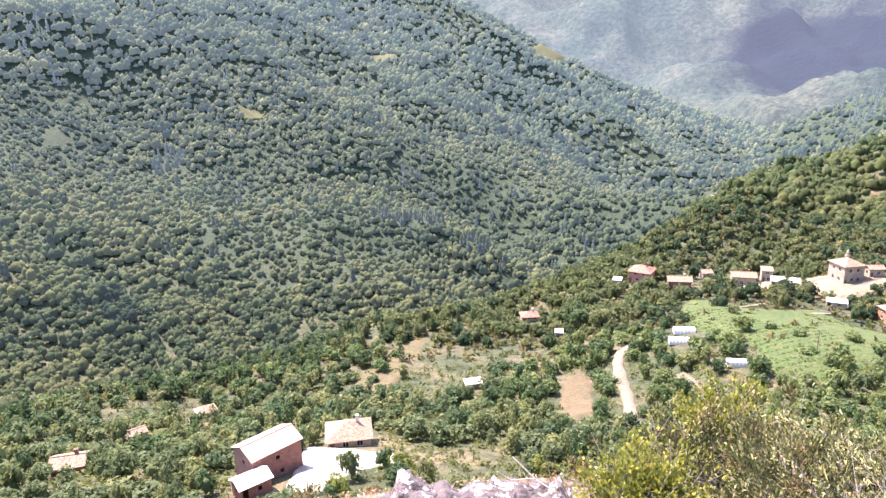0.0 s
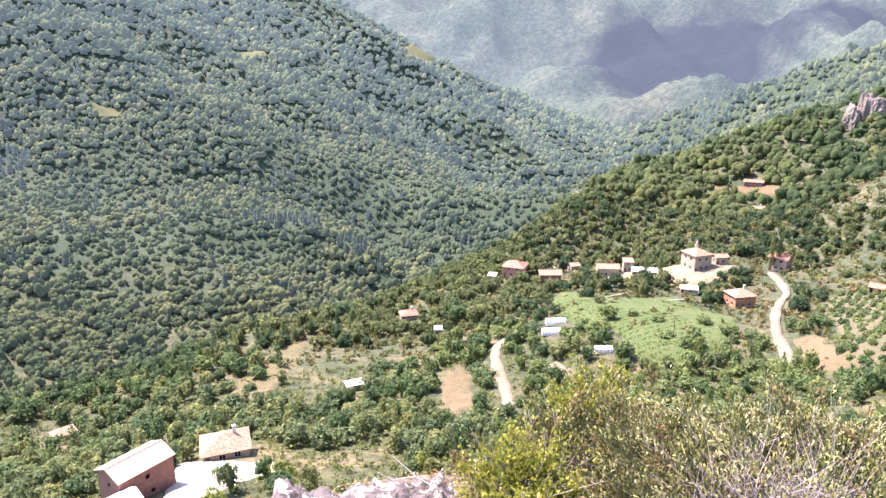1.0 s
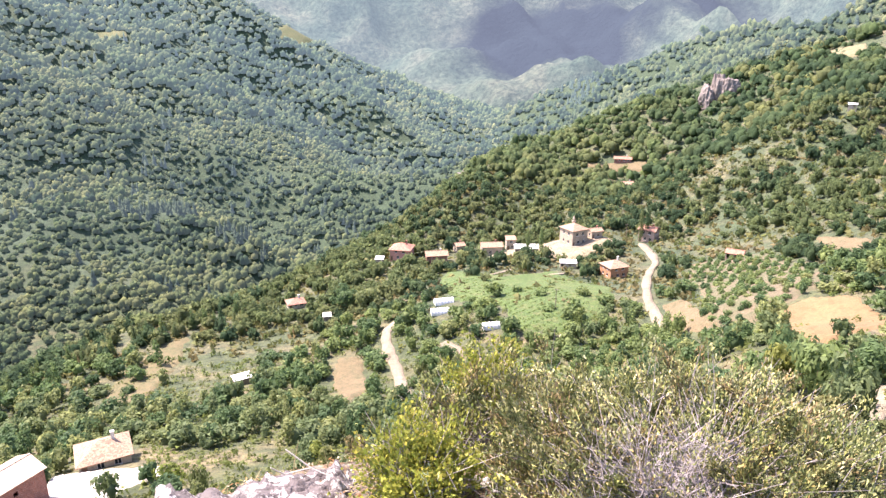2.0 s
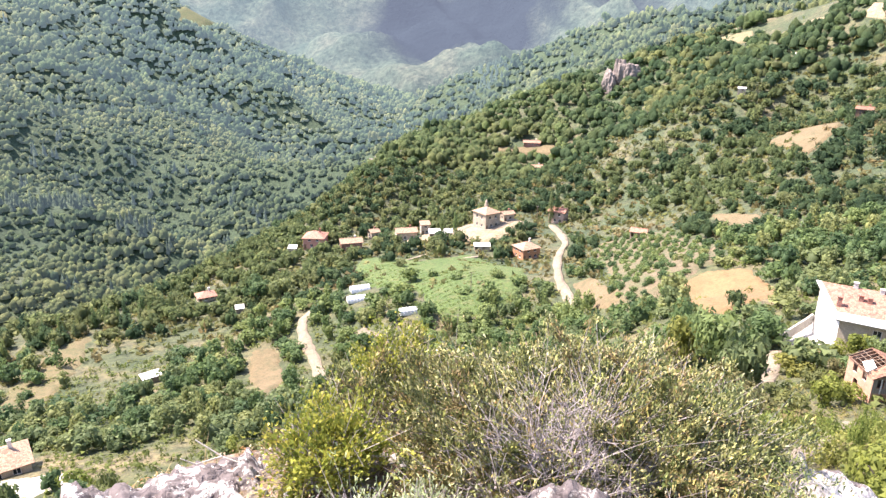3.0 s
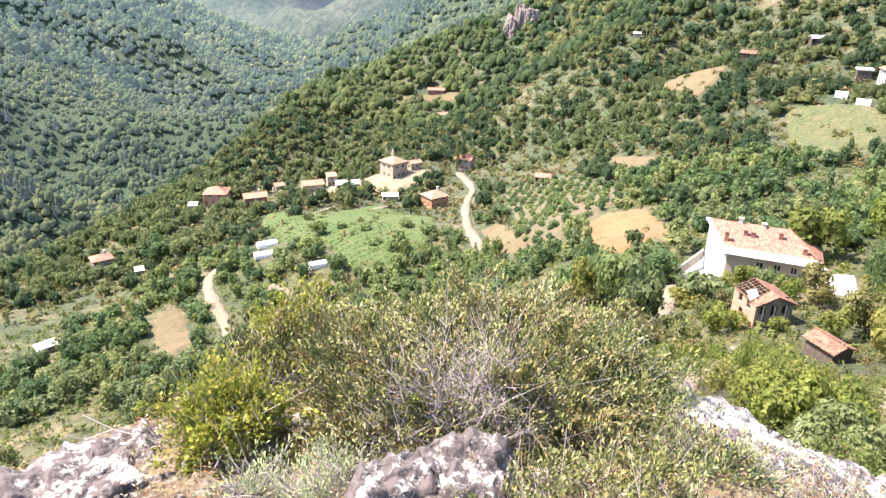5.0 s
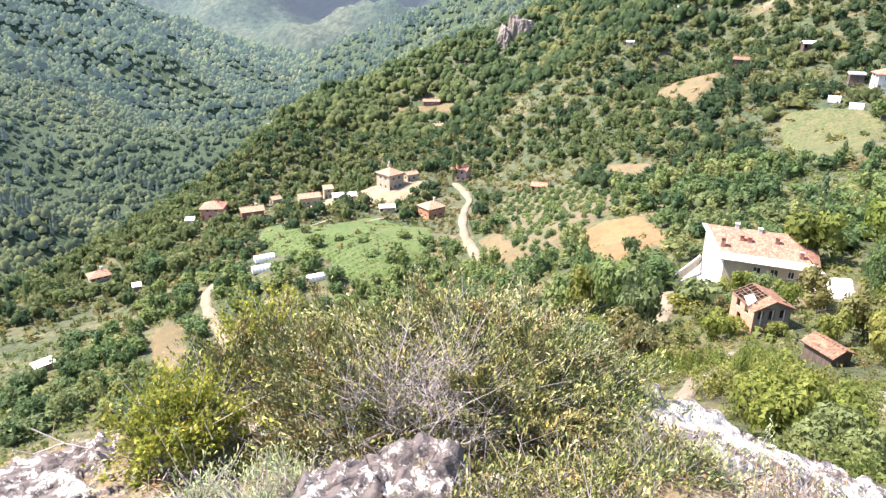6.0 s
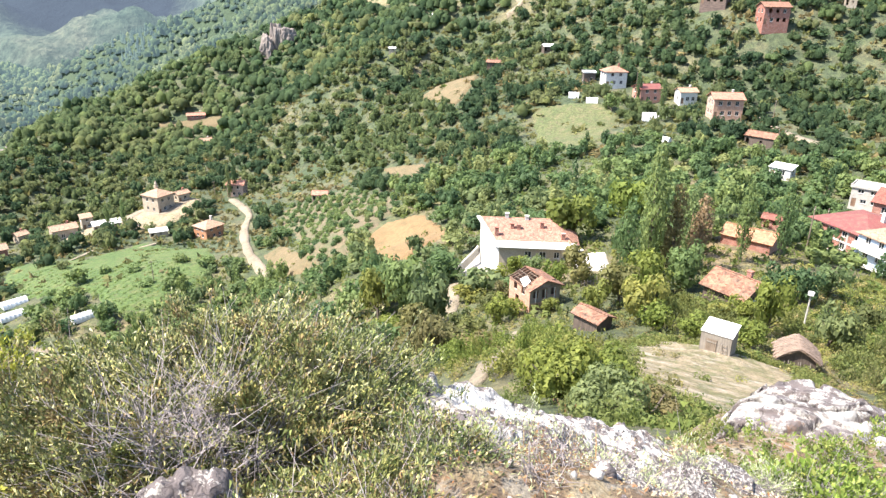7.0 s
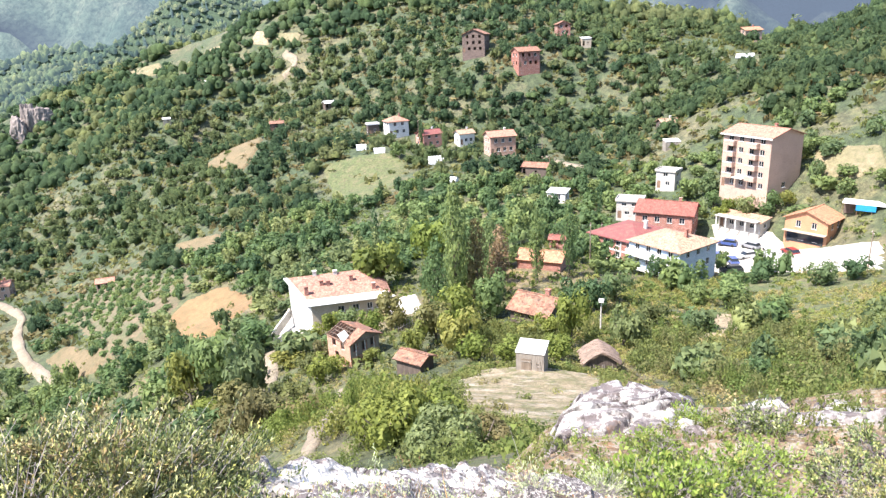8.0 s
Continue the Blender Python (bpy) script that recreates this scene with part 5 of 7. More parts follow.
        if row[9] == "orangewall":
            part("shop_window", Shape().box(-w / 2 + 0.6, w / 2 - 0.6, -d / 2 - 0.05, -d / 2 - 0.003, 0.4, 2.3), GLASS, house)
            part("canopy", Shape().box(-w / 2, w / 2, -d / 2 - 1.2, -d / 2 - 0.003, 2.7, 2.85), WALLS["plaster"], house)
        else:
            for k in range(5):
                part("post", Shape().box(-w / 2 + 0.2 + k * (w - 0.6) / 4, -w / 2 + 0.45 + k * (w - 0.6) / 4, -d / 2 - 1.6, -d / 2 - 1.35, -0.4, 2.7), WALLS["whitewall"], house)
            part("canopy", Shape().box(-w / 2, w / 2, -d / 2 - 1.8, -d / 2 - 0.003, 2.702, 2.86), WALLS["concrete"], house)


# ---- trees and scrub ----
rng = np.random.default_rng(5)


def crown(n, seed, size, form, loose=0.3, corners=3):
    """A crown of n leaf tufts about one unit wide and high, round lobes that overlap unevenly, with gaps between."""
    g = np.random.default_rng(seed)
    k = {"round": 9, "column": 9, "cone": 11, "low": 8}[form]
    if form == "round":
        c = np.column_stack([g.uniform(-0.5, 0.5, k), g.uniform(-0.5, 0.5, k), g.uniform(0.4, 1.25, k)])
        lr = g.uniform(0.28, 0.52, k)
    elif form == "column":
        c = np.column_stack([g.uniform(-0.12, 0.12, k), g.uniform(-0.12, 0.12, k), np.linspace(0.25, 1.85, k)])
        lr = 0.34 * np.sin(np.linspace(0.6, 2.75, k)) + 0.06
    elif form == "cone":
        c = np.column_stack([g.uniform(-0.16, 0.16, k), g.uniform(-0.16, 0.16, k), np.linspace(0.2, 1.75, k)])
        lr = np.linspace(0.62, 0.12, k)
    else:
        c = np.column_stack([g.uniform(-0.65, 0.65, k), g.uniform(-0.65, 0.65, k), g.uniform(0.15, 0.5, k)])
        lr = g.uniform(0.25, 0.45, k)
    w = lr ** 2 / (lr ** 2).sum()
    i = g.choice(k, n, p=w)
    d = g.normal(size=(n, 3))
    d[:, 2] += 0.25
    d /= np.linalg.norm(d, axis=1)[:, None]
    p = c[i] + d * (lr[i] * g.uniform(0.62, 1.06, n))[:, None]
    nrm = d + g.normal(size=(n, 3)) * loose
    nrm /= np.linalg.norm(nrm, axis=1)[:, None]
    u = np.cross(nrm, g.normal(size=(n, 3)))
    u /= np.linalg.norm(u, axis=1)[:, None]
    v = np.cross(nrm, u)
    s = size * g.uniform(0.55, 1.3, n)[:, None]
    ends = [p - u * s, p - v * s * 0.62, p + u * s, p + v * s * 0.62] if corners == 4 else [p - u * s, p + u * s * 0.7 - v * s * 0.75, p + u * s * 0.7 + v * s * 0.75]
    q = np.stack(ends, 1) + g.normal(size=(n, corners, 3)) * size * 0.14
    return q.reshape(-1, 3), np.arange(corners * n).reshape(-1, corners)


def canopy(lobes, flakes, seed, spread=0.62, tall=1.0, leaf=0.2, core=1.0):
    """A clump of far trees: a few knobbly, soft-lit tops of uneven height, with loose sprays round them."""
    g = np.random.default_rng(seed)
    ring = [(0.894 * math.cos(a), 0.894 * math.sin(a), h) for h, off in ((0.447, 0), (-0.5, math.pi / 5)) for a in [off + i * math.tau / 5 for i in range(5)]]
    knob = np.array([(0, 0, 1)] + ring)
    faces = [(0, 1 + i, 1 + (i + 1) % 5) for i in range(5)]
    faces += [f for i in range(5) for f in ((1 + i, 6 + i, 1 + (i + 1) % 5), (1 + (i + 1) % 5, 6 + i, 6 + (i + 1) % 5))]
    vs, fs, base = [], [], 0
    turn = g.uniform(0, math.tau)
    for k in range(lobes):
        a, out = turn + k * math.tau / lobes + g.uniform(-0.4, 0.4), spread * g.uniform(0.5, 1.1)
        size, high = g.uniform(0.34, 0.6) * core, g.uniform(0.55, 1.0) * tall
        v = knob * (1 + g.normal(size=(11, 3)) * 0.2) * (size, size, size * g.uniform(0.95, 1.35) * tall) + (math.cos(a) * out, math.sin(a) * out, high)
        vs.append(v)
        fs += [tuple(base + j for j in f) for f in faces]
        base += 11
    v, f = crown(flakes, seed + 900, leaf, "round", 0.5)
    vs.append(v * (1.0, 1.0, 1.05 * tall))
    fs += [tuple(base + j for j in q) for q in f]
    return np.concatenate(vs), np.array(fs)


def planted(name, moulds, x, y, z, wide, high, material, label, seed, smooth=False):
    """Many plants in one mesh: each a turned and stretched copy of one of the moulds, with a tone of its own."""
    g = np.random.default_rng(seed)
    pick, turn, tone = g.integers(len(moulds), size=len(x)), g.uniform(0, math.tau, len(x)), g.uniform(0, 1, len(x))
    tone = np.clip(0.5 + 0.42 * waves(x, y, 95, 51) + 0.3 * waves(x, y, 33, 52) + 0.5 * (tone - 0.5), 0.01, 0.99)   # stands of like trees
    vs, fs, ts, base = [], [], [], 0
    for k, (mv, mf) in enumerate(moulds):
        s = np.where(pick == k)[0]
        if not len(s):
            continue
        c, sn = np.cos(turn[s])[:, None], np.sin(turn[s])[:, None]
        px = (mv[None, :, 0] * c - mv[None, :, 1] * sn) * wide[s][:, None] + x[s][:, None]
        py = (mv[None, :, 0] * sn + mv[None, :, 1] * c) * wide[s][:, None] + y[s][:, None]
        pz = mv[None, :, 2] * high[s][:, None] + z[s][:, None]
        vs.append(np.stack([px, py, pz], -1).reshape(-1, 3))
        fs.append((mf[None] + (np.arange(len(s)) * len(mv))[:, None, None]).reshape(-1, mf.shape[1]) + base)
        ts.append(np.repeat(tone[s], len(mv)))
        base += len(s) * len(mv)
    ob = grown(name, np.concatenate(vs), np.concatenate(fs), material, np.concatenate(ts), smooth)
    return tagged(ob, label, name.replace("_", " "), kind="stuff")


def scatter(step, near, far, left, right, seed):
    """Jittered places in a sector of the plan, between two distances and two turns (degrees to the left)."""
    g = np.random.default_rng(seed)
    n = int(far * 2 / step)
    a, b = np.meshgrid(np.arange(-n // 2, n // 2), np.arange(-n // 2, n // 2))
    x, y = (a.ravel() + g.uniform(-0.48, 0.48, a.size)) * step, (b.ravel() + g.uniform(-0.48, 0.48, a.size)) * step
    r, t = np.hypot(x, y), np.degrees(np.arctan2(-x, y))
    k = (r > near) & (r < far) & (t < left) & (t > right)
    return x[k], y[k]


SPARSE = dict(verge=0.05, meadow=0.13, bare_slope=0.22, pasture=0.06, hill_terrace=0.45, bare_plot=0.06, dry_terrace=0.2)   # share of places grown over all the same


def open_ground(x, y, margin, fronts=True):
    """Which places are clear of fields, roads, houses and of the ground just before the houses."""
    ok = np.ones(len(x), bool)
    chance = np.random.default_rng(77).uniform(0, 1, len(x))
    for name, poly in PATCHES:
        grow = margin if name != "far_field" else 4
        c = np.mean(np.array(poly, float), axis=0)
        size = max(np.abs(np.array(poly) - c).max(), 1)
        big = [tuple(c + (np.array(p) - c) * (1 + grow / size)) for p in poly]
        ok &= ~inside(x, y, big) | (chance < SPARSE.get(name, 0))
    for line, width in ROAD_LINES:
        for a, b in zip(line, line[1:]):
            d = b - a
            t = np.clip(((x - a[0]) * d[0] + (y - a[1]) * d[1]) / (d @ d + 1e-9), 0, 1)
            ok &= np.hypot(x - a[0] - t * d[0], y - a[1] - t * d[1]) > width / 2 + margin
    for h in HOUSES:
        hx, hy, size = h[1], h[2], max(h[4], h[5])
        r = math.hypot(hx, hy)
        ux, uy = hx / r, hy / r
        ahead, aside = (x - hx) * ux + (y - hy) * uy, np.abs(-(x - hx) * uy + (y - hy) * ux)
        ok &= np.hypot(x - hx, y - hy) > size * 0.62 + margin
        if fronts and r < 330:
            ok &= ~((ahead < 0) & (ahead > (-6 - size * 1.1 if r < 200 else -5 - size * 0.9)) & (aside < size * 0.55 + 1.0))
    return ok


# near and middle woods
MOULD = {
    "round": [crown(760, 40 + i, 0.105, "round") for i in range(5)],
    "column": [crown(1400, 50 + i, 0.05, "column") for i in range(3)],
    "cone": [crown(1500, 60 + i, 0.055, "cone") for i in range(2)],
    "low": [crown(2600, 70 + i, 0.055, "low") for i in range(4)],
}
HALF = [canopy(3, 270, 80 + i, 0.42, 0.85, 0.15, 0.62) for i in range(7)] + [crown(240, 88, 0.11, "column")]
THIN = [canopy(3, 72, 90 + i, 0.5, 0.9, 0.22, 0.85) for i in range(8)]
TUFT = [crown(26, 100 + i, 0.22, "low") for i in range(6)]


def tree_mould(form, variant, leaves, kind, label):
    """A tree of unit crown: an Empty with a forked, tapered trunk and a crown of leaves."""
    root = tagged(new(kind), label, "shrub" if form == "low" else "tree")
    g = random.Random(variant * 7 + len(form))
    s = Shape()
    top = {"round": 0.7, "column": 1.5, "cone": 1.5, "low": 0.3}[form]
    s.rod((0, 0, -0.25), (0.02, 0.01, top * 0.5), 0.07, 0.05, 7).rod((0.02, 0.01, top * 0.5), (-0.02, 0.03, top), 0.05, 0.02, 6)
    for i in range(6):
        a = i * 1.05 + g.random()
        z = top * g.uniform(0.3, 0.8)
        q = 0.2 if form == "column" else 0.45
        s.rod((0, 0, z), (math.cos(a) * q, math.sin(a) * q, z + g.uniform(0.15, 0.45)), 0.028, 0.01, 5)
    part("trunk", s, BARK, root)
    mv, mf = MOULD[form][variant % len(MOULD[form])]
    ob = grown("crown", mv, mf, LEAVES[leaves])
    ob.parent = root
    return root


TREES = {}


def plant(form, variant, leaves, kind, label, x, y, wide, high, group=""):
    """One tree or shrub of its own at x, y: crown radius wide, height high."""
    key = (form, variant, leaves, kind, label)
    m = Matrix.LocRotScale((x, y, float(land(x, y)[0])), Euler((0, 0, x * 3.1 + y)), None)
    unit = 1.9 if form in ("column", "cone") else 1.7 if form == "round" else 0.85
    if key not in TREES:
        TREES[key] = ob = tree_mould(*key)
        ob.matrix_world = m
    else:
        ob = copy_thing(TREES[key], m)
    ob.scale = (wide, wide, high / unit)
    if group:
        ob["group"] = group
    return ob


SINGLE = [  # form, leaves, kind, label, x, y, crown radius, height
    ("round", "lush", "willow_tree", "broad yellow-green willow beside the white house", 106.2, 45, 6.2, 12),
    ("round", "lush", "willow_tree", "broad yellow-green willow beside the white house", 112.5, 37.5, 5.4, 10.8),
    ("column", "wood", "poplar_tree", "tall slender green poplar among houses", 88.8, 26.2, 4.6, 18), ("column", "wood", "poplar_tree", "tall slender green poplar among houses", 83.8, 27.5, 3.8, 12),
    ("column", "brown", "poplar_tree", "tall poplar with browning leaves", 91.2, 23.8, 3.8, 12.6), ("column", "wood", "poplar_tree", "tall slender green poplar among houses", 108.8, 12.5, 3.1, 12),
    ("column", "brown", "poplar_tree", "tall poplar with browning leaves", 95, 21.2, 3.8, 10.8), ("column", "wood", "poplar_tree", "tall slender green poplar among houses", 100, 23.8, 3.6, 10.8),
    ("round", "lush", "garden_tree", "yellow-green tall tree before the low dark house", 73.0, 8.0, 2.4, 7.6), ("round", "wood", "broadleaf_tree", "broad green tree behind the low dark house", 92, 10.2, 2.8, 5.6), ("round", "wood", "broadleaf_tree", "broad green tree behind the low dark house", 93.5, 6.6, 2.6, 5.2), ("round", "wood", "broadleaf_tree", "broad green tree behind the low dark house", 98.5, 4.4, 2.8, 5.4), ("round", "wood", "garden_tree", "dark green bushy tree beside the small barn", 74.2, 2.2, 2.5, 6.4), ("round", "wood", "garden_tree", "dark green bushy tree beside the small barn", 75.6, 0.6, 1.8, 4.4),
    ("round", "lush", "garden_tree", "leafy bush before the low dark house", 77.0, 11.4, 1.9, 3.0), ("round", "lush", "garden_tree", "leafy bush before the low dark house", 75.8, 13.4, 1.8, 2.8), ("round", "lush", "garden_tree", "leafy bush between the sheds", 66.0, 8.4, 2.0, 3.2), ("round", "lush", "garden_tree", "leafy bush between the sheds", 63.6, 13.6, 1.9, 3.0),
    ("round", "lush", "garden_tree", "leafy tree before the white house", 91.2, 47.4, 2.3, 4.6), ("round", "wood", "garden_tree", "leafy tree before the white house", 90.2, 44.6, 2.0, 3.8), ("round", "lush", "garden_tree", "leafy bush before the white house", 88.6, 49.6, 1.7, 2.8),
    ("round", "lush", "garden_tree", "leafy bush at the derelict house", 73.6, 33.2, 1.7, 2.4), ("round", "lush", "garden_tree", "leafy bush at the derelict house", 71.2, 37.2, 1.9, 2.4),
    ("round", "wood", "garden_tree", "low round green tree at the foot of the apartment block", 171.0, -14.2, 2.2, 5.0), ("round", "lush", "garden_tree", "low round green tree at the foot of the apartment block", 168.6, -17.6, 2.0, 4.6), ("round", "wood", "garden_tree", "low round green tree at the foot of the apartment block", 163.2, -24.4, 2.2, 4.8),
    ("round", "lush", "garden_tree", "low round green tree at the foot of the apartment block", 163.4, -29.0, 2.2, 4.4),
    ("round", "wood", "broadleaf_tree", "tall dark green broadleaf tree in the hollow", 67.5, 48.8, 3.8, 10.8), ("round", "wood", "broadleaf_tree", "tall dark green broadleaf tree in the hollow", 73.8, 57.5, 4.3, 10.8),
    ("round", "wood", "broadleaf_tree", "tall dark green broadleaf tree in the hollow", 77.5, 66.2, 3.8, 9.6), ("round", "lush", "broadleaf_tree", "tall fresh green broadleaf tree in the hollow", 73.8, 62.5, 3.8, 10.8),
    ("column", "wood", "poplar_tree", "dark poplar beside the track in the hamlet", 178.8, 233.8, 2.9, 14.4), ("column", "wood", "poplar_tree", "dark poplar beside the track in the hamlet", 181.9, 233.8, 2.9, 15.6),
    ("column", "wood", "poplar_tree", "dark poplar in the hamlet row", 125, 235, 2.6, 10.8), ("column", "wood", "poplar_tree", "dark poplar in the hamlet row", 130.6, 233.8, 2.6, 10.8),
    ("round", "wood", "garden_tree", "low round green tree beside the yard", 100, -11.2, 3.1, 5), ("round", "wood", "garden_tree", "low round green tree beside the yard", 96.2, -17.5, 2.2, 4.1),
    ("round", "wood", "garden_tree", "low round green tree beside the yard", 115, -26.2, 2.9, 4.6), ("round", "wood", "garden_tree", "low round green tree beside the yard", 116.2, -31.2, 2.6, 4.3),
    ("round", "wood", "garden_tree", "low round green tree beside the yard", 122.5, -18.8, 2.2, 3.6), ("round", "wood", "garden_tree", "small tree before the pale blue house", 117.5, -1.2, 2.2, 4.8),
    ("low", "lush", "shrub", "wide bright green shrub below the outcrop", 27.8, 11.8, 2.6, 3.0), ("low", "lush", "shrub", "wide bright green shrub below the outcrop", 30.2, 13.6, 2.4, 2.8), ("low", "lush", "shrub", "wide bright green shrub below the outcrop", 29.6, 10.2, 2.3, 2.6),
    ("low", "wood", "shrub", "low grey-green shrub below the outcrop", 23.5, 7.2, 2.0, 2.0), ("low", "scrub", "shrub", "low grey-green shrub below the outcrop", 25.2, 6.2, 1.8, 1.7),
    ("round", "wood", "garden_tree", "low round green tree at the foot of the apartment block", 165.6, -20.5, 2.9, 5.6), ("round", "wood", "garden_tree", "low round green tree at the foot of the apartment block", 164.6, -26.0, 2.9, 5.2),
    ("round", "lush", "garden_tree", "low leafy tree at the foot of the apartment block", 166.6, -15.5, 2.6, 5.2), ("round", "wood", "garden_tree", "low round green tree beside the apartment block", 176, -33, 3.0, 5.5),
    ("round", "lush", "garden_tree", "leafy green tree between the sheds", 71, 21, 3.2, 6.2), ("round", "lush", "garden_tree", "leafy green tree between the sheds", 75, 21.5, 3.0, 6.4),
    ("round", "lush", "garden_tree", "leafy green tree between the sheds", 66.5, 18.2, 2.2, 3.6), ("round", "lush", "garden_tree", "leafy green tree below the poplars", 80, 23, 3.4, 7),
    ("round", "wood", "broadleaf_tree", "broad green tree below the poplars", 86, 20.5, 3.6, 8), ("round", "lush", "garden_tree", "leafy green tree beside the derelict house", 83, 37.5, 2.4, 4.4), ("cone", "wood", "fir_tree", "dark conical fir behind the small barn", 78.6, 3.2, 1.8, 5.2),
    ("round", "wood", "garden_tree", "low round green tree on the grass slope", 103, -7.1, 2.6, 4.6), ("round", "scrub", "garden_tree", "low olive tree on the grass slope", 96, -12.5, 2.0, 3.6), ("round", "scrub", "garden_tree", "low olive tree on the grass slope", 88, -1, 2.4, 4.0),
    ("column", "wood", "poplar_tree", "tall slender green poplar among houses", 93, 27.5, 3.6, 14), ("column", "wood", "poplar_tree", "tall slender green poplar among houses", 103, 17, 3.2, 12),
    ("round", "wood", "walnut_tree", "dense dark walnut tree by the track", 45, 217.5, 5.5, 9.6), ("round", "wood", "walnut_tree", "dense dark walnut tree by the track", 52.5, 212.5, 5.5, 9.6),
    ("column", "wood", "poplar_tree", "dark poplar among the upper houses", 240, 82.5, 2.9, 10.8), ("column", "wood", "poplar_tree", "dark poplar among the upper houses", 236.2, 72.5, 2.9, 10.8),
    ("round", "wood", "broadleaf_tree", "dark round tree among the upper houses", 226.2, 86.2, 4.1, 8.4),
]
for i, (form, leaves, kind, label, x, y, wide, high) in enumerate(SINGLE):
    plant(form, i % 3, leaves, kind, label, x, y, wide, high)
taken = np.array([(s[4], s[5], s[6]) for s in SINGLE])


def not_taken(x, y):
    return (np.hypot(x[:, None] - taken[None, :, 0], y[:, None] - taken[None, :, 1]) > taken[None, :, 2]).all(1)


for i in range(34):   # a belt of slim firs along the spur's edge
    u = (i + 0.6 * math.sin(i * 5.3)) / 33
    plant("cone", i % 2, "wood", "fir_tree", "slim fir at the edge of the spur", -66 + 84 * u + 3 * math.sin(i * 2.7), 190 + 44 * u + 5 * math.sin(i * 1.9), 1.7 + 0.6 * math.sin(i * 3.1) ** 2, 5.5 + 2.5 * math.sin(i * 1.3) ** 2, "firs on the spur")


WOOD_LABELS = {"wood": "leafy green hillside tree", "lush": "bright green leafy tree on the slope", "scrub": "olive-brown bushy tree on the slope"}
x, y = scatter(4.9, 26, 205, 40, -114, 7)
turn = np.degrees(np.arctan2(-x, y))
k = ~inside(x, y, [(30, 10), (52, 1), (72, 0), (76, 22), (69, 31), (58, 27), (44, 21)]) & ((np.hypot(x, y) > 56) | (turn > -48)) & ((turn > -78) | (np.hypot(x, y) > 100)) & open_ground(x, y, 1.3) & not_taken(x, y) & (waves(x, y, 27, 31) + 0.5 * waves(x, y, 11, 32) > -0.55)
x, y = x[k], y[k]
r = np.hypot(x, y)
order = np.argsort(r)
x, y, r = x[order], y[order], r[order]
wide, high = rng.uniform(1.6, 3.5, len(x)), rng.uniform(2.8, 7.4, len(x))
for i in range(min(280, len(x))):
    leaves = ("wood", "wood", "scrub", "lush", "scrub")[int(i * 7 + x[i]) % 5]
    plant("round", int(abs(x[i] * 3 + y[i])) % 5, leaves, "broadleaf_tree", WOOD_LABELS[leaves], x[i], y[i], wide[i], high[i] * 0.85, "trees on the near slope")
m = np.arange(len(x)) >= 280
planted("woods", HALF, x[m], y[m], land(x[m], y[m]) - 0.3, wide[m] * 1.15, high[m] / 1.7, LEAVES["wood"], "mixed green hillside woods around the fields", 3)
x, y = scatter(5.6, 205, 375, 42, -114, 8)
k = open_ground(x, y, 1.8) & (waves(x, y, 37, 33) + 0.5 * waves(x, y, 12, 34) > np.where(np.degrees(np.arctan2(x, y)) > 26, -0.62, -0.75))
x, y = x[k], y[k]
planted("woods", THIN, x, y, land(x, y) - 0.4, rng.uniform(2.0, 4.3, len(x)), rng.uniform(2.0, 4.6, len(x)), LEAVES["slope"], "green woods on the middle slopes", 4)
x, y = scatter(7.2, 375, 560, 44, -112, 9)
right, r = np.degrees(np.arctan2(x, y)), np.hypot(x, y)
across = (right < 13) | (r > crest_at(right)[0] + 12)   # beyond the valley floor
k = open_ground(x, y, 2) & (across | (waves(x, y, 45, 35) + 0.5 * waves(x, y, 15, 36) > -0.62)) & (r < crest_at(right)[0] + 45 + 900 * (right < 28))
x, y, across = x[k], y[k], across[k]
FARTREE = [canopy(3, 12, 110 + i) for i in range(10)]
size = rng.uniform(3.2, 6.4, len(x))
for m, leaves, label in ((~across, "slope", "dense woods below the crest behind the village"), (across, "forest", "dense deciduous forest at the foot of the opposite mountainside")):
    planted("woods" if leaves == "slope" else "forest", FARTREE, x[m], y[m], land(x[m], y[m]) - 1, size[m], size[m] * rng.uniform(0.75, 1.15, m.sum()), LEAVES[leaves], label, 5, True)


def spire(seed):
    """A far fir: three ragged skirts of boughs under a pointed top."""
    g = np.random.default_rng(seed)
    vs, fs = [], []
    for low, high, wide in ((0.0, 1.1, 0.5), (0.6, 1.6, 0.36), (1.2, 2.1, 0.22)):
        k = len(vs)
        vs += [(math.cos(i * math.tau / 6) * wide * g.uniform(0.7, 1.25), math.sin(i * math.tau / 6) * wide * g.uniform(0.7, 1.25), low + g.uniform(-0.12, 0.12)) for i in range(6)] + [(0, 0, high)]
        fs += [(k + i, k + (i + 1) % 6, k + 6) for i in range(6)]
    return np.array(vs), np.array(fs)


def behind_crest(x, y):
    """Ground in the folds between the crest, the ridge beyond it and the mountains, which nobody on the outcrop sees."""
    r, right = np.hypot(x, y), np.degrees(np.arctan2(x, y))
    rc, zc, rb, zb = crest_at(right)
    return (right > 28) & (((r > rc + 40) & (r < rb - 330)) | (r > rb + 50))


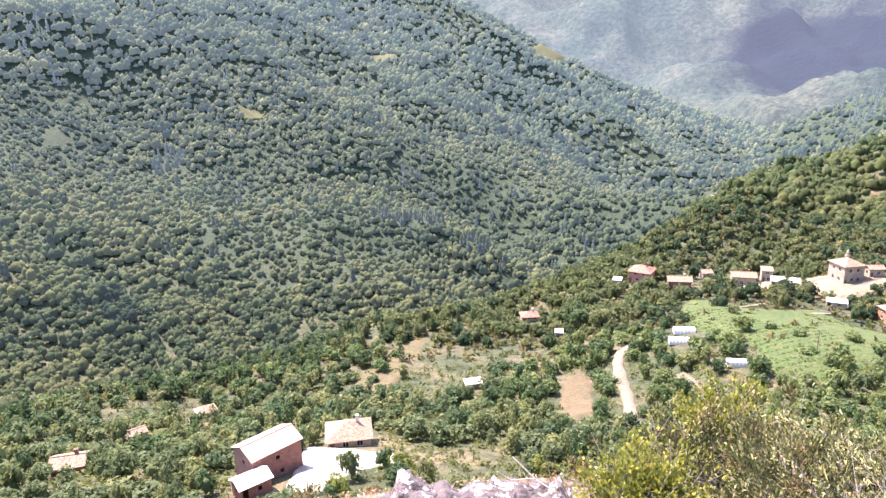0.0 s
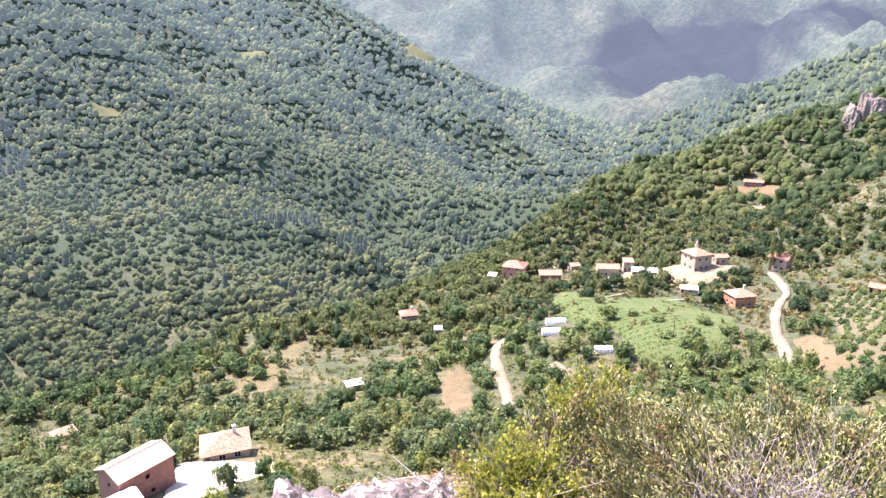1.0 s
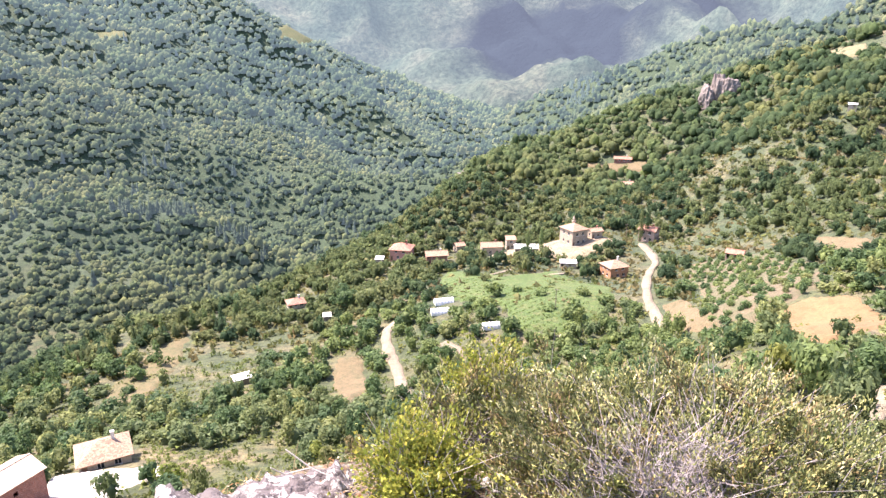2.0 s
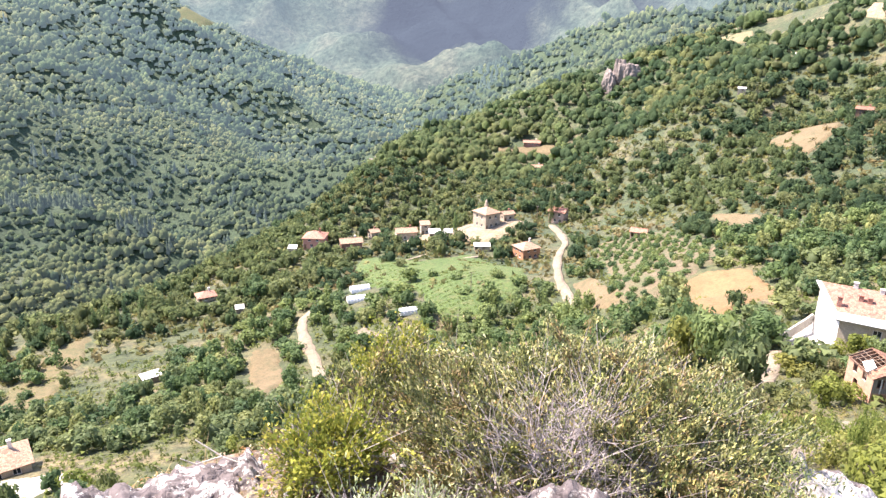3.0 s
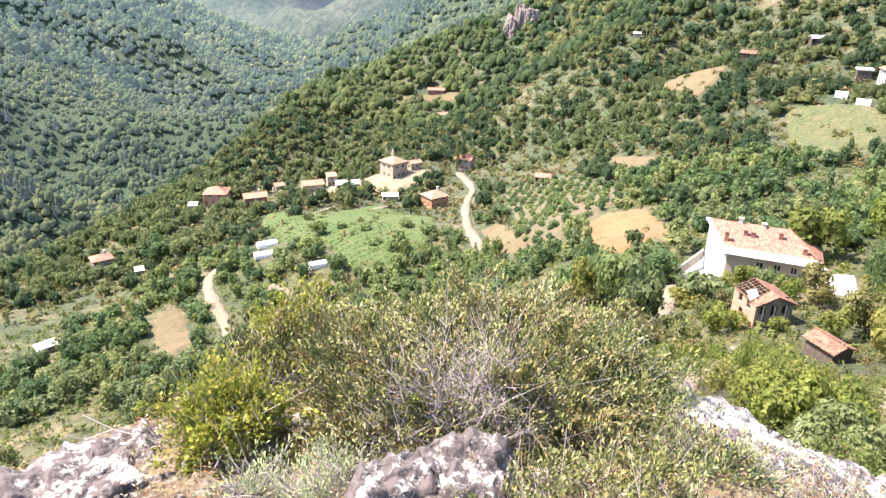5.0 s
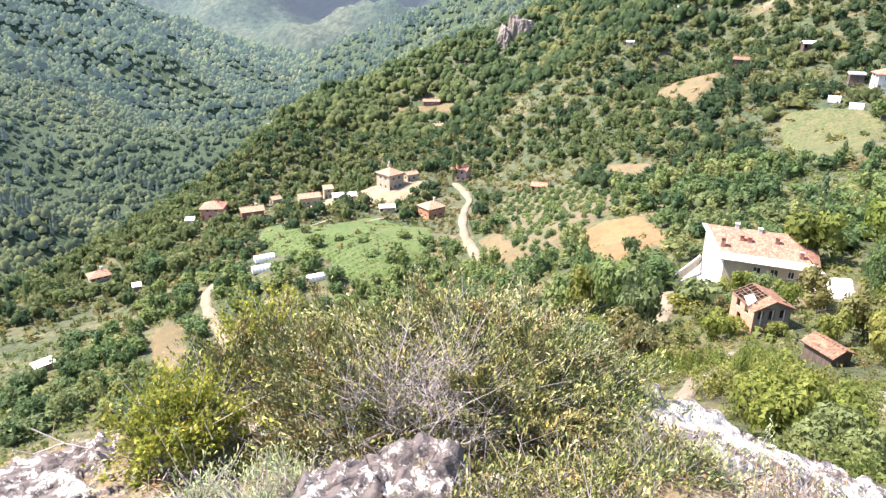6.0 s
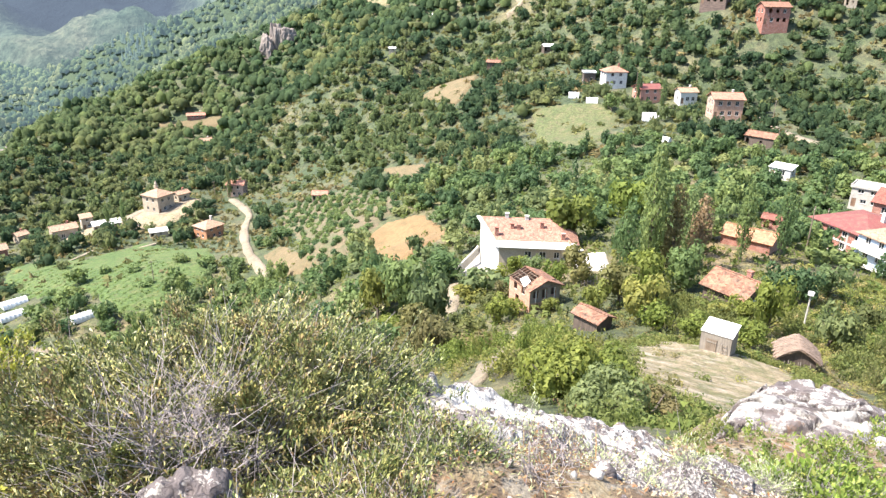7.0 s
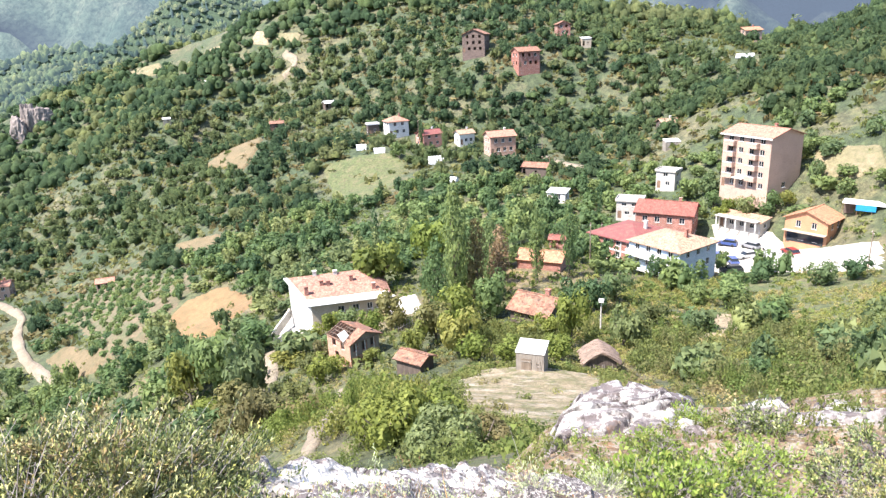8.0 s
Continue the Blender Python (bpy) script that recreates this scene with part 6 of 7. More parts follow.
HAZY = [canopy(2 + i % 2, 6, 130 + i, 0.5) for i in range(10)] + [canopy(3, 4, 145 + i, 0.5, 1.5) for i in range(2)]
FIRS = [spire(170 + i) for i in range(6)]
for step, lo, hi, seed in ((8.2, 545, 1050, 10), (11.5, 1050, 1720, 18)):
    x, y = scatter(step, lo, hi, 42, -66, seed)
    k = open_ground(x, y, 3) & ~behind_crest(x, y) & ((np.hypot(x, y) < 1620) | (np.degrees(np.arctan2(-x, y)) < -20)) & (waves(x, y, 70, 58) + 0.6 * waves(x, y, 24, 59) > -1.25)
    x, y = x[k], y[k]
    fir = (waves(x, y, 150, 57) + 0.7 * waves(x, y, 45, 56) > 0.95) | (rng.uniform(0, 1, len(x)) < 0.02)
    size = rng.uniform(0.7, 1.15, len(x)) * step * 0.84 * (1 - 0.25 * (waves(x, y, 120, 53) > 0.3))
    m = ~fir
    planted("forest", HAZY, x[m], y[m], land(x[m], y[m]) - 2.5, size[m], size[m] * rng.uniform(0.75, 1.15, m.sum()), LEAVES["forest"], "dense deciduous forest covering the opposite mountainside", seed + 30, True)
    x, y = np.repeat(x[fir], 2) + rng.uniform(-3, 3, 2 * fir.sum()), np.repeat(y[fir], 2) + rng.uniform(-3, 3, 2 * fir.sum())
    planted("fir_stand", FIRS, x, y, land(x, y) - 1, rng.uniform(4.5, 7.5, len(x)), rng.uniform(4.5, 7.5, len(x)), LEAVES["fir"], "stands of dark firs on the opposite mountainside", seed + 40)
# low scrub between the trees, finer where it is near
SPARSE.update(meadow=0.3, pasture=0.3, verge=0.35, bare_plot=0.15, bare_slope=0.4, dry_terrace=0.12, hill_terrace=0.4, stubble_field=0.05)
THICKETS = [[(66.5, 0.4), (84.7, -0.7), (96, -7.9), (88, -19), (70, -24), (45, -20), (28, -13), (35, -9.5), (50.6, -4.8)],
            [(30, 15.5), (36, 13), (60, 21), (68, 28), (62, 35), (50, 32), (38, 26)], [(66, 16), (72, 24), (84, 24), (90, 14), (84, 4), (72, 3), (67, 8)]]
DENSE = [crown(380, 160 + i, 0.064, "low") for i in range(5)]
FINE = [crown(110, 140 + i, 0.12, "low") for i in range(6)]
x, y = scatter(2.6, 13.5, 75, 40, -114, 11)
k = open_ground(x, y, 0.5) & (waves(x, y, 9, 36) > -0.75)
x, y = x[k], y[k]
near = np.hypot(x, y) < 34
for moulds, m, leaves, label in ((DENSE, near, "thicket", "low yellow-green scrub at the outcrop's foot"), (FINE, ~near, "scrub", "low olive scrub and dry weeds below the outcrop")):
    planted("scrub", moulds, x[m], y[m], land(x[m], y[m]) - 0.1, rng.uniform(0.5, 1.5, m.sum()), rng.uniform(0.5, 1.5, m.sum()), LEAVES[leaves], label, 7)
for i, (poly, leaves, label) in enumerate(zip(THICKETS, ("thicket", "lush", "thicket"), ("waist-high yellow-green thicket on the hillside", "bright green bushes along the footpath", "yellow-green bushes round the barns"))):
    x, y = scatter(1.75, 20, 100, 40, -114, 14 + i)
    k = inside(x, y, poly) & (np.hypot(x - 63.5, y - 23.2) > 5.2) & ((np.abs((x - 36) * -0.41 + (y - 11) * 0.91) > 2.6) | (x < 42) | (x > 68)) & open_ground(x, y, 0.6, i < 2) & not_taken(x, y) & (waves(x, y, 7, 37) > -0.8)
    x, y = x[k], y[k]
    planted("thicket", DENSE, x, y, land(x, y) - 0.15, rng.uniform(0.7, 2.2, len(x)), rng.uniform(0.9, 3.4, len(x)), LEAVES[leaves], label, 70 + i)
x, y = scatter(4.6, 24, 100, 8, -114, 17)
k = inside(x, y, THICKETS[0]) & not_taken(x, y) & (waves(x, y, 15, 46) > -0.25)
x, y = x[k], y[k]
planted("bushes", HALF[:7], x, y, land(x, y) - 0.3, rng.uniform(1.3, 2.8, len(x)), rng.uniform(1.4, 3.0, len(x)), LEAVES["wood"], "dark green bushes standing in the thicket", 103)
x, y = scatter(2.8, 75, 190, 40, -114, 12)
k = open_ground(x, y, 0.5, False) & (waves(x, y, 13, 36) > -0.75)
x, y = x[k], y[k]
planted("scrub", TUFT, x, y, land(x, y) - 0.1, rng.uniform(0.8, 2.1, len(x)), rng.uniform(0.7, 2.0, len(x)), LEAVES["thicket"], "low olive scrub and dry weeds on the hillside", 8)
BIT = [crown(12, 150 + i, 0.42, "low") for i in range(6)]
x, y = scatter(4.6, 190, 410, 40, -114, 13)
k = open_ground(x, y, 0.8, False)
x, y = x[k], y[k]
planted("scrub", BIT, x, y, land(x, y) - 0.1, rng.uniform(1.2, 2.8, len(x)), rng.uniform(1.0, 2.6, len(x)), LEAVES["scrub"], "low olive scrub on the upper hillside", 9)
# tall weeds and grass on the open ground below the yard
x, y = scatter(1.3, 62, 138, 8, -114, 93)
k = inside(x, y, [(74, 14), (100, 8), (134, -8), (134, -30), (118, -40), (70, -26), (64, -6)]) & open_ground(x, y, 0.3, False) | inside(x, y, dict(PATCHES)["verge"])
k &= waves(x, y, 6, 39) > -0.55
x, y = x[k], y[k]
planted("tall_grass", FINE, x, y, land(x, y) + 0.15, rng.uniform(0.45, 1.1, len(x)), rng.uniform(0.4, 1.2, len(x)), LEAVES["weeds"], "tall yellow-green grass and weeds below the yard", 94)
x, y = scatter(1.55, 34, 112, 8, -104, 97)
k = (np.degrees(np.arctan2(x, y)) > 46) & open_ground(x, y, 0.2, False) & (waves(x, y, 8, 44) > -0.5)
x, y = x[k], y[k]
WISP = [crown(60, 180 + i, 0.13, "low") for i in range(5)]
planted("dry_grass", WISP, x, y, land(x, y) - 0.05, rng.uniform(0.35, 0.9, len(x)), rng.uniform(0.3, 0.9, len(x)), LEAVES["weeds"], "dry yellow-green grass and weeds round the sheds", 98)
x, y = scatter(0.24, 4.8, 10.2, -70, -122, 99)
k = waves(x, y, 1.3, 45) > -0.35
x, y = x[k], y[k]
planted("low_weeds", WISP, x, y, land(x, y) + 0.05, rng.uniform(0.07, 0.2, len(x)), rng.uniform(0.08, 0.3, len(x)), LEAVES["thicket"], "low green weeds on the rock shoulder", 100)
terrace = np.array(dict(PATCHES)["dry_terrace"])
g = np.random.default_rng(101)
at, f = g.integers(0, len(terrace), 560), g.uniform(0, 1, 560)[:, None]
rim = terrace[at] * (1 - f) + np.roll(terrace, -1, axis=0)[at] * f + g.normal(0, 0.8, (560, 2))
rim = rim[not_taken(rim[:, 0], rim[:, 1])]
planted("rim_weeds", FINE, rim[:, 0], rim[:, 1], land(rim[:, 0], rim[:, 1]) - 0.05, g.uniform(0.35, 1.0, len(rim)), g.uniform(0.25, 1.0, len(rim)), LEAVES["thicket"], "weeds and low bushes along the stony terrace", 102)
# small fruit trees in rows on the tilled soil
soil = dict(PATCHES)["orchard_soil"]
u, v = np.meshgrid(np.arange(-70, 70, 3.0), np.arange(-70, 70, 3.4))
g = np.random.default_rng(95)
u, v = u.ravel() + g.uniform(-0.9, 0.9, u.size), v.ravel() + g.uniform(-0.9, 0.9, u.size)
x, y = 142 + u * 0.8 - v * 0.6, 142 + u * 0.6 + v * 0.8
k = inside(x, y, soil) & (g.uniform(0, 1, len(x)) < 0.9)
x, y = x[k], y[k]
planted("orchard_trees", HALF[:7], x, y, land(x, y) - 0.2, rng.uniform(1.0, 2.0, len(x)), rng.uniform(1.0, 2.0, len(x)), LEAVES["wood"], "rows of small olive-green fruit trees on tilled soil", 96)
# rows of a crop across the meadow
field = dict(PATCHES)["meadow"]
u, v = np.meshgrid(np.arange(-60, 60, 1.1), np.arange(-60, 60, 2.6))
g = np.random.default_rng(91)
u, v = u.ravel() + g.uniform(-0.4, 0.4, u.size), v.ravel() + g.uniform(-0.3, 0.3, u.size)
x, y = 100 + u * 0.94 - v * 0.34, 190 + u * 0.34 + v * 0.94
k = inside(x, y, field) & (waves(x, y, 24, 38) > -0.15)
x, y = x[k], y[k]
planted("crop_rows", TUFT, x, y, land(x, y) + 0.3, rng.uniform(0.4, 0.75, len(x)), rng.uniform(0.5, 1.0, len(x)), LEAVES["crop"], "rows of leafy green crops across the meadow", 92)


# ---- the outcrop before the camera ----
def limestone(name="weathered_limestone", bare=0.0, size=1.0, tone=1.0):
    """White weathered limestone: grey and dark lichen in blotches, cracks, and rusty moss on flat ledges."""
    m, t, n, l, bsdf = nodes_of(name)
    at = place_of(t)
    c = ramp(t, noise_node(t, at, 3.0 / size, 8, 0.65), [(0.32, tuple(k * tone for k in (0.36, 0.32, 0.27))), (0.44, tuple(k * tone for k in (0.58, 0.545, 0.49))), (0.6, tuple(k * tone for k in (0.72, 0.69, 0.64)))])
    lichen = ramp(t, noise_node(t, at, 12.0 / size, 8, 0.75), [(0.45 + bare, (0, 0, 0)), (0.5 + bare, (0.95, 0.95, 0.95))])
    where = ramp(t, noise_node(t, at, 2.6 / size, 5, 0.65), [(0.4 + bare * 2, (0, 0, 0)), (0.49 + bare * 2, (1, 1, 1))])
    c = mixed(t, math_node(t, "MULTIPLY", lichen, where), c, (0.115, 0.092, 0.088))
    specks = ramp(t, noise_node(t, at, 17.0 / size, 6, 0.7), [(0.6, (0, 0, 0)), (0.68, (0.6, 0.6, 0.6))])
    c = mixed(t, specks, c, (0.17, 0.13, 0.115))
    moss = ramp(t, noise_node(t, at, 4.1 / size, 8, 0.7), [(0.62, (0, 0, 0)), (0.7, (0.7, 0.7, 0.7))])
    c = mixed(t, moss, c, (0.27, 0.14, 0.06))
    v = n.new("ShaderNodeTexVoronoi")
    v.feature = "DISTANCE_TO_EDGE"
    v.inputs["Scale"].default_value = 5.0 / size
    warp = n.new("ShaderNodeVectorMath")
    warp.operation = "ADD"
    w = n.new("ShaderNodeTexNoise")
    w.inputs["Scale"].default_value, w.inputs["Detail"].default_value = 4.0 / size, 4
    l.new(at, w.inputs["Vector"])
    l.new(at, warp.inputs[0])
    l.new(w.outputs["Color"], warp.inputs[1])
    l.new(warp.outputs[0], v.inputs["Vector"])
    crack = ramp(t, v.outputs["Distance"], [(0.0, (0.25, 0.22, 0.2)), (0.05, (1, 1, 1))])
    c = mixed(t, 0.7, c, crack, "MULTIPLY")
    l.new(c, bsdf.inputs["Base Color"])
    bsdf.inputs["Roughness"].default_value = 0.92
    bumped(t, bsdf, math_node(t, "ADD", noise_node(t, at, 14 / size, 9, 0.75), math_node(t, "MULTIPLY", v.outputs["Distance"], 1.5)), 0.9, 0.035 * size)
    return m


STONE = limestone(bare=-0.014)
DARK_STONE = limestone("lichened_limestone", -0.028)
SLAB_STONE = limestone("bedded_limestone", -0.003, 2.4, 0.68)


# crags in the wooded slopes: x, y, half width, half height, seed
CRAGS = [(326, 371, 6, 11, 20), (332, 368, 5, 14, 21), (337, 362, 6, 9, 22), (160, 385, 6, 5, 23), (172, 392, 7, 7, 24), (150, 380, 6, 4, 25)]


def boulder(x, y, z, sx, sy, sz, turn, seed, cuts=5, label="white weathered limestone boulder with dark lichen"):
    """A pitted, ledged block of stone, half sunk in the ground."""
    bm = bmesh.new()
    bmesh.ops.create_icosphere(bm, subdivisions=cuts, radius=1)
    for v in bm.verts:
        p = v.co.copy()
        q = p * 1.1 + Vector((seed * 3.7, seed * 1.9, 0))
        k = 1 + 0.3 * noise.fractal(q, 1.0, 2.0, 2) - 0.16 * abs(noise.noise(q * 2.3)) + 0.07 * noise.fractal(q * 4, 0.9, 2.0, 4) - 0.07 * abs(noise.noise(q * 6.0)) - 0.035 * abs(noise.noise(q * 15.0))
        cell = noise.cell_vector(q * 1.9 + Vector((noise.noise(q * 3), noise.noise(q * 3 + Vector((9, 0, 0))), 0)) * 0.4)
        k += 0.16 * (cell.x - 0.5)   # broken faces
        ledge = round(p.z * k * 4.5 + noise.noise(q * 1.7)) / 4.5
        v.co = p * k
        v.co.z = v.co.z * 0.55 + ledge * 0.45
    me = bpy.data.meshes.new("boulder")
    bm.to_mesh(me)
    bm.free()
    me.materials.append(STONE)
    ob = new("boulder", me)
    ob.matrix_world = pose(x, y, z, 0, 0, turn)
    ob.scale = (sx, sy, sz)
    return tagged(ob, label, "rock", "rocks of the outcrop")


def ledge(crest, near, near_drop, far, far_drop, seed, cell, grain=1.0, rough=1.0, stone=None, pits=1.0, label="white weathered limestone ledge with dark lichen and pits"):
    """A ragged rib of limestone: a crest line, a pitted slope towards the outcrop's top and a steep outer face."""
    crest = np.array(crest, float)
    run = np.r_[0, np.cumsum(np.linalg.norm(np.diff(crest, axis=0), axis=1))]
    n = int(run[-1] / cell) + 2
    m = int((near + far) / cell) + 2
    line = np.stack([np.interp(np.linspace(0, run[-1], n), run, crest[:, k]) for k in range(3)], -1)
    vs = []
    back = line[:, :2] * (1 - near / np.linalg.norm(line[:, :2], axis=1))[:, None]
    foot = land(back[:, 0], back[:, 1]) - near_drop
    off = Vector((seed * 3.7, seed * 1.9, seed * 0.7))
    for i, p in enumerate(line):
        inward = Vector((-p[0], -p[1], 0)).normalized()
        tip = min(i, n - 1 - i) * cell / (0.3 * grain)
        sink = 0.4 * grain * (1 - min(tip, 1)) ** 2
        for k in range(m):
            v = -far + (far + near) * k / (m - 1)
            w = -v / far if v < 0 else v / near
            z = p[2] - far_drop * w ** 1.2 - sink if v < 0 else p[2] + (foot[i] - p[2]) * w - sink * (1 - 0.5 * w) - 0.3 * grain * max(w - 0.8, 0) / 0.2
            q = Vector((p[0], p[1], z)) + inward * v
            c = q / grain + off
            block = noise.cell_vector(c * 2.6 + Vector((noise.noise(c * 3), noise.noise(c * 3.1 + off), 0)) * 0.5)
            k2 = 0.09 * noise.fractal(c * 1.4, 1.0, 2.0, 3) + 0.07 * (block.x - 0.5) - pits * (0.09 * abs(noise.noise(c * 4.0)) + 0.05 * abs(noise.noise(c * 10.0)) - 0.03 * noise.noise(c * 21.0))
            if pits < 1:   # long fissures across the bedding
                slant = Vector((c.x * 0.9 + c.y * 0.5, (c.y - c.x * 0.6) * 0.45, c.z * 0.3))
                k2 -= 0.2 * math.exp(-(noise.noise(slant * 1.9) / 0.045) ** 2) + 0.09 * math.exp(-(noise.noise(slant * 4.3 + off) / 0.07) ** 2)
            lean = inward * (0.35 if v >= 0 else -0.7) + Vector((0, 0, 0.85))
            vs.append(q + lean * (k2 * rough + 0.05) * grain)
    ids = np.arange(n * m).reshape(n, m)
    quads = np.stack([ids[:-1, :-1], ids[1:, :-1], ids[1:, 1:], ids[:-1, 1:]], -1).reshape(-1, 4)
    ob = grown("limestone_ledge", np.array([tuple(v) for v in vs]), quads, stone or STONE)
    return tagged(ob, label, "rock", "rocks of the outcrop")


ledge([(2.55, 1.68, 77.8), (2.79, 1.63, 77.93), (3.02, 1.56, 77.86), (3.25, 1.48, 77.78), (3.42, 1.38, 77.62), (3.75, 1.25, 77.44), (4.0, 1.1, 77.28), (4.3, 0.9, 77.1), (4.6, 0.68, 76.87), (4.85, 0.42, 76.6)], 0.95, -0.06, 0.45, 1.3, 4, 0.022)
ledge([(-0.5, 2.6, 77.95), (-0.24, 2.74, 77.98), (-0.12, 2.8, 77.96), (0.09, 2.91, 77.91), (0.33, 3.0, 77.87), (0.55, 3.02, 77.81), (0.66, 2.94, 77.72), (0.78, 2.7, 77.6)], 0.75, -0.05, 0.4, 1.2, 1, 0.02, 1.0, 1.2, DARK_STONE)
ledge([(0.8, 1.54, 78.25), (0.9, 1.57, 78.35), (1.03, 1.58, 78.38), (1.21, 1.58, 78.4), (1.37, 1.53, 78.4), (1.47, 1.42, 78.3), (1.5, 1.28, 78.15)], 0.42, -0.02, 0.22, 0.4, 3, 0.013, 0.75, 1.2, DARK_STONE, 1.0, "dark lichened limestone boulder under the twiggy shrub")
ledge([(8.4, 1.35, 74.0), (8.8, 1.15, 74.35), (9.38, 0.97, 74.6), (9.75, 0.75, 74.76), (9.95, 0.2, 74.72), (9.95, -0.44, 74.74), (9.75, -0.95, 74.62), (9.5, -1.3, 74.5)], 2.3, -0.14, 0.8, 1.5, 7, 0.035, 1.7, 1.1, SLAB_STONE, 0.4, "pale sloping limestone slab with weeds in its cracks")
ledge([(9.45, -1.15, 74.6), (9.42, -1.5, 74.9), (9.36, -1.85, 75.06), (9.15, -2.05, 74.95), (8.98, -2.3, 75.3), (8.89, -2.6, 75.36), (8.79, -2.95, 75.38), (8.66, -3.4, 75.35), (8.5, -4.2, 75.2)], 1.3, -0.22, 0.8, 1.6, 9, 0.035, 1.5, 1.1, SLAB_STONE, 0.4, "pale limestone rib along the outcrop's shoulder")
ledge([(7.9, -0.9, 75.1), (7.75, -1.2, 75.2), (7.55, -1.5, 75.22), (7.4, -1.9, 75.2)], 0.6, -0.08, 0.4, 0.6, 11, 0.03, 1.0, 1.1, SLAB_STONE, 0.5, "low limestone knob among weeds")
# smaller rocks: x, y, height, half sizes, turn, seed
SMALL_ROCKS = [(2.36, 0.6, 77.98, 0.16, 0.12, 0.09, 20, 41), (2.2, 0.76, 78.02, 0.11, 0.09, 0.06, 70, 42), (2.66, 0.42, 77.9, 0.2, 0.14, 0.1, 50, 43), (2.95, 0.92, 77.52, 0.28, 0.22, 0.14, 10, 12), (3.25, 0.7, 77.4, 0.32, 0.24, 0.14, 30, 14), (3.65, 0.5, 77.2, 0.34, 0.26, 0.14, 0, 29), (4.1, 0.3, 77.0, 0.36, 0.26, 0.13, 15, 30), (0.3, 2.3, 77.95, 0.2, 0.16, 0.09, 40, 31), (0.62, 2.25, 77.95, 0.16, 0.12, 0.08, 10, 32)]
for x, y, z, sx, sy, sz, turn, seed in SMALL_ROCKS:
    boulder(x, y, z, sx, sy, sz, turn, seed, 4)
CLIFF = surface("brown_grey_cliff", (0.3, 0.25, 0.22), (0.2, 0.17, 0.15), 0.25, 1.3, 0.95, 0.9, 0.8, dirt=(0.12, 0.11, 0.09))
for x, y, sx, sz, seed in CRAGS:
    rock = boulder(x, y, float(land(x, y)[0]) + sz * 0.35, sx, sx * 0.7, sz, seed * 31, seed, 4, "bare brown-grey cliff face in the wooded slope")
    rock.data.materials[0] = CLIFF


def twiggy_shrub(name, label, foot, mid, radii, stems, leaves, leaf_len, leaf_wide, look_of, seed, upward=0.6, twig_material=None):
    """Many thin stems that fork from the foot out to the crown's surface, with narrow leaves along their ends."""
    g = np.random.default_rng(seed)
    root = tagged(new(name), label, "shrub")
    root.location = foot
    s = Shape()
    f, c = np.zeros(3), np.array(mid) - np.array(foot)
    ends = []
    for i in range(stems):
        d = g.normal(size=3)
        d[2] = abs(d[2]) * upward + g.uniform(-0.15, 0.2)
        d /= np.linalg.norm(d)
        tip = c + d * np.array(radii) * g.uniform(0.75, 1.0)
        a = f + np.array([*g.normal(size=2) * 0.05, 0])
        b = a + (tip - a) * 0.45 + g.normal(size=3) * 0.05 + np.array([0, 0, 0.03])
        s.rod(a, b, 0.0045, 0.003, 4).rod(b, tip, 0.003, 0.001, 3)
        ends.append((b, tip))
        for j in range(5):
            t = g.uniform(0.2, 0.95)
            st = b + (tip - b) * t
            e = st + (tip - b) * g.uniform(0.15, 0.4) + g.normal(size=3) * 0.09
            s.rod(st, e, 0.0016, 0.0007, 3)
            ends.append((st, e))
    part("stem_work", s, twig_material or TWIG, root)
    ends = np.array(ends)
    leafy = g.exponential(size=len(ends)) ** 1.5   # some twigs are bare, others thick with leaves
    i = g.choice(len(ends), leaves, p=leafy / leafy.sum())
    t = np.where(g.uniform(0, 1, leaves) < 0.7, g.uniform(0.78, 1.03, leaves), g.uniform(0.35, 0.8, leaves))[:, None]
    p = ends[i, 0] * (1 - t) + ends[i, 1] * t + g.normal(size=(leaves, 3)) * 0.018
    d = ends[i, 1] - ends[i, 0]
    d /= np.linalg.norm(d, axis=1)[:, None] + 1e-9
    d = d * 0.7 + g.normal(size=(leaves, 3)) * 0.5 + np.array([0, 0, 0.55])
    d /= np.linalg.norm(d, axis=1)[:, None]
    w = np.cross(d, g.normal(size=(leaves, 3)))
    w /= np.linalg.norm(w, axis=1)[:, None]
    up = np.cross(w, d)
    ln, wd = leaf_len * g.uniform(0.6, 1.25, leaves)[:, None], leaf_wide * g.uniform(0.7, 1.2, leaves)[:, None]
    side = d * ln * 0.45 + up * wd * 0.15
    corners = [p, p + side + w * wd * 0.5, p + d * ln, p + side - w * wd * 0.5]
    if leaf_wide < 0.012:   # narrow leaves are slips with one broad end
        corners = [p, p + d * ln + w * wd * 0.6, p + d * ln * 0.8 - w * wd * 0.6]
    k = len(corners)
    ob = grown("leaves", np.stack(corners, 1).reshape(-1, 3), np.arange(k * leaves).reshape(-1, k), look_of, np.repeat(np.clip(g.uniform(0, 1, len(ends))[i] + g.normal(size=leaves) * 0.1, 0.01, 0.99), k))
    ob.parent = root
    return root


